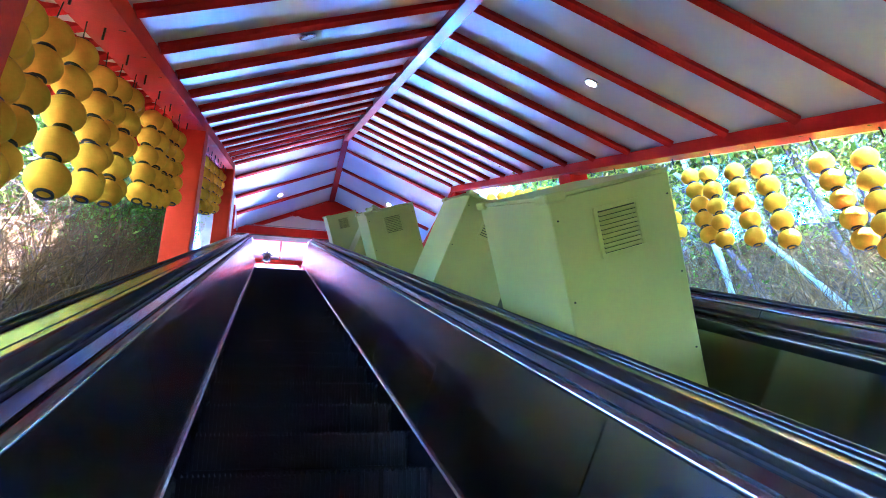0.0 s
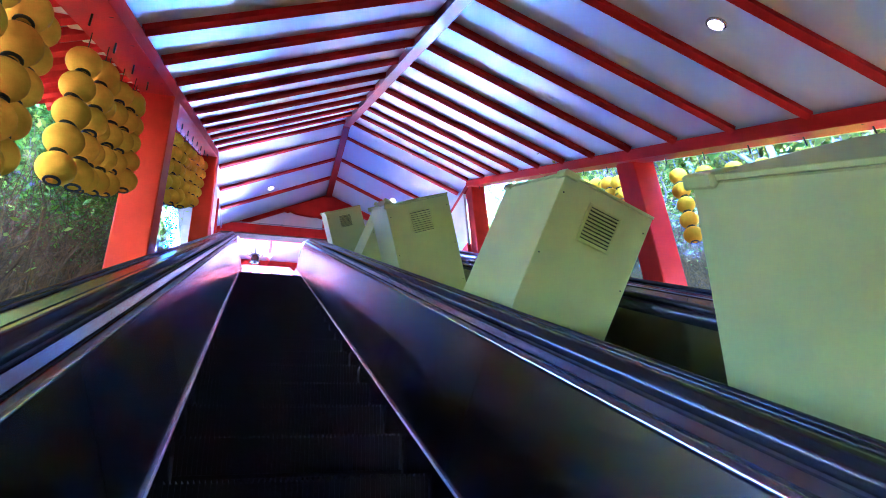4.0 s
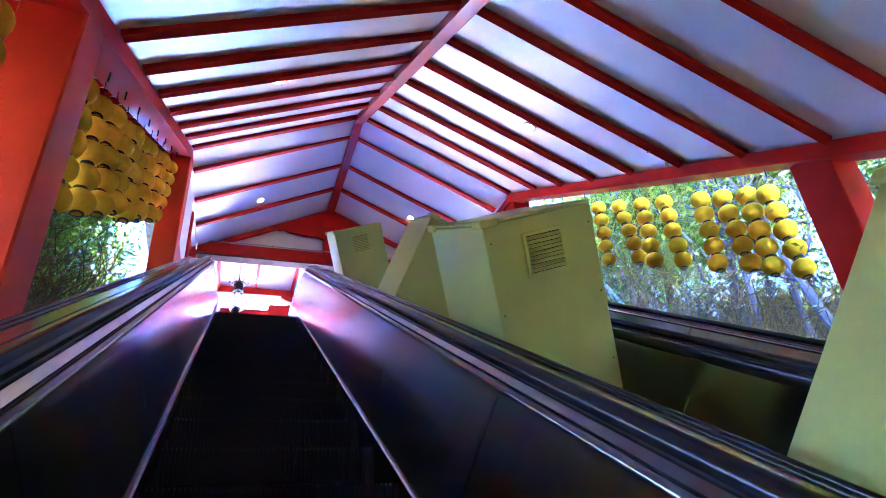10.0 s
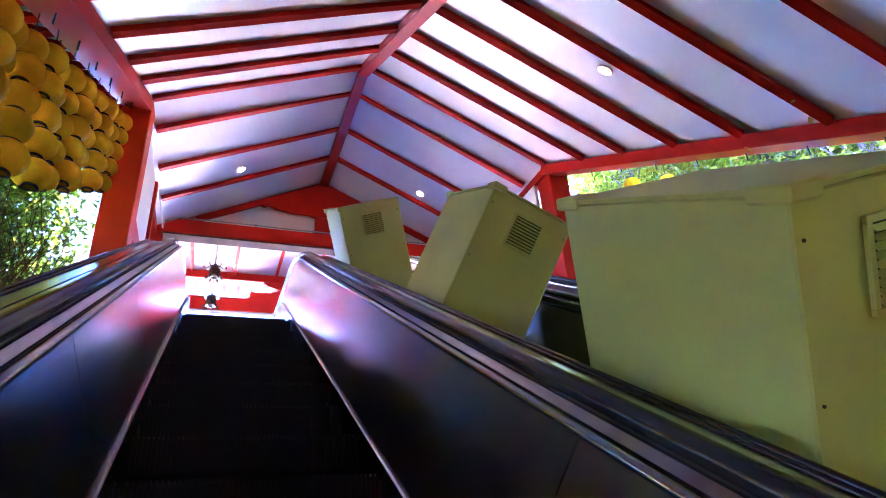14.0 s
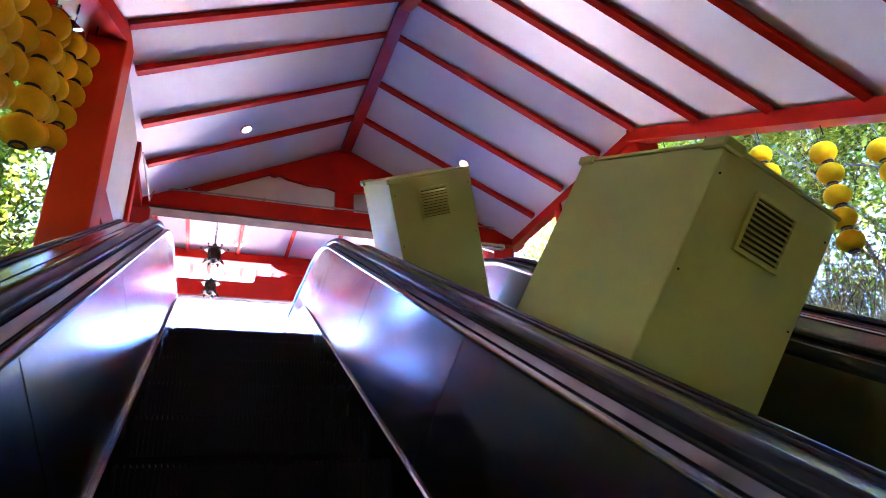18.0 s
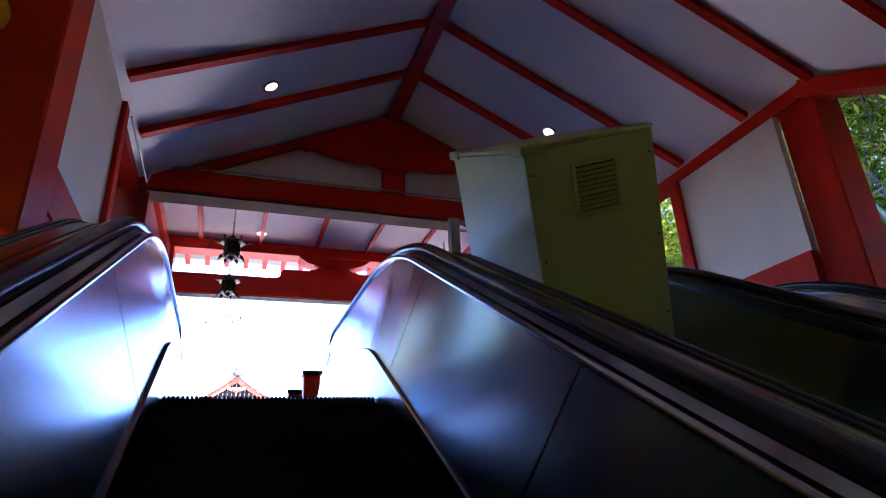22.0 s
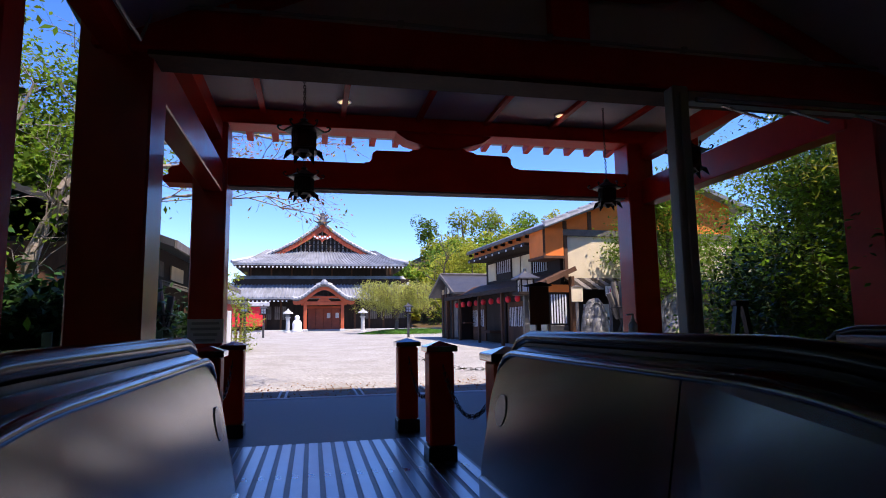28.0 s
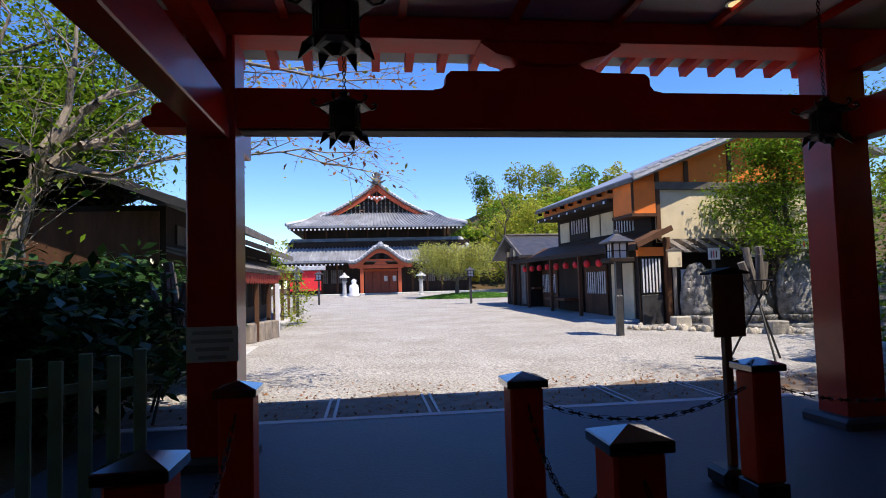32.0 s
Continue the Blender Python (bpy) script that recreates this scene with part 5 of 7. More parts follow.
    for i in range(21):
        u = -1 + 2 * i / 20
        z = 10.42 + 1.12 * (math.cos(math.pi * u) * 0.5 + 0.5) ** 1.15 + 0.10 * abs(u) ** 6
        bell.append((pc + 2.2 * u, z))
    bm = B()
    prism(bm, bell + [(x, z - 0.14) for x, z in bell[::-1]], 1, 57.6, 61.3)
    part("porch_roof", bm, TILE, t)
    bm = B()
    for (x, z), (x2, z2) in zip(bell, bell[1:]):
        rod(bm, (x, 57.55, z + 0.05), (x2, 57.55, z2 + 0.05), 0.10, n=7)
    part("porch_rim", bm, TILE_EDGE, t)
    for x, z in bell:
        part("porch_tile_end", rod(B(), (x, 57.40, z), (x, 57.46, z), 0.085, n=8), TILE, t)
    bm = B()
    prism(bm, [(x, z - 0.16) for x, z in bell] + [(x * 0.97 + pc * 0.03, z - 0.42) for x, z in bell[::-1]], 1, 57.66, 57.80)
    part("porch_bargeboard", bm, PORCH, t)
    bm = B()
    lathe(bm, [(0.30, 0), (0.26, 0.16), (0.1, 0.34)], 8, (pc, 57.6, 11.55))
    for s in (-1, 1):
        rod(bm, (pc + s * 0.2, 57.6, 11.62), (pc + s * 0.6, 57.6, 11.57), 0.09, 0.03, 6)
    part("porch_ornament", bm, TILE, t)
    for x in (0.40, 3.04):
        part("porch_post", bx(B(), x - 0.12, x + 0.12, 57.9, 58.14, g, 10.72, 0.02), PORCH, t)
        part("post_stone", bx(B(), x - 0.2, x + 0.2, 57.82, 58.22, g - 0.1, g + 0.16, 0.03), KERB, t)
    part("porch_beam", bx(B(), 0.1, 3.34, 57.92, 58.12, 10.05, 10.32, 0.02), PORCH, t)
    part("porch_beam", bx(B(), 0.0, 3.44, 57.95, 58.10, 10.56, 10.70, 0.02), PORCH, t)
    bm = B(); prism(bm, [(pc - 0.5, 10.33), (pc + 0.5, 10.33), (pc + 0.2, 10.6), (pc - 0.2, 10.6)], 1, 57.95, 58.08)
    part("porch_strut", bm, PORCH, t)
    part("porch_back", bx(B(), 0.45, 3.0, 60.9, 61.05, 9.95, 10.9), DARK_WOOD, t)
    for i in range(4):
        x = 0.56 + i * 0.605
        d = part("door_leaf", bx(B(), x + 0.01, x + 0.595, 60.8, 60.86, g + 0.13, 9.9, 0.01), RED_DOOR, t)
        for k in (0.35, 0.95, 1.5):
            part("door_rail", bx(B(), x + 0.04, x + 0.56, 60.77, 60.797, g + 0.13 + k, g + 0.19 + k), RED_DOOR, d)
    for x in (2.0, 2.65):
        part("door_notice", bx(B(), x, x + 0.26, 60.745, 60.768, 9.15, 9.55), SIGN, t)
    part("door_head", bx(B(), 0.45, 3.02, 60.76, 60.9, 9.9, 10.06), PORCH, t)
    # small tiled notice roof and red cloth at the side
    part("side_notice_roof", bx(B(), -4.9, -2.2, 59.1, 59.9, 10.05, 10.35, 0.03), TILE_EDGE, t)
    part("red_panel", bx(B(), -4.75, -2.5, 59.3, 59.36, 8.6, 10.0), RED_CLOTH, t)


temple()


def court_lantern(x, y, size):
    """A lamp post with a lantern head under a little roof."""
    z0 = ground_z(x, y) + 0.04
    t = thing("street_lamp", "wooden court lamp post with a paper-paned lantern head", "lamp", (x, y, z0), group="court lamps")
    part("post", bx(B(), -0.065, 0.065, -0.065, 0.065, 0, 1.75, 0.01), TILE_DARK, t)
    part("post_sleeve", bx(B(), -0.075, 0.075, -0.075, 0.075, 0, 0.95, 0.008), TILE_DARK, t)
    part("tray", bx(B(), -0.30, 0.30, -0.30, 0.30, 1.75, 1.84, 0.01), DARK_WOOD, t)
    head = part("lamp_box", bx(B(), -0.17, 0.17, -0.17, 0.17, 1.84, 2.18), SHOJI, t)
    for sx in (-1, 1):
        for sy in (-1, 1):
            part("corner_post", bx(B(), sx * 0.18 - 0.022, sx * 0.18 + 0.022, sy * 0.18 - 0.022, sy * 0.18 + 0.022, 1.84, 2.2), DARK_WOOD, head)
    for a in range(4):
        m = Matrix.Rotation(a * math.pi / 2, 4, 'Z')
        part("glazing_bar", bx(B(), -0.012, 0.012, -0.185, -0.172, 1.84, 2.18, m=m), DARK_WOOD, head)
        part("glazing_bar", bx(B(), -0.17, 0.17, -0.185, -0.172, 2.0, 2.02, m=m), DARK_WOOD, head)
    bm = B(); lathe(bm, [(0.44, 2.2), (0.45, 2.23), (0.24, 2.33), (0.06, 2.42), (0.05, 2.50), (0.02, 2.52)], 4)
    r = part("roof", bm, TILE_DARK, t)
    r.rotation_euler = (0, 0, math.pi / 4)
    t.scale = (size, size, size)


for x, y, size in ((5.45, 27.0, 0.92), (-2.54, 36.6, 0.72), (-2.46, 44.9, 0.69), (4.69, 41.8, 0.69)):
    court_lantern(x, y, size)


# ---- town houses beside the court ----
def slat_set(parent, name, material, x0, x1, y0, y1, z0, z1, n, along):
    for i in range(n):
        f = (i + 0.5) / n
        if along == "y":
            c = y0 + (y1 - y0) * f
            part(name, bx(B(), x0, x1, c - 0.02, c + 0.02, z0, z1), material, parent)
        else:
            c = x0 + (x1 - x0) * f
            part(name, bx(B(), c - 0.02, c + 0.02, y0, y1, z0, z1), material, parent)


def east_house():
    """Two-storey town house; u runs into the house, v along the court away from the gate."""
    t = thing("town_house", "two-storey timber town house with orange and cream plaster", "house")
    t.matrix_basis = Matrix.Translation((7.63, 29.72, 7.60)) @ Matrix.Rotation(radians(4.4), 4, 'Z')
    part("wall", bx(B(), 0.0, 6.5, 0.0, 6.5, 0, 3.85), DARK_WOOD, t)
    part("low_wall", bx(B(), 0.0, 5.0, 6.5, 9.5, 0, 2.5), DARK_WOOD, t)
    part("end_wall", bx(B(), 0.12, 6.6, -0.06, -0.004, 2.2, 3.63), PLASTER, t, "cream plastered end wall")
    bm = B(); prism(bm, [(-0.62, 3.80), (0.0, 3.78), (6.6, 3.78), (6.6, 4.9), (4.2, 5.66), (-0.62, 3.86)], 1, -0.07, 0.05)
    part("gable_plaster", bm, ORANGE_WALL, t, "orange plastered gable")
    part("gable_band", bx(B(), 0.0, 6.6, -0.13, -0.075, 3.63, 3.84, 0.01), GREY_WOOD, t)
    for x, z in ((0.16, 4.1), (1.05, 4.42), (2.4, 4.92)):
        part("gable_upright", bx(B(), x - 0.06, x + 0.06, -0.125, -0.075, 2.2 if x < 0.3 else 3.845, z), BROWN_WOOD, t)
    # projecting orange bay at the corner under the eave
    part("corner_bay", bx(B(), -0.62, 0.06, -0.16, 0.9, 2.98, 3.85), ORANGE_WALL, t)
    part("corner_bay_sill", bx(B(), -0.65, 0.07, -0.19, 0.95, 2.90, 2.98), BROWN_WOOD, t)
    part("corner_bay_post", bx(B(), -0.65, -0.58, -0.185, -0.162, 2.98, 3.85), BROWN_WOOD, t)
    # main roof: slope to the court and slope behind
    for u0, u1, z0, z1 in ((4.2, -0.72, 5.84, 3.93), (4.2, 7.3, 5.84, 4.75)):
        bm = B(); roof_slope(bm, [(u0, -0.45, z0), ((u0 + u1) / 2, -0.45, (z0 + z1) / 2 - 0.02), (u1, -0.45, z1)], [(u0, 6.8, z0), ((u0 + u1) / 2, 6.8, (z0 + z1) / 2 - 0.02), (u1, 6.8, z1)], 0.14)
        part("main_roof", bm, TILE, t)
    bm = B(); bar(bm, (4.2, -0.50, 5.82), (-0.75, -0.50, 3.89), 0.08, 0.12)
    part("verge_board", bm, TILE_EDGE, t, "pale verge tiles")
    for i in range(12):
        bm = B(); bar(bm, (-0.76 + i * 0.41, -0.46, 3.98 + i * 0.159), (-0.76 + i * 0.41 + 0.37, -0.46, 4.10 + i * 0.159), 0.18, 0.05)
        part("verge_tile", bm, TILE_EDGE, t)
    part("eave_edge", bx(B(), -0.77, -0.70, -0.45, 6.8, 3.78, 3.88), GREY_WOOD, t)
    for i in range(9):
        v = 1.0 + i * 0.70
        part("eave_rafter", bx(B(), -0.70, -0.56, v, v + 0.07, 3.70, 3.79), DARK_WOOD, t)
    part("upper_orange", bx(B(), -0.55, -0.004, 0.95, 6.5, 3.56, 3.84), ORANGE_WALL, t)
    # upper storey on the court side
    for v0, v1, mat, name in ((0.9, 2.0, SHOJI, "upper_window"), (2.1, 2.9, PLASTER, "upper_panel"), (3.0, 3.7, PLASTER, "upper_panel"), (3.8, 5.2, DARK_WOOD, "upper_window"), (5.4, 6.2, PLASTER, "upper_panel")):
        w = part(name, bx(B(), -0.03, -0.003, v0, v1, 2.62, 3.32), mat, t)
        if name == "upper_window":
            slat_set(w, "lattice", DARK_WOOD if mat is SHOJI else SHOJI, -0.06, -0.032, v0, v1, 2.62 if mat is SHOJI else 2.85, 3.32, 7, "y")
    part("upper_eave", bx(B(), -0.78, 0.0, 0.95, 6.6, 3.44, 3.54), DARK_WOOD, t)
    for i in range(9):
        part("eave_end", bx(B(), -0.80, -0.782, 1.1 + i * 0.66, 1.18 + i * 0.66, 3.41, 3.48), SHOJI, t)
    # pent roof over the shop front
    bm = B(); roof_slope(bm, [(0.05, -0.75, 2.54), (-0.4, -0.75, 2.34), (-0.85, -0.75, 2.14)], [(0.05, 9.7, 2.54), (-0.4, 9.7, 2.34), (-0.85, 9.7, 2.14)], 0.08)
    part("pent_roof", bm, BROWN_WOOD, t)
    part("pent_edge", bx(B(), -0.91, -0.853, -0.75, 9.7, 1.98, 2.12), DARK_WOOD, t)
    for v in (3.0, 5.4, 7.8, 9.6):
        part("pent_post", bx(B(), -0.82, -0.72, v - 0.05, v + 0.05, 0, 2.06), BROWN_WOOD, t)
    # shop front: lattice, panels, counter
    for v0, v1, mat in ((1.0, 1.6, PLASTER), (1.8, 2.3, PLASTER), (2.6, 4.2, BROWN_WOOD), (4.4, 6.4, DARK_WOOD), (6.6, 8.2, BROWN_WOOD), (8.4, 9.4, GREY_WOOD)):
        part("shop_panel", bx(B(), -0.05, -0.003, v0, v1, 0.1, 1.7), mat, t)
    for v0 in (2.7, 3.4, 6.8, 7.5):
        w = part("shop_window", bx(B(), -0.075, -0.052, v0, v0 + 0.6, 0.8, 1.5), SHOJI, t)
        slat_set(w, "lattice", DARK_WOOD, -0.09, -0.076, v0, v0 + 0.6, 0.8, 1.5, 4, "y")
    part("shop_counter", bx(B(), -0.7, -0.1, 4.5, 6.3, 0.55, 0.65, 0.01), BROWN_WOOD, t)
    part("stone_step", bx(B(), -1.25, 0.0, 0.0, 9.4, -0.08, 0.10, 0.02), KERB, t)
    # entrance porch towards the gate: gabled roof, lattice and dark door
    part("entrance_wall", bx(B(), -0.72, 0.1, -0.5, -0.42, 0, 2.0), DARK_WOOD, t)
    lat = part("entrance_lattice", bx(B(), -0.68, -0.08, -0.53, -0.502, 0.85, 1.78), BLACK, t)
    slat_set(lat, "lattice", SHOJI, -0.66, -0.1, -0.55, -0.531, 0.88, 1.75, 6, "x")
    part("entrance_panel", bx(B(), -0.68, -0.08, -0.54, -0.502, 0.05, 0.82, 0.01), TILE_DARK, t)
    part("entrance_post", bx(B(), -0.02, 0.12, -0.66, -0.52, 0, 2.3, 0.01), BROWN_WOOD, t)
    part("entrance_lintel", bx(B(), -0.75, -0.03, -0.58, -0.46, 1.82, 2.05), ORANGE_WALL, t)
    bm = B(); bar(bm, (0.1, -0.80, 2.53), (-0.9, -0.80, 2.10), 0.06, 0.14)
    part("pent_verge", bm, BROWN_WOOD, t)
    # lean-to with grey boards past the entrance
    part("lean_to_wall", bx(B(), 0.3, 3.2, -0.55, -0.45, 0, 1.6), DARK_WOOD, t)
    for i in range(4):
        part("lean_to_pane", bx(B(), 0.45 + (i % 2) * 0.5, 0.85 + (i % 2) * 0.5, -0.58, -0.552, 0.55 + (i // 2) * 0.5, 0.95 + (i // 2) * 0.5), SHOJI, t)
    for i in range(14):
        bm = B(); bar(bm, (0.2 + i * 0.21, -1.0, 1.88), (0.2 + i * 0.21, -0.1, 2.28), 0.19, 0.03)
        part("roof_board", bm, GREY_WOOD if i % 2 else DARK_WOOD, t)
    # row of red paper lanterns under the pent roof
    for i in range(9):
        l = thing("paper_lantern", "small red and white paper lantern under a shop eave", "lantern", group="shop lanterns")
        l.matrix_basis = t.matrix_basis @ Matrix.Translation((-0.74, 1.7 + i * 0.82, 1.74))
        bm = B(); lathe(bm, [(0.04, -0.11), (0.085, -0.075), (0.10, 0), (0.085, 0.075), (0.04, 0.11)], 12)
        part("paper", bm, RED_CLOTH, l, smooth=True)
        bm = B(); lathe(bm, [(0.045, 0.11), (0.045, 0.13)], 10)
        rod(bm, (0, 0, 0.13), (0, 0, 0.26), 0.008, n=5)
        part("cap", bm, BLACK, l)


east_house()


def far_shed():
    """A little shop at the end of the town house; its ridge runs away from the court, its gable faces it."""
    t = thing("shop_shed", "small gabled shop at the end of the town house, dark timber", "shed")
    t.matrix_basis = Matrix.Translation((6.4, 37.9, 7.84)) @ Matrix.Rotation(radians(4.4), 4, 'Z')
    part("wall", bx(B(), 0, 3.4, 0, 2.9, 0, 2.1), DARK_WOOD, t)
    gable = part("gable", prism(B(), [(0.0, 2.1), (2.9, 2.1), (1.45, 2.78)], 0, 0.0, 0.1), GREY_WOOD, t, "grey boarded gable")
    for k in range(6):
        y = 0.35 + k * 0.44
        part("gable_board", bx(B(), -0.03, -0.002, y - 0.13, y + 0.13, 2.1, 2.2 + 0.5 * (1 - abs(y - 1.45) / 1.45)), PLASTER if k % 2 else GREY_WOOD, gable)
    for s in (-1, 1):
        bm = B(); roof_slope(bm, [(-0.45, 1.45, 2.98), (-0.45, 1.45 + s * 1.95, 2.05)], [(3.4, 1.45, 2.98), (3.4, 1.45 + s * 1.95, 2.05)], 0.09)
        roof = part("roof", bm, TILE_DARK, t)
        part("verge_board", bar(B(), (-0.48, 1.45, 2.93), (-0.48, 1.45 + s * 1.95, 2.0), 0.05, 0.12), GREY_WOOD, roof)
    part("ridge_board", bx(B(), -0.45, 3.4, 1.36, 1.54, 2.97, 3.04, 0.01), GREY_WOOD, t)
    part("door", bx(B(), -0.03, -0.002, 0.3, 0.8, 0.1, 1.7), GREY_WOOD, t, "grey boarded door")
    for k in range(4):
        part("wall_batten", bx(B(), -0.04, -0.001, 1.05 + k * 0.5, 1.12 + k * 0.5, 0, 2.1), BROWN_WOOD, t)
    part("shelf", bx(B(), 0.1, 0.9, -0.3, -0.003, 0.7, 0.76), BROWN_WOOD, t)


far_shed()


def west_house(y0, y1, h, x0, name_label):
    """A shop house along the west side; x0 is the edge of its pent roof."""
    t = thing("town_house", name_label, "house")
    z0 = ground_z(-3, y0)
    t.location = (x0, 0, z0)
    part("wall", bx(B(), -6.6, -1.0, y0, y1, -0.1, h), DARK_WOOD, t)
    for y in (y0 - 0.05, y1 + 0.003):
        part("end_wall", bx(B(), -6.6, -1.1, y, y + 0.047, h - 1.0, h - 0.1), BROWN_WOOD, t)
    for u in (-0.25, -7.3):
        bm = B(); roof_slope(bm, [(-3.8, y0 - 0.5, h + 1.2), (u, y0 - 0.5, h - 0.12)], [(-3.8, y1 + 0.4, h + 1.2), (u, y1 + 0.4, h - 0.12)], 0.12)
        roof = part("roof", bm, TILE_DARK, t)
        for k in range(int((y1 - y0) / 0.5)):
            part("roof_batten", bar(B(), (-3.8, y0 - 0.3 + k * 0.5, h + 1.215), (u, y0 - 0.3 + k * 0.5, h - 0.105), 0.05, 0.04), TILE_DARK, roof)
    part("eave_board", bx(B(), -0.24, -0.19, y0 - 0.5, y1 + 0.4, h - 0.27, h - 0.11), GREY_WOOD, t)
    # pent roof of grey boards and the scalloped valance under it
    bm = B(); roof_slope(bm, [(-1.0, y0, 2.05), (0.0, y0, 1.72)], [(-1.0, y1 + 0.2, 2.05), (0.0, y1 + 0.2, 1.72)], 0.05)
    pent = part("pent_roof", bm, GREY_WOOD, t)
    for k in range(int((y1 - y0) / 0.3)):
        part("pent_board", bar(B(), (-1.0, y0 + 0.15 + k * 0.3, 2.08), (0.05, y0 + 0.15 + k * 0.3, 1.735), 0.27, 0.025), GREY_WOOD, pent)
    n = int((y1 - y0) / 0.26)
    for i in range(n):
        y = y0 + (i + 0.5) * (y1 - y0) / n
        bm = B(); lathe(bm, [(0.12, 0.16), (0.12, 0.02), (0.09, -0.05), (0.02, -0.08)], 8, (0, 0, 0))
        v = part("scalloped_valance", bm, VALANCE, t)
        v.matrix_basis = Matrix.Translation((-0.03, y, 1.50)) @ Matrix.Diagonal((0.2, 1, 1, 1))
    for i in range(int((y1 - y0) / 1.6) + 1):
        part("pent_post", bx(B(), -0.14, -0.05, y0 + 0.1 + i * 1.6, y0 + 0.19 + i * 1.6, -0.1, 1.68), BROWN_WOOD, t)
    for i in range(int((y1 - y0) / 1.2)):
        y = y0 + 0.3 + i * 1.2
        w = part("shop_window", bx(B(), -0.99, -0.96, y, y + 0.8, 0.6, 1.6), BROWN_WOOD if i % 2 else GREY_WOOD, t)
        slat_set(w, "lattice", DARK_WOOD, -0.955, -0.93, y, y + 0.8, 0.6, 1.6, 5, "y")
    for i in range(int((y1 - y0) / 2.2)):
        y = y0 + 0.5 + i * 2.2
        part("upper_window", bx(B(), -0.99, -0.96, y, y + 1.4, 2.15, h - 0.3), PLASTER if i % 2 else GREY_WOOD, t)
    part("stone_step", bx(B(), -1.0, 0.1, y0, y1, -0.1, 0.09, 0.02), KERB, t)


west_house(25.2, 31.4, 2.8, -2.42, "dark timber shop house with a faded red scalloped valance")
west_house(33.2, 38.4, 2.5, -2.75, "dark timber shop house further along the court")

# cut log seat by the shop
t = thing("log_stool", "row of split pale logs standing before the shop", "log")
for i in range(4):
    bm = B(); lathe(bm, [(0.17, 0), (0.18, 0.03), (0.17, 0.42), (0.15, 0.44)], 10, (-2.66 + 0.11 * i, 28.35 + i * 0.36, ground_z(-2, 28.9) + 0.03))
    part("log", bm, PALE_BARK, t)


# ---- stones, statue and small court things ----
def stele(x, y, h, w, seed, label):
    """A carved memorial slab: a rough outline with a seated relief left plain."""
    x, y = court(x, y)
    rng = random.Random(seed)
    bm = B()
    n = 18
    out = []
    for i in range(n + 1):
        a = math.pi * i / n
        out.append((w / 2 * math.cos(a) * (1 + rng.uniform(-0.05, 0.05)), h * (0.45 + 0.55 * math.sin(a) * (1 + rng.uniform(-0.03, 0.03)))))
    out = [(w / 2 * 0.95, 0.12)] + out + [(-w / 2 * 0.95, 0.12)]
    prism(bm, out, 1, -0.12, 0.12)
    bmesh.ops.bevel(bm, geom=bm.edges[:], offset=0.03, segments=2, affect='EDGES')
    lathe(bm, [(w * 0.20, 0.28), (w * 0.33, 0.34), (w * 0.31, 0.44), (w * 0.19, 0.56), (w * 0.17, h * 0.60), (w * 0.08, h * 0.66), (w * 0.10, h * 0.72), (w * 0.085, h * 0.80), (0.02, h * 0.85)], 14, (0, -0.14, 0))
    lathe(bm, [(w * 0.56, 0.0), (w * 0.58, 0.06), (w * 0.54, 0.10), (w * 0.40, 0.12), (w * 0.36, 0.20), (w * 0.46, 0.29), (w * 0.40, 0.30)], 20, (0, -0.06, 0))
    for k in range(9):
        an = math.pi * (1.05 + 0.9 * k / 8)
        rod(bm, (w * 0.36 * math.cos(an), -0.06 + w * 0.36 * math.sin(an), 0.17), (w * 0.47 * math.cos(an), -0.06 + w * 0.47 * math.sin(an), 0.29), 0.05, 0.035, 7)
    for k in range(13):
        an = math.pi * (0.04 + 0.92 * k / 12)
        an2 = math.pi * (0.04 + 0.92 * (k + 1) / 12)
        if k < 12:
            rod(bm, (w * 0.40 * math.cos(an), -0.125, h * 0.45 + h * 0.46 * math.sin(an)), (w * 0.40 * math.cos(an2), -0.125, h * 0.45 + h * 0.46 * math.sin(an2)), 0.028, n=6)
    for v in bm.verts:
        d = noise.noise(v.co * 5 + Vector((seed, 0, 0))) * 0.03
        v.co += Vector((d, d, d * 0.5))
    ob = part("stone_stele", bm, STONE, smooth=True)
    ob.matrix_basis = Matrix.Translation((x, y, ground_z(x, y) + 0.02)) @ Matrix.Rotation(radians(rng.uniform(-10, 10)), 4, 'Z')
    tagged(ob, label, "stone", group="carved stones")


stele(8.27, 28.8, 1.58, 0.80, 1, "weathered carved memorial slab standing on gravel")
stele(9.45, 28.3, 1.35, 0.9, 2, "weathered carved memorial slab beneath a tree")
stele(10.5, 28.05, 1.75, 1.15, 3, "large weathered carved memorial slab beneath a tree")
stele(11.9, 27.4, 1.5, 1.0, 4, "weathered carved memorial slab beneath a tree")
stele(7.1, 22.9, 1.0, 0.7, 5, "small carved stone by the shrubbery")
for x, y in ((7.65, 28.5), (8.76, 26.6), (8.25, 28.1)):
    x, y = court(x, y)
    bm = B(); bx(bm, -0.20, 0.20, -0.15, 0.15, 0, 0.3, 0.02)
    o = part("stone_block", bm, ROCK)
    o.location = (x, y, ground_z(x, y) + 0.02)
    tagged(o, "squared stone block beside the carved slabs", "stone", group="stone blocks")
border = thing("stone_border", "row of pale rough stones edging the gravel", "stones")
rng = random.Random(5)
bm = B()
bmesh.ops.create_icosphere(bm, subdivisions=2, radius=1)
for v in bm.verts:
    v.co *= 1 + 0.25 * noise.noise(v.co * 1.7)
stone0 = part("stone", bm, ROCK, border)
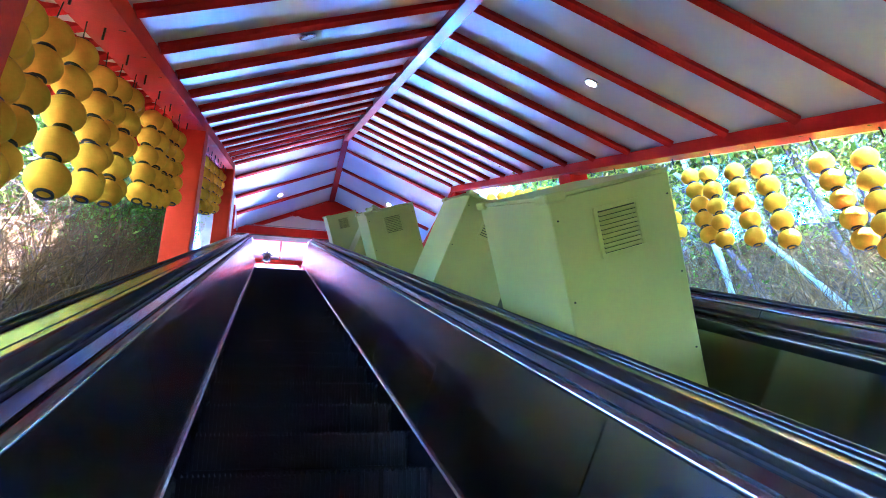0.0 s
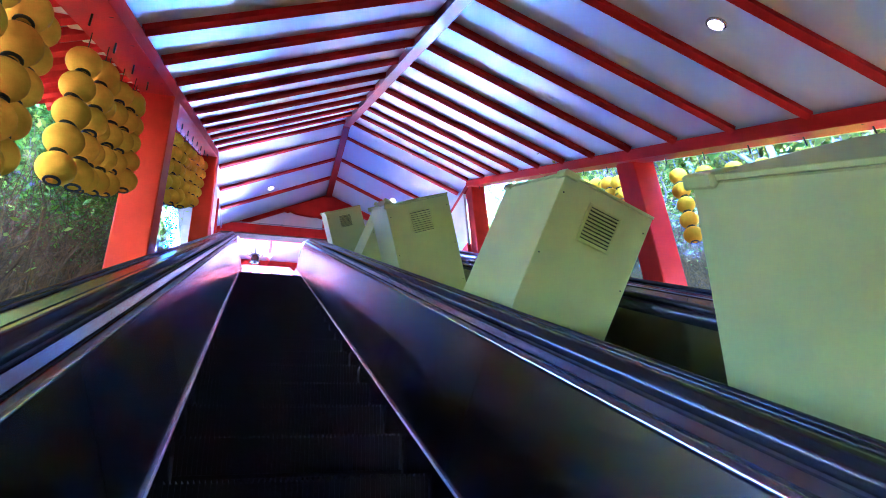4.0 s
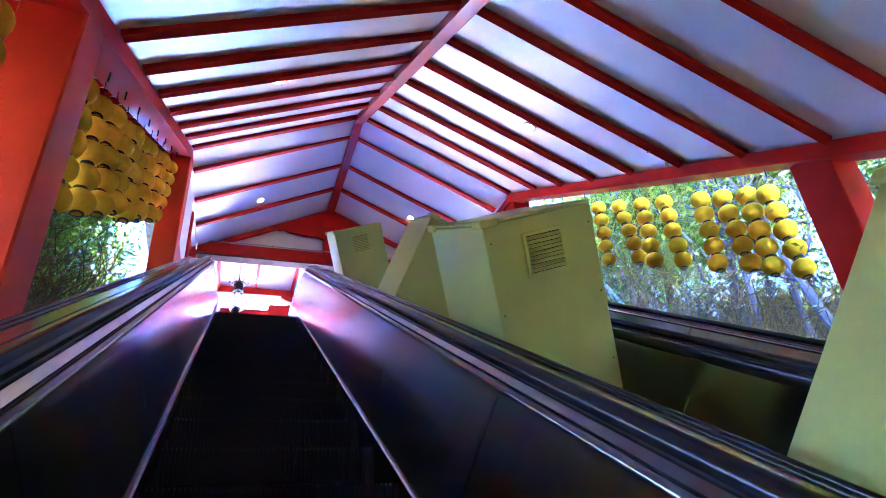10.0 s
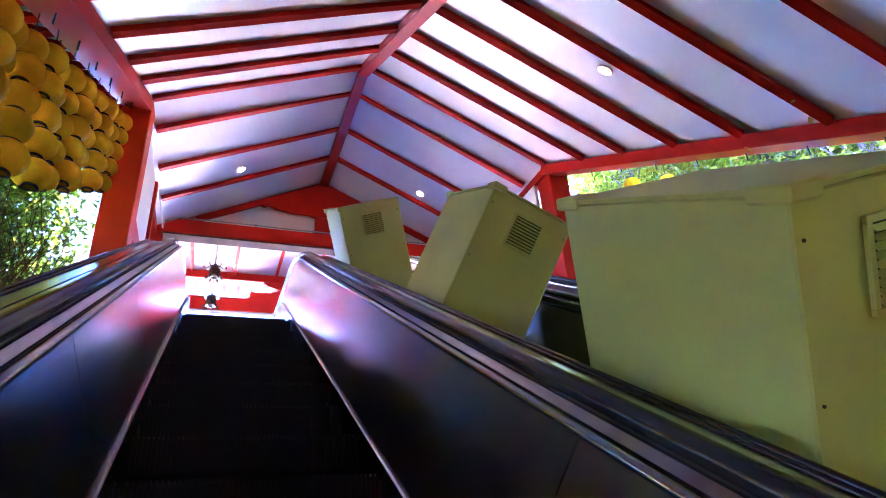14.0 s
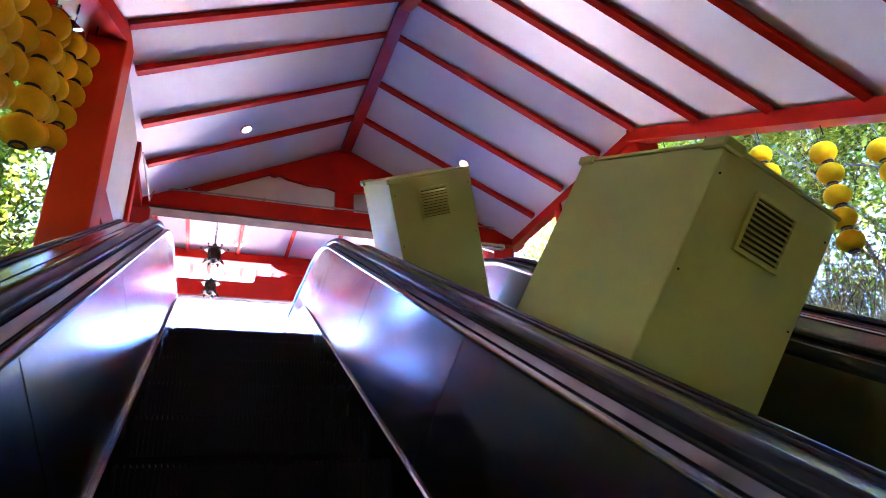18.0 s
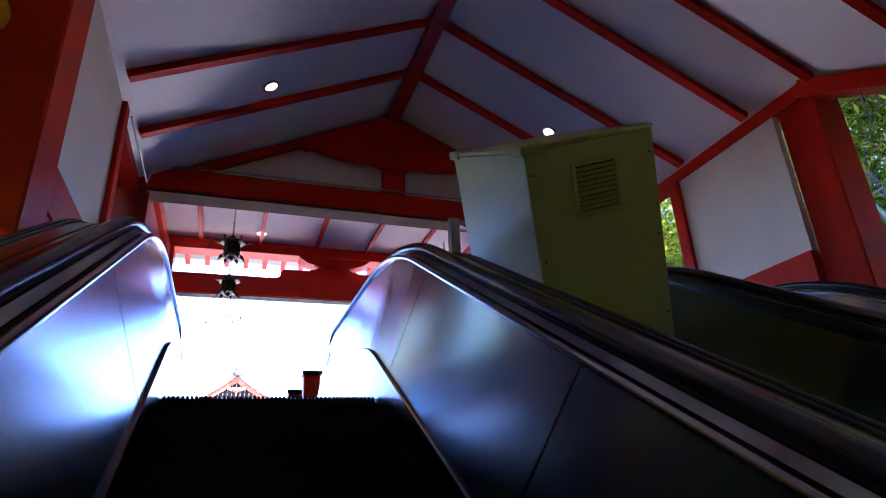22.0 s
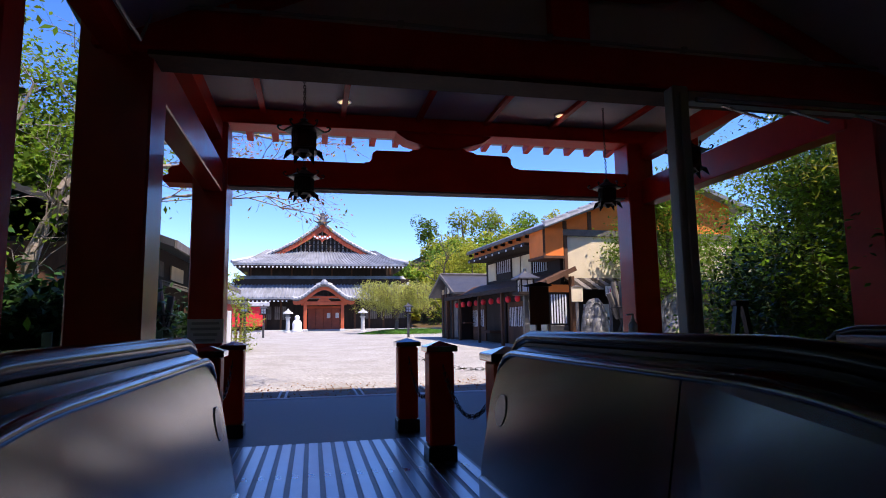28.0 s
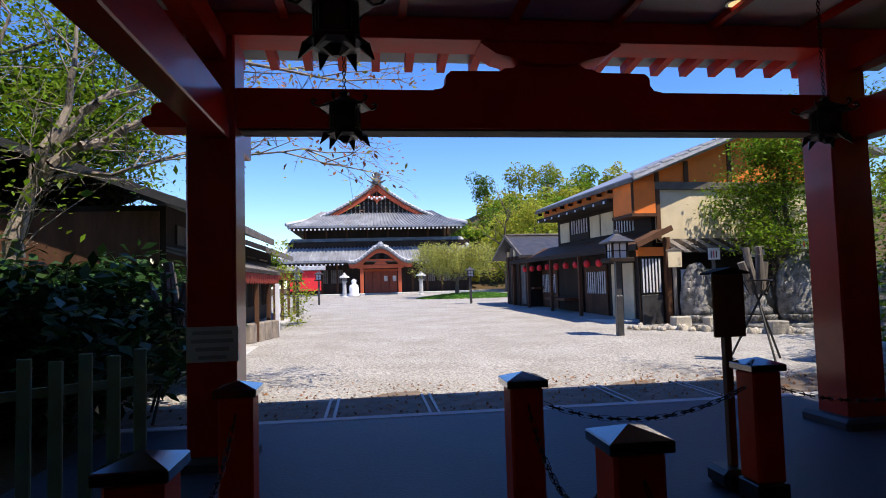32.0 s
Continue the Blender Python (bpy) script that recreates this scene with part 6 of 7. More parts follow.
stone0.matrix_basis = Matrix.Translation((7.0, 28.5, 7.62)) @ Matrix.Diagonal((0.12, 0.1, 0.07, 1))
for i in range(60):
    f = i / 59
    x, y = 6.2 + 4.2 * f + rng.uniform(-0.1, 0.1), 28.15 - 3.2 * f + rng.uniform(-0.18, 0.18)
    share(stone0, Matrix.Translation((x, y, ground_z(x, y) + 0.07)) @ Euler((rng.uniform(0, 3), rng.uniform(0, 3), rng.uniform(0, 6))).to_matrix().to_4x4() @ Matrix.Diagonal((rng.uniform(0.07, 0.14), rng.uniform(0.07, 0.12), rng.uniform(0.05, 0.08), 1)))


def sign_post(x, y, h, w, hh, mat, label):
    x, y = court(x, y)
    z0 = ground_z(x, y)
    t = thing("sign_board", label, "sign", (x, y, z0), group="small sign boards")
    part("post", bx(B(), -0.035, 0.035, -0.03, 0.03, 0, h), GREY_WOOD, t)
    part("board", bx(B(), -w / 2, w / 2, -0.055, -0.032, h - hh, h, 0.005), mat, t)
    bm = B(); prism(bm, [(-w / 2 - 0.03, h), (w / 2 + 0.03, h), (0, h + 0.07)], 1, -0.07, 0.01)
    part("cap", bm, GREY_WOOD, t)
    for i in range(0 if mat is PLASTER else 3):
        part("text_bar", bx(B(), -w * 0.3 + i * w * 0.22, -w * 0.22 + i * w * 0.22, -0.06, -0.0555, h - hh * 0.85, h - hh * 0.25), INK if i != 1 else RED_CLOTH, t)


sign_post(7.82, 29.0, 1.92, 0.36, 0.42, PLASTER, "plain wooden sign board on a post by the stones")
sign_post(9.05, 29.3, 1.97, 0.32, 0.30, SIGN, "small white sign board with dark marks on a post")
sign_post(9.78, 28.6, 1.98, 0.36, 0.28, SIGN, "small white sign board with dark marks on a post")
sign_post(10.58, 28.0, 2.12, 0.42, 0.26, SIGN, "small white sign board with dark marks on a post")

# three-legged stand with bundled wood
t = thing("tripod_stand", "black iron tripod stand holding pale split logs", "stand", (5.95, 22.97, 7.52))
t.scale = (1.28, 1.28, 1.28)
for a in (0, 120, 240):
    d = Vector((math.cos(radians(a + 20)), math.sin(radians(a + 20)), 0))
    bm = B(); rod(bm, d * 0.36, d * -0.14 + Vector((0, 0, 1.02)), 0.014, n=6)
    part("leg", bm, BLACK, t)
bm = B()
for k in range(10):
    a0, a1 = math.tau * k / 10, math.tau * (k + 1) / 10
    rod(bm, (0.16 * math.cos(a0), 0.16 * math.sin(a0), 0.98), (0.16 * math.cos(a1), 0.16 * math.sin(a1), 0.98), 0.012, n=5)
    part("basket_bar", rod(B(), (0.16 * math.cos(a0), 0.16 * math.sin(a0), 0.98), (0.08 * math.cos(a0), 0.08 * math.sin(a0), 0.80), 0.008, n=5), BLACK, t)
part("basket_ring", bm, BLACK, t)
for k in range(6):
    a = k * 1.1
    bm = B(); rod(bm, (0.06 * math.cos(a), 0.06 * math.sin(a), 0.82), (0.11 * math.cos(a) - 0.10 * (k % 2), 0.11 * math.sin(a), 1.20 + 0.09 * (k % 3)), 0.042, n=8)
    part("log", bm, GREY_WOOD, t)
# the same in the left shrubbery
t2 = copy_thing(t, Matrix.Translation((*court(-1.95, 21.5), 7.49)) @ Matrix.Scale(0.95, 4))

o = part("white_statue", lathe(B(), [(0.36, 0), (0.38, 0.15), (0.30, 0.3), (0.34, 0.55), (0.26, 0.8), (0.13, 0.88), (0.17, 1.0), (0.16, 1.12), (0.05, 1.2)], 14), STATUE, smooth=True)
o.location = (*court(-0.35, 56.3), 8.12)
tagged(o, "white seated statue before the temple", "statue")


def stone_lantern(x, y):
    x, y = court(x, y)
    t = thing("stone_lantern", "pale stone lantern with a mushroom cap before the temple", "stone lantern", (x, y, ground_z(x, y)), group="stone lanterns")
    part("pedestal", lathe(B(), [(0.26, 0), (0.24, 0.12), (0.13, 0.16), (0.12, 1.0), (0.22, 1.08)], 12), KERB, t)
    part("fire_box", bx(B(), -0.14, 0.14, -0.14, 0.14, 1.08, 1.32, 0.01), STONE, t)
    part("cap", lathe(B(), [(0.34, 1.32), (0.30, 1.40), (0.10, 1.52), (0.07, 1.62), (0.01, 1.66)], 12), KERB, t)


stone_lantern(-0.95, 55.2)
stone_lantern(4.05, 55.2)
t = thing("white_marker_post", "short white marker post by the court", "post", (-2.24, 29.75, 7.65))
part("shaft", bx(B(), -0.05, 0.05, -0.05, 0.05, 0, 1.32, 0.01), SHOJI, t)

# ---- plants ----
def branch(bm, p, way, length, r, rng, depth, tips, bend=0.25, sub=3, lift=0.15):
    """A limb that wanders, forks and ends in twigs."""
    steps = 4 if depth > 1 else 3
    d = Vector(way).normalized()
    q = Vector(p)
    for i in range(steps):
        d = (d + Vector((rng.gauss(0, bend), rng.gauss(0, bend), rng.gauss(lift * 0.5, bend * 0.6)))).normalized()
        e = q + d * length / steps
        ra, rb = r * (1 - 0.6 * i / steps), r * (1 - 0.6 * (i + 1) / steps)
        rod(bm, q, e, ra, rb, 6 if depth > 1 else 4, caps=False)
        q = e
        if depth > 0 and i >= 1:
            for _ in range(sub if i == steps - 1 else max(1, sub - 1)):
                w = (d + Vector((rng.gauss(0, 0.8), rng.gauss(0, 0.8), rng.gauss(lift, 0.5)))).normalized()
                branch(bm, q, w, length * rng.uniform(0.45, 0.7), rb * 0.7, rng, depth - 1, tips, bend, sub, lift)
        if depth <= 1:
            tips.append(q.copy())
    tips.append(q.copy())


def tree(x, y, height, spread, leaves, leaf_size, material, seed, label, trunk_r=0.14, clump=0.45, lean=(0, 0), depth=2, first_limb=0.35, droop=0.0, z=None, group="trees", sub=3, name="tree"):
    rng = random.Random(seed)
    nr = np.random.default_rng(seed)
    if y > 19:
        x, y = court(x, y)
    z0 = ground_z(x, y) if z is None else z
    t = thing(name, label, "tree", (x, y, z0), group=group)
    bm = B()
    tips = []
    d = Vector((lean[0], lean[1], 1)).normalized()
    p = Vector((0, 0, -0.15))
    n = 6
    for i in range(n):
        e = p + (d + Vector((rng.gauss(0, 0.07), rng.gauss(0, 0.07), 0))) * height * 0.75 / n
        f = (i + 1) / n
        rod(bm, p, e, trunk_r * (1 - 0.75 * i / n), trunk_r * (1 - 0.75 * f), 8, caps=False)
        p = e
        if f > first_limb:
            for _ in range(2):
                a = rng.uniform(0, math.tau)
                branch(bm, p, (math.cos(a), math.sin(a), rng.uniform(0.1, 0.7)), spread * rng.uniform(0.6, 1.05) * (1.15 - 0.5 * f), trunk_r * 0.45 * (1.2 - f * 0.6), rng, depth - 1, tips, sub=sub)
    branch(bm, p, d, height * 0.28, trunk_r * 0.3, rng, depth - 1, tips, sub=sub)
    part("trunk", bm, BARK, t)
    tp = np.array([tuple(v) for v in tips])
    w = nr.integers(0, len(tp), leaves)
    c = tp[w] + nr.normal(size=(leaves, 3)) * clump * np.array([1, 1, 0.7])
    c[:, 2] -= np.abs(nr.normal(size=leaves)) * droop
    leaf_cloud("crown", c, leaf_size, material, t, seed=seed, droop=droop)
    return t


def crown_tree(x, y, z, r, h, leaves, size, material, seed):
    """A woodland tree seen from afar: trunk and a lumpy crown of clumps."""
    rng = np.random.default_rng(seed)
    t = thing("woodland_tree", "leafy woodland tree on the hill behind the court", "tree", (x, y, z), group="woodland trees")
    bm = B()
    rod(bm, (0, 0, -0.5), (rng.normal() * 0.3, rng.normal() * 0.3, h * 0.7), 0.22, 0.08, 6)
    part("trunk", bm, BARK, t)
    k = 16
    cc = rng.normal(size=(k, 3))
    cc /= np.linalg.norm(cc, axis=1)[:, None]
    cc *= np.array([r, r, h * 0.36]) * rng.uniform(0.35, 0.95, (k, 1))
    cc[:, 2] += h * 0.62
    cr = rng.uniform(0.28, 0.5, k) * r
    w = rng.integers(0, k, leaves)
    d = rng.normal(size=(leaves, 3))
    d /= np.linalg.norm(d, axis=1)[:, None]
    c = cc[w] + d * cr[w][:, None] * rng.uniform(0.7, 1.05, (leaves, 1))
    leaf_cloud("crown", c, size, material, t, seed=seed, narrow=0.8)


def shrub(x, y, r, h, leaves, size, material, seed, label, name="shrub", z=None, narrow=0.5):
    """A leafy bush: stems and leaves, thin at its edge."""
    rng = random.Random(seed)
    nr = np.random.default_rng(seed)
    t = thing(name, label, "shrub", (x, y, ground_z(x, y) if z is None else z), group="shrubs")
    bm = B()
    tips = []
    for _ in range(9):
        a = rng.uniform(0, math.tau)
        branch(bm, (0.15 * math.cos(a), 0.15 * math.sin(a), 0), (math.cos(a) * r / h, math.sin(a) * r / h, 1), h * rng.uniform(0.7, 1.0), 0.022, rng, 1, tips, sub=2)
    part("stem", bm, BARK, t)
    tp = np.array([tuple(v) for v in tips])
    c = tp[nr.integers(0, len(tp), leaves)] + nr.normal(size=(leaves, 3)) * r * 0.22
    c = c[c[:, 2] > 0.02]
    leaf_cloud("foliage", c, size, material, t, seed=seed, narrow=narrow)


def thicket(x0, x1, y0, y1, count, height, seed, label, material):
    """Dry tangled brush: bare stems and arching twigs, too many to count."""
    rng = np.random.default_rng(seed)
    V, Fc = [], []
    for i in range(count):
        x, y = rng.uniform(x0, x1), rng.uniform(y0, y1)
        p = np.array([x, y, ground_z(x, y) - 0.05])
        d = np.array([rng.normal() * 0.5, rng.normal() * 0.5, 1.0])
        L = height * rng.uniform(0.35, 1.0)
        r = rng.uniform(0.004, 0.011)
        n = 4
        for k in range(n):
            d = d / np.linalg.norm(d) + rng.normal(size=3) * np.array([0.35, 0.35, 0.25]) - np.array([0, 0, 0.12 * k])
            d /= np.linalg.norm(d)
            q = p + d * L / n
            q[0] = min(q[0], -1.55) if x0 < 0 else max(q[0], 5.4)       # clear of the canopy
            side = np.cross(d, rng.normal(size=3))
            side /= np.linalg.norm(side) + 1e-9
            o = np.cross(d, side)
            ra, rb = r * (1 - 0.2 * k), r * (0.8 - 0.2 * k)
            b = len(V)
            for s in range(3):
                a = math.tau * s / 3
                V.append(p + (side * math.cos(a) + o * math.sin(a)) * ra)
            for s in range(3):
                a = math.tau * s / 3
                V.append(q + (side * math.cos(a) + o * math.sin(a)) * rb)
            for s in range(3):
                Fc.append((b + s, b + (s + 1) % 3, b + 3 + (s + 1) % 3, b + 3 + s))
            p = q
    ob = raw("brush_thicket", np.array(V), np.array(Fc), material)
    tagged(ob, label, "brush", kind="stuff")


thicket(-7.0, -1.75, -2.0, 13.5, 11500, 2.2, 11, "dry tangled brown brush on the hillside", TWIG)
thicket(5.6, 11.0, -1.0, 15.0, 5200, 3.2, 12, "dark olive stems and brush under the bamboo", STEM)


def bamboo(x, y, h, r, lean, seed):
    rng = random.Random(seed)
    t = thing("bamboo", "blue-green bamboo culm with pale joints and light leaves", "bamboo", (x, y, ground_z(x, y)), group="bamboo")
    bm = B()
    p = Vector((0, 0, -0.1))
    d = Vector((lean[0], lean[1], 1)).normalized()
    n = int(h / 0.38)
    tips, twigs = [], []
    path, radii = [], []
    for i in range(n):
        e = p + d * 0.38
        f = i / n
        ra = r * (1 - 0.6 * f)
        for q, k in ((p, 1.15), (p + d * 0.02, 1.0), (e - d * 0.02, 0.98)):
            path.append(q.copy())
            radii.append(ra * k)
        p = e
        d = (d + Vector((lean[0] * 0.03, lean[1] * 0.03, 0))).normalized()
        if f > 0.3:
            for _ in range(2):
                a = rng.uniform(0, math.tau)
                q = p + Vector((math.cos(a), math.sin(a), rng.uniform(-0.1, 0.5))) * rng.uniform(0.4, 0.9)
                twigs.append((p.copy(), q))
                tips += [p.lerp(q, 0.6), q]
    loops = [[bm.verts.new(c + Vector((math.cos(k * math.pi / 4), math.sin(k * math.pi / 4), 0)) * w) for k in range(8)] for c, w in zip(path, radii)]
    for l0, l1 in zip(loops, loops[1:]):
        for k in range(8):
            bm.faces.new((l0[k], l0[(k + 1) % 8], l1[(k + 1) % 8], l1[k]))
    culm = part("culm", bm, BAMBOO, t, smooth=True)
    bm = B()
    for p, q in twigs:
        rod(bm, p, q, 0.008, 0.003, 4, caps=False)
    tagged(part("side_twig", bm, BAMBOO, t), kind="stuff")
    nr = np.random.default_rng(seed)
    tp = np.array([tuple(v) for v in tips])
    c = tp[nr.integers(0, len(tp), 1500)] + nr.normal(size=(1500, 3)) * 0.25
    leaf_cloud("foliage", c, 0.15, LEAF_YELLOW, t, seed=seed, narrow=0.22, droop=0.4)


rng = random.Random(9)
for i in range(26):
    bamboo(rng.uniform(6.6, 10.5), rng.uniform(2.0, 19.0), rng.uniform(6, 9), rng.uniform(0.045, 0.066), (rng.uniform(-0.35, 0.1), rng.uniform(-0.15, 0.45)), 100 + i)

# trees along the incline
for i, (x, y, h) in enumerate(((7.8, 3.5, 6.5), (9.0, 7.5, 7.5), (8.0, 11.5, 7.0), (9.6, 15.0, 7.5), (12.0, 5.5, 9.0), (12.5, 10.0, 9.0), (13.5, 1.0, 9), (11.5, 17.5, 8.5), (14.5, 14, 10))):
    tree(x, y, h, h * 0.36, 5200, 0.13, LEAF if i % 2 else LEAF_LIGHT, 20 + i, "leafy hillside tree above the lantern strings", trunk_r=0.10, clump=0.42)
for i, (x, y, h) in enumerate(((-4.2, 3.0, 6.5), (-5.8, 7.0, 7.5), (-4.4, 10.5, 7.0), (-5.4, 13.6, 7.0), (-8.0, 5.0, 9.0), (-8.5, 10.5, 9.5), (-7.0, 0.0, 8.0), (-4.2, 16.8, 5.0), (-9.5, 15.5, 9))):
    tree(x, y, h, h * 0.36, 5200, 0.12, LEAF if i % 3 else LEAF_LIGHT, 40 + i, "leafy hillside tree beside the escalator", trunk_r=0.10, clump=0.42)

# slender dark-stemmed trees close behind the lanterns
rng = random.Random(15)
for i in range(15):
    tree(rng.uniform(6.3, 8.8), 3.0 + i * 0.95 + rng.uniform(-0.3, 0.3), rng.uniform(5.0, 7.0), 1.5, 1300, 0.09, LEAF if i % 2 else LEAF_YELLOW, 400 + i, "slender dark-stemmed tree on the bank behind the lanterns",
         trunk_r=rng.uniform(0.05, 0.08), clump=0.4, lean=(rng.uniform(-0.3, 0.15), rng.uniform(-0.15, 0.4)), first_limb=0.45)
for i in range(13):
    tree(rng.uniform(-4.6, -2.7), 2.0 + i * 1.0 + rng.uniform(-0.3, 0.3), rng.uniform(3.2, 4.6), 1.3, 1000, 0.075, LEAF if i % 2 else LEAF_LIGHT, 430 + i, "slender dark-stemmed bush on the bank beside the escalator",
         trunk_r=rng.uniform(0.035, 0.055), clump=0.32, lean=(rng.uniform(-0.3, 0.1), rng.uniform(-0.3, 0.3)), first_limb=0.2)


def undergrowth(x0, x1, y0, y1, low, high, leaves, size, material, seed, label):
    """Leafy undergrowth in drifts on the hillside, denser near the ground and broken by gaps."""
    rng = np.random.default_rng(seed)
    k = 260
    cx, cy = rng.uniform(x0, x1, k), rng.uniform(y0, y1, k)
    cz = low + (high - low) * rng.beta(1.1, 1.6, k)
    w = rng.integers(0, k, leaves)
    p = np.stack([cx[w], cy[w], cz[w]], 1) + rng.normal(size=(leaves, 3)) * np.array([0.55, 0.55, 0.4])
    p[:, 2] += np.array([ground_z(a, b) for a, b in p[:, :2]])
    p = p[(p[:, 0] < -2.0) | (p[:, 0] > 5.5) | (low > 6)]            # clear of the canopy and its lanterns
    ob = leaf_cloud("undergrowth", p, size, material, seed=seed)
    tagged(ob, label, "undergrowth", kind="stuff")


undergrowth(7.0, 16, -4, 7.5, 0.2, 7.5, 42000, 0.09, LEAF, 301, "green leafy undergrowth on the hillside")
undergrowth(6.8, 17, 7.0, 18, 0.2, 7.5, 44000, 0.095, LEAF, 312, "dark green leafy undergrowth on the hillside")
undergrowth(6.6, 14, -4, 8, 0.3, 7.0, 44000, 0.085, LEAF_YELLOW, 302, "light green bamboo and leaf undergrowth on the hillside")
undergrowth(-14, -3.0, -4, 17, 1.2, 8.5, 40000, 0.09, LEAF, 303, "green leafy undergrowth beside the escalator")
# Two leaf masses out of view, added to darken the cabinets' downhill faces.
undergrowth(5.8, 14, -16, 1.0, 0.3, 8.0, 26000, 0.24, LEAF_WOOD, 324, "unseen dark leaves beside the escalator foot, added to block light")
undergrowth(-13, -2.7, -16, -1.0, 0.3, 8.0, 26000, 0.24, LEAF_WOOD, 325, "unseen dark leaves beside the escalator foot, added to block light")
undergrowth(-12, -2.8, -4, 17, 2.2, 8.0, 26000, 0.09, LEAF_YELLOW, 304, "light green undergrowth beside the escalator")

# Leaves above the sight line, added to shade the left bank.
undergrowth(-5.5, -1.9, -8, 14, 4.8, 7.0, 7500, 0.34, LEAF, 313, "unseen leaf canopy above the eave, added for shade")
# Boughs added, mostly hidden by the roof, to darken the bank below.
undergrowth(-10.0, -2.4, 4, 14, 3.2, 6.2, 17000, 0.15, LEAF_WOOD, 316, "dark leafy boughs added to shade the brush beside the escalator")
undergrowth(-9.0, -2.6, 8.5, 15, 0.6, 5.0, 30000, 0.10, LEAF, 317, "dark green leafy shrubs beside the upper escalator")
undergrowth(-4.0, -2.4, 9.2, 15.4, 0.3, 4.4, 20000, 0.085, LEAF_WOOD, 318, "leafy shrubs close beside the upper escalator canopy")
# Overhead leaves added to hold sun and sky off the right bank.
undergrowth(6.2, 12.0, 4, 12, 3.6, 6.8, 27000, 0.2, LEAF_WOOD, 319, "dark leafy boughs added to shade the bamboo bank")
# Both bough layers are hidden by the roof and added to shade the banks.
undergrowth(-7.0, 0.5, 6, 15, 7.2, 9.6, 13000, 0.34, LEAF_WOOD, 320, "unseen leafy boughs above the canopy roof, added for shade")
undergrowth(5.0, 12.0, 4, 12, 7.4, 9.8, 17000, 0.34, LEAF_WOOD, 321, "unseen leafy boughs above the canopy roof, added for shade")
undergrowth(-3.6, -2.2, 13.4, 16.3, 0.8, 6.2, 15000, 0.12, LEAF, 322, "leafy shrubs beside the gate post")
# High leaf layer added to weaken the light from the right.
undergrowth(9.5, 15.0, 2, 20, 4.6, 9.0, 34000, 0.2, LEAF_WOOD, 323, "high green leaves behind the bamboo, added to cut side light")
# Leaves above the sight line, added to keep sun off the lantern strings.
undergrowth(5.2, 7.6, -8, 15, 5.0, 7.5, 8500, 0.30, LEAF, 314, "unseen leaf canopy above the eave, added for shade")
undergrowth(13, 32, -10, 22, 0.0, 10.0, 22000, 0.34, LEAF, 307, "sunlit light green woodland on the hillside")
undergrowth(-34, -13, -10, 24, 0.0, 11.0, 19000, 0.34, LEAF, 308, "green woodland on the hillside")
undergrowth(-13, -3.4, -4, 18, 0.0, 4.5, 26000, 0.085, LEAF, 309, "green leafy undergrowth beside the escalator")

undergrowth(-15, -4.0, 14.5, 20.5, 1.5, 8.5, 42000, 0.15, LEAF_WOOD, 310, "dense leafy trees beside the gate")
undergrowth(-11, -3.8, 14, 20, 2.0, 7.5, 9000, 0.13, LEAF, 311, "sunlit green leaves beside the gate")

undergrowth(9.0, 13, 13, 19, 2.4, 8.0, 15000, 0.13, LEAF, 315, "dense leafy trees beside the gate")
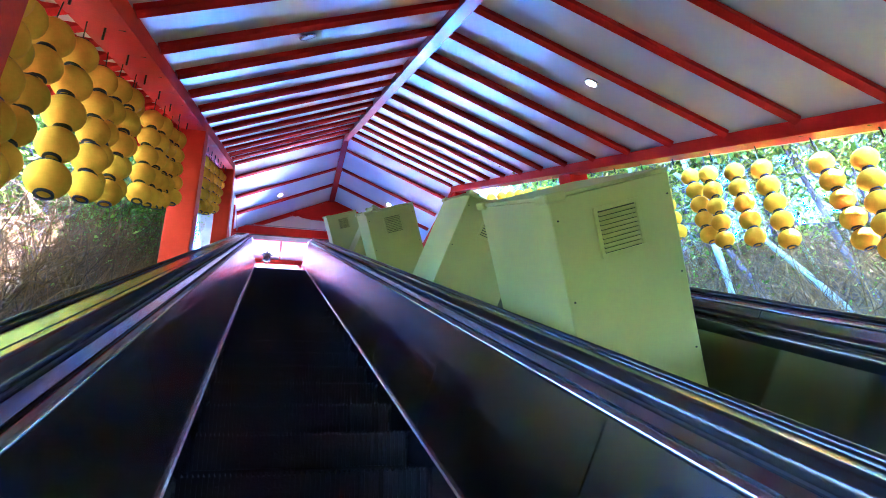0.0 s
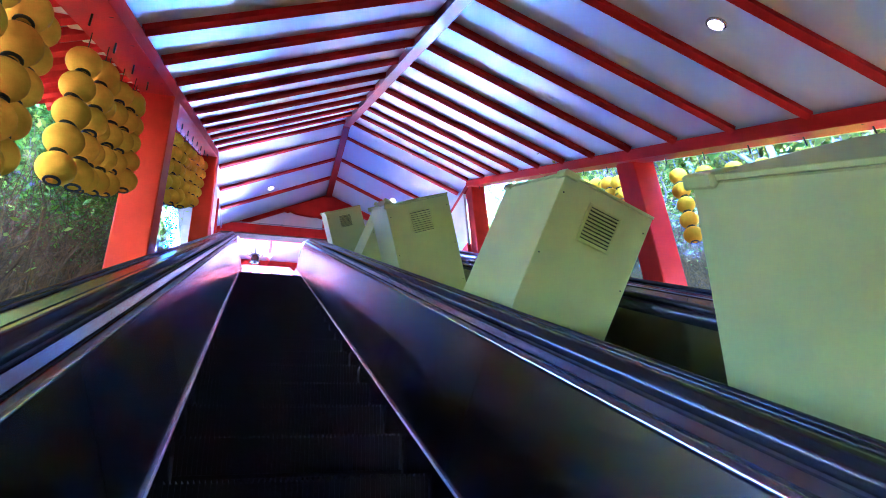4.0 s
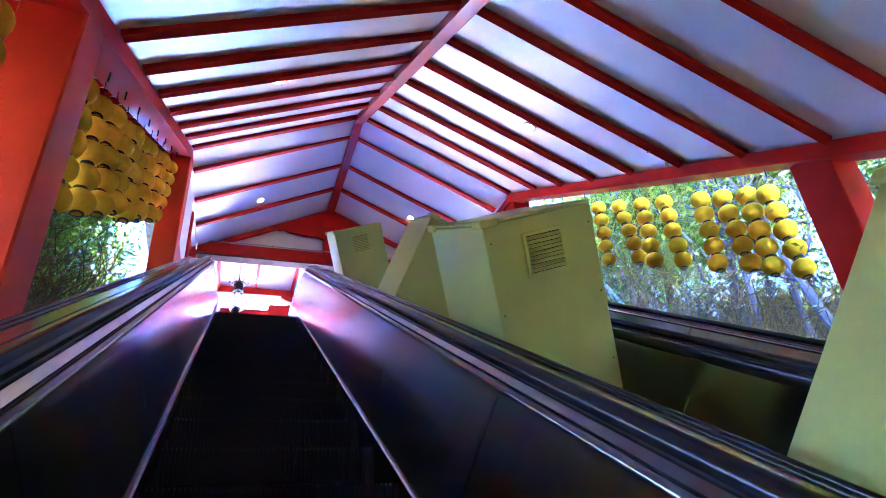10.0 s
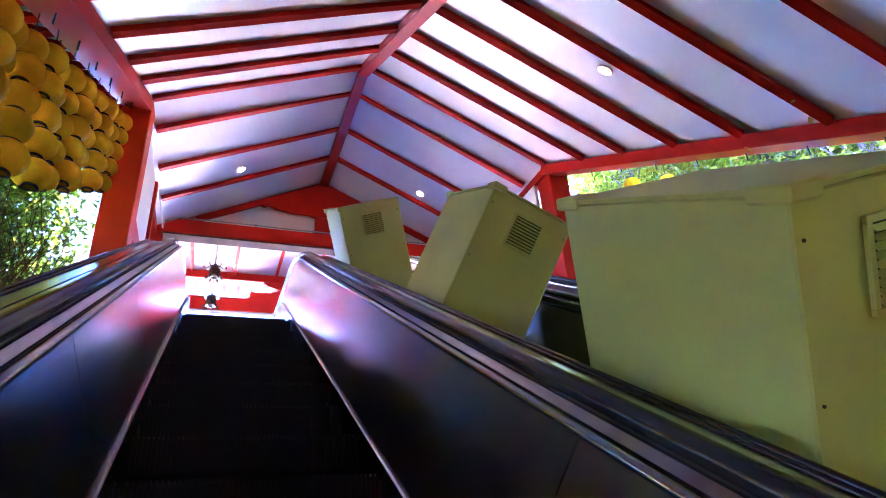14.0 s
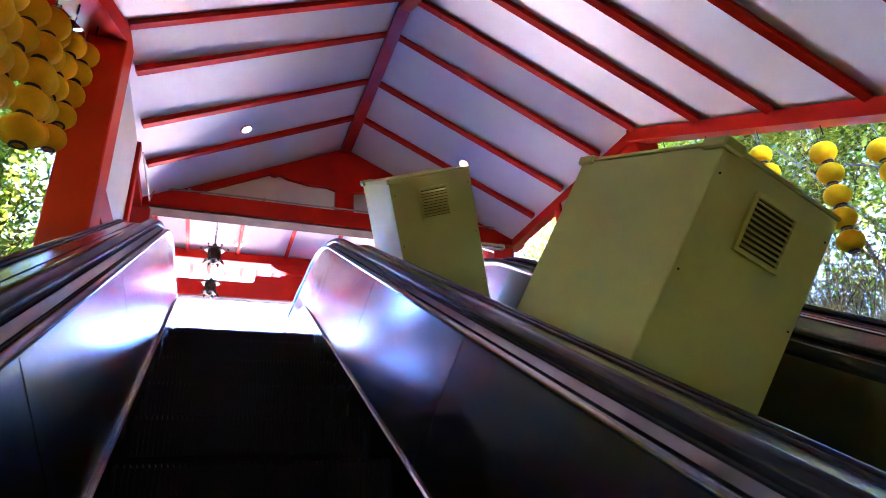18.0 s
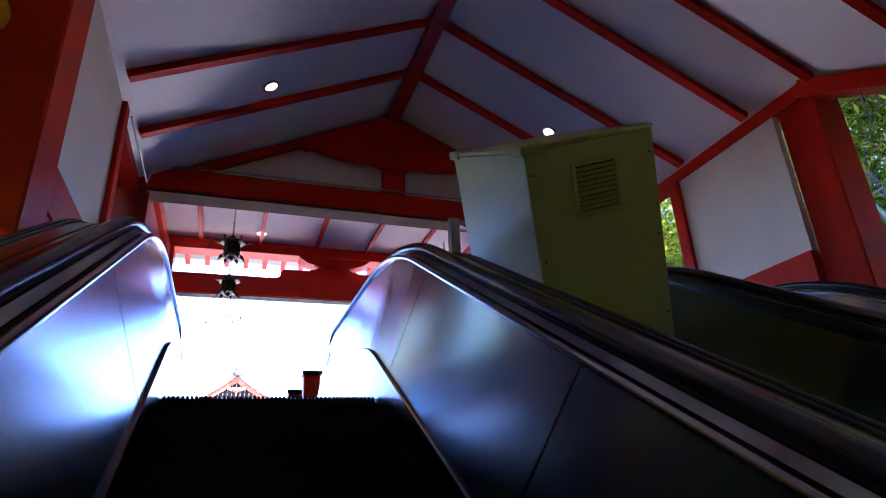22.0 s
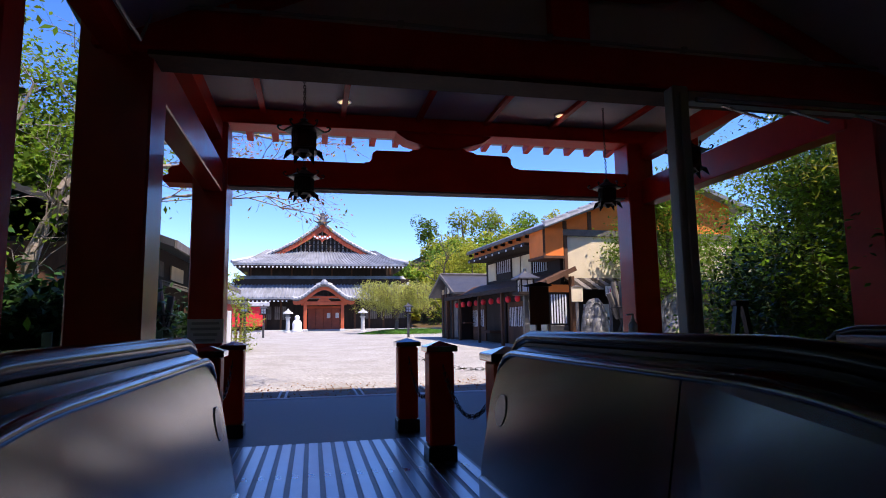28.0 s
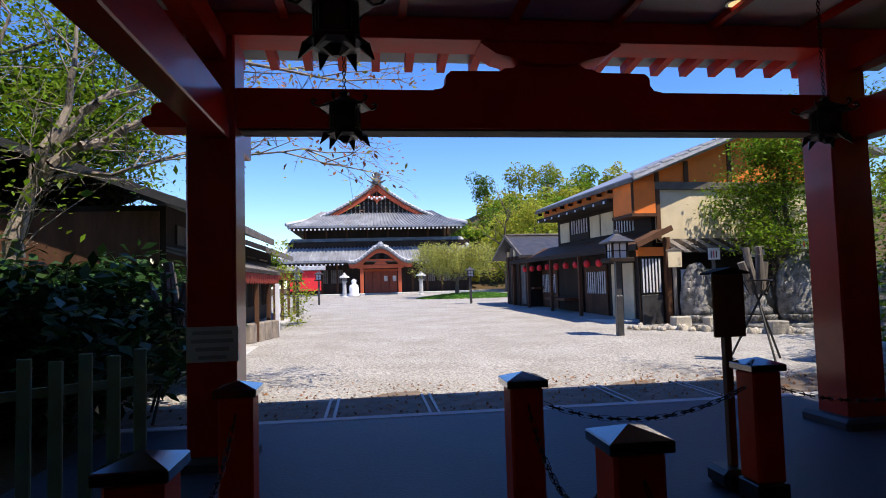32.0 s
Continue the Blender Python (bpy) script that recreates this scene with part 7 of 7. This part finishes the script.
# trees and shrubs round the gate and the court
def cherry(x, y):
    """An old cherry: a leaning trunk, long wandering limbs over the path, half its leaves gone."""
    rng = random.Random(65)
    nr = np.random.default_rng(65)
    x, y = court(x, y)
    z0 = ground_z(x, y)
    t = thing("cherry_tree", "old half-bare cherry tree with long crooked limbs and reddish leaves", "tree", (x, y, z0), group="trees")
    limbs = (
        (0.15, ((0, 0, -0.1), (0.15, 0, 0.9), (0.30, 0, 1.8), (0.34, 0, 2.2), (0.45, 0, 2.55), (0.60, 0, 2.78), (0.72, 0, 2.9))),
        (0.072, ((0.55, 0, 2.68), (0.85, 0, 3.0), (1.2, 0.1, 3.15), (1.63, 0.1, 3.4), (2.2, 0.3, 3.55), (3.0, 0.5, 3.6), (3.8, 0.6, 3.4))),
        (0.062, ((0.55, 0, 2.70), (0.75, 0, 3.28), (0.88, 0, 3.87), (0.93, 0, 4.2), (1.0, 0.1, 5.0))),
        (0.058, ((0.72, 0, 3.1), (1.0, 0.05, 3.5), (1.33, 0.1, 3.75), (1.63, 0.15, 3.87), (2.4, 0.3, 4.05), (3.2, 0.5, 4.2), (4.0, 0.6, 4.1))),
        (0.030, ((0.72, 0, 2.72), (1.3, 0.1, 2.76), (1.83, 0.1, 2.93), (2.5, 0.3, 3.1), (3.2, 0.4, 3.1), (3.7, 0.4, 2.95))),
        (0.085, ((0.15, 0, 0.9), (-0.4, 0.3, 2.0), (-0.4, 0.4, 3.4), (0.0, 0.4, 4.8))))
    green, red = [], []
    bm = B()
    for r, pts in limbs:
        pts = [Vector(p) for p in pts]
        n = len(pts) - 1
        for i, (p, q) in enumerate(zip(pts, pts[1:])):
            ra, rb = r * (1 - 0.8 * i / n), r * (1 - 0.8 * (i + 1) / n)
            mid = p.lerp(q, 0.5) + Vector((rng.gauss(0, 0.05), rng.gauss(0, 0.05), rng.gauss(0, 0.05)))
            rod(bm, p, mid, ra, (ra + rb) / 2, 8, caps=False)
            rod(bm, mid, q, (ra + rb) / 2, rb, 8, caps=False)
            if i:
                for at in (mid, q):
                    for _ in range(2):
                        tips = []
                        d = (q - p).normalized() + Vector((rng.gauss(0, 0.6), rng.gauss(0, 0.6), rng.gauss(0.05, 0.55)))
                        branch(bm, at, d, rng.uniform(0.6, 1.1), 0.011, rng, 1, tips, bend=0.22, sub=3, lift=0.05)
                        (red if at.x > 2.0 else green).extend(tips)
    part("trunk", bm, PALE_BARK, t)
    for name, tips, n, size, spread, mat in (("crown", green, 900, 0.10, 0.2, LEAF), ("reddish_leaves", red, 620, 0.08, 0.09, LEAF_DRY), ("yellowing_leaves", red, 200, 0.08, 0.09, LEAF_WILLOW)):
        tp = np.array([tuple(v) for v in tips])
        leaf_cloud(name, tp[nr.integers(0, len(tp), n)] + nr.normal(size=(n, 3)) * spread, size, mat, t, seed=n, droop=0.4)


cherry(-4.1, 22.0)
tree(-7.0, 27.0, 8.0, 3.8, 24000, 0.14, LEAF, 62, "tall leafy tree beside the gate", trunk_r=0.2, clump=0.45)
tree(-8.8, 22.5, 8.0, 3.8, 20000, 0.14, LEAF, 64, "tall leafy tree beside the gate", trunk_r=0.2, clump=0.5)
tree(-6.3, 29.5, 4.4, 2.4, 16000, 0.13, LEAF, 75, "leafy tree before the shop house", trunk_r=0.14, clump=0.42)
tree(-5.8, 18.2, 6.5, 2.8, 9000, 0.11, LEAF, 76, "leafy tree beside the gate", trunk_r=0.14, clump=0.42)
tree(11.0, 29.0, 5.2, 1.9, 20000, 0.10, LEAF, 66, "leafy round-headed tree among the carved stones", trunk_r=0.14, clump=0.30, first_limb=0.33)
tree(9.6, 21.0, 4.6, 2.1, 30000, 0.085, LEAF, 67, "dense tree beside the gate platform", trunk_r=0.12, clump=0.36, first_limb=0.15)
tree(7.9, 18.3, 5.0, 2.0, 32000, 0.085, LEAF, 68, "dense tree beside the gate platform", trunk_r=0.12, clump=0.36, first_limb=0.15)
tree(8.3, 15.5, 5.6, 2.2, 14000, 0.085, LEAF, 78, "evergreen tree beside the gate platform", trunk_r=0.12, clump=0.4, first_limb=0.15)
tree(12.2, 22.8, 6.0, 2.6, 11000, 0.11, LEAF_DARK, 69, "dark evergreen tree behind the carved stones", trunk_r=0.16, clump=0.42)
tree(13.5, 26.5, 7.0, 3.0, 9000, 0.12, LEAF, 70, "tall tree behind the carved stones", trunk_r=0.18, clump=0.45)


def weeping_tree(x, y, height, reach):
    """A low cherry with an umbrella of drooping twigs over a few bare limbs."""
    rng = random.Random(71)
    nr = np.random.default_rng(71)
    z0 = ground_z(x, y) + 0.1
    t = thing("weeping_tree", "low weeping tree with yellowing leaves on a grass mound", "tree", (x, y, z0), group="trees")
    bm, pts = B(), []
    rod(bm, (0, 0, -0.1), (0.08, 0, 0.75), 0.13, 0.10, 8, caps=False)
    for k in range(11):
        a = math.tau * k / 11 + rng.uniform(-0.2, 0.2)
        far = reach * rng.uniform(0.6, 1.0)
        p = Vector((0.08, 0, 0.7))
        for i in range(1, 7):
            f = i / 6
            q = Vector((far * f * math.cos(a), far * f * 0.8 * math.sin(a), 0.7 + (height - 0.7) * math.sin(math.pi * (0.12 + 0.50 * f)) * rng.uniform(0.86, 1.0)))
            rod(bm, p, q, 0.055 * (1.1 - f), 0.055 * (1.0 - f) + 0.006, 6, caps=False)
            if i > 1:
                for _ in range(10):
                    s0 = p.lerp(q, rng.random()) + Vector((rng.gauss(0, 0.25), rng.gauss(0, 0.25), rng.gauss(0.05, 0.1)))
                    drop = rng.uniform(0.5, 1.5) * (0.55 + 0.6 * f)
                    out = Vector((math.cos(a), math.sin(a), 0)) * rng.uniform(0.0, 0.3)
                    e = s0 + out + Vector((0, 0, -min(drop, s0.z - 0.35)))
                    rod(bm, s0, e, 0.006, 0.003, 3, caps=False)
                    pts += [s0.lerp(e, g / 9) for g in range(10)]
            p = q
    part("trunk", bm, BARK, t)
    tp = np.array([tuple(v) for v in pts])
    n = 19000
    leaf_cloud("crown", tp[nr.integers(0, len(tp), n)] + nr.normal(size=(n, 3)) * 0.08, 0.12, LEAF_WILLOW, t, seed=72, narrow=0.35, droop=0.6)


weeping_tree(5.0, 48.6, 3.0, 2.7)
tree(12.5, 58.0, 5.6, 3.0, 11000, 0.20, LEAF_YELLOW, 72, "bright yellow-green bamboo-like tree beside the temple", trunk_r=0.16, clump=0.6, first_limb=0.2)
tree(10.3, 57.0, 6.6, 2.4, 500, 0.14, LEAF_LIGHT, 73, "pale half-bare tree beside the temple", trunk_r=0.16, clump=0.2, first_limb=0.3, depth=3, sub=2)
rng = random.Random(31)
for i in range(14):
    y = 19.75 + i * 0.38
    x = rng.uniform(-4.2, -0.2 * (y - 14.6) - 1.05)
    shrub(x, y, 0.75, 1.15, 2600, 0.17, LEAF_DARK, 200 + i, "dark glossy evergreen shrub beside the gate", z=7.5)
for i in range(16):
    y = 15.0 + 0.5 * i
    x = max(5.9, 0.8 * (y - 12.6) + 0.9) + rng.uniform(0, 1.2)
    shrub(x, y, 0.8, 1.5, 3600, 0.09, LEAF if i % 2 else LEAF_DARK, 230 + i, "leafy shrub beside the gate platform", z=7.5)
# light green creeper on the end of the shop house
nr = np.random.default_rng(91)
for k in range(3):
    n = 330
    c = np.stack([-2.38 + 0.16 * k + nr.normal(size=n) * 0.16, 31.7 + 0.9 * k + nr.normal(size=n) * 0.22, 7.7 + (2.5 - 0.7 * k) * nr.beta(1.3, 0.9, n)], 1)
    c[:, 0] += 0.12 * np.sin(c[:, 2] * 5 + k)
    tagged(leaf_cloud("creeper", c, 0.11, LEAF_LIGHT, seed=90 + k), "light green creeper climbing the corner of the shop house", "creeper", kind="stuff")

# lawn mound under the weeping tree
nr = np.random.default_rng(77)
n = 9000
a, r = nr.uniform(0, math.tau, n), np.sqrt(nr.uniform(0, 1, n))
c = np.stack([5.9 + 3.2 * r * np.cos(a), 48.6 + 1.9 * r * np.sin(a), np.zeros(n)], 1)
c[:, 2] = 8.02 + 0.26 * (1 - r ** 2)
tagged(leaf_cloud("lawn", c, 0.16, GRASS_M, seed=5, narrow=0.25, flat=2.0), "bright green grass mound under the weeping tree", "grass", kind="stuff")
# fallen leaves on the paving and at the edge of the gravel
n = 1500
c = np.stack([nr.uniform(-3, 6, n), 20.58 + np.abs(nr.normal(size=n)) * 1.6, np.full(n, 7.535)], 1)
tagged(leaf_cloud("fallen_leaves", c, 0.055, LEAF_DRY, seed=6, flat=0.15), "scattered brown fallen leaves", "leaves", kind="stuff")

# wooded hill behind the court
rng = random.Random(4)
k = 0
for row, (y, x0, x1, step) in enumerate(((74, -16, 40, 4.2), (82, 4, 60, 5.0), (92, 8, 74, 5.5), (104, 12, 90, 6.0), (118, 21, 104, 5.5), (70, 9.5, 34, 3.6), (77, 7, 24, 1.9), (86, 8, 26, 2.2), (62, 12.5, 34, 3.8), (54, 15, 34, 4.2), (68, -34, -6, 4.2))):
    x = x0
    while x < x1:
        k += 1
        px, py = x + rng.uniform(-1, 1), y + rng.uniform(-2, 2)
        rise = 0.30 * max(0, min(py, 122) - 70) * min(1, max(0, (px + 10) / 36))
        h = rng.uniform(5.5, 9.0) * (0.60 + 0.32 * min(1, max(0, (px - 8) / 16)))
        crown_tree(px, py, ground_z(px, py) + rise, h * 0.42, h, 1500, 0.42, (LEAF_WOOD, LEAF, LEAF, LEAF_LIGHT, LEAF_YELLOW)[rng.randrange(5)], 500 + k)
        x += step * rng.uniform(0.8, 1.2)
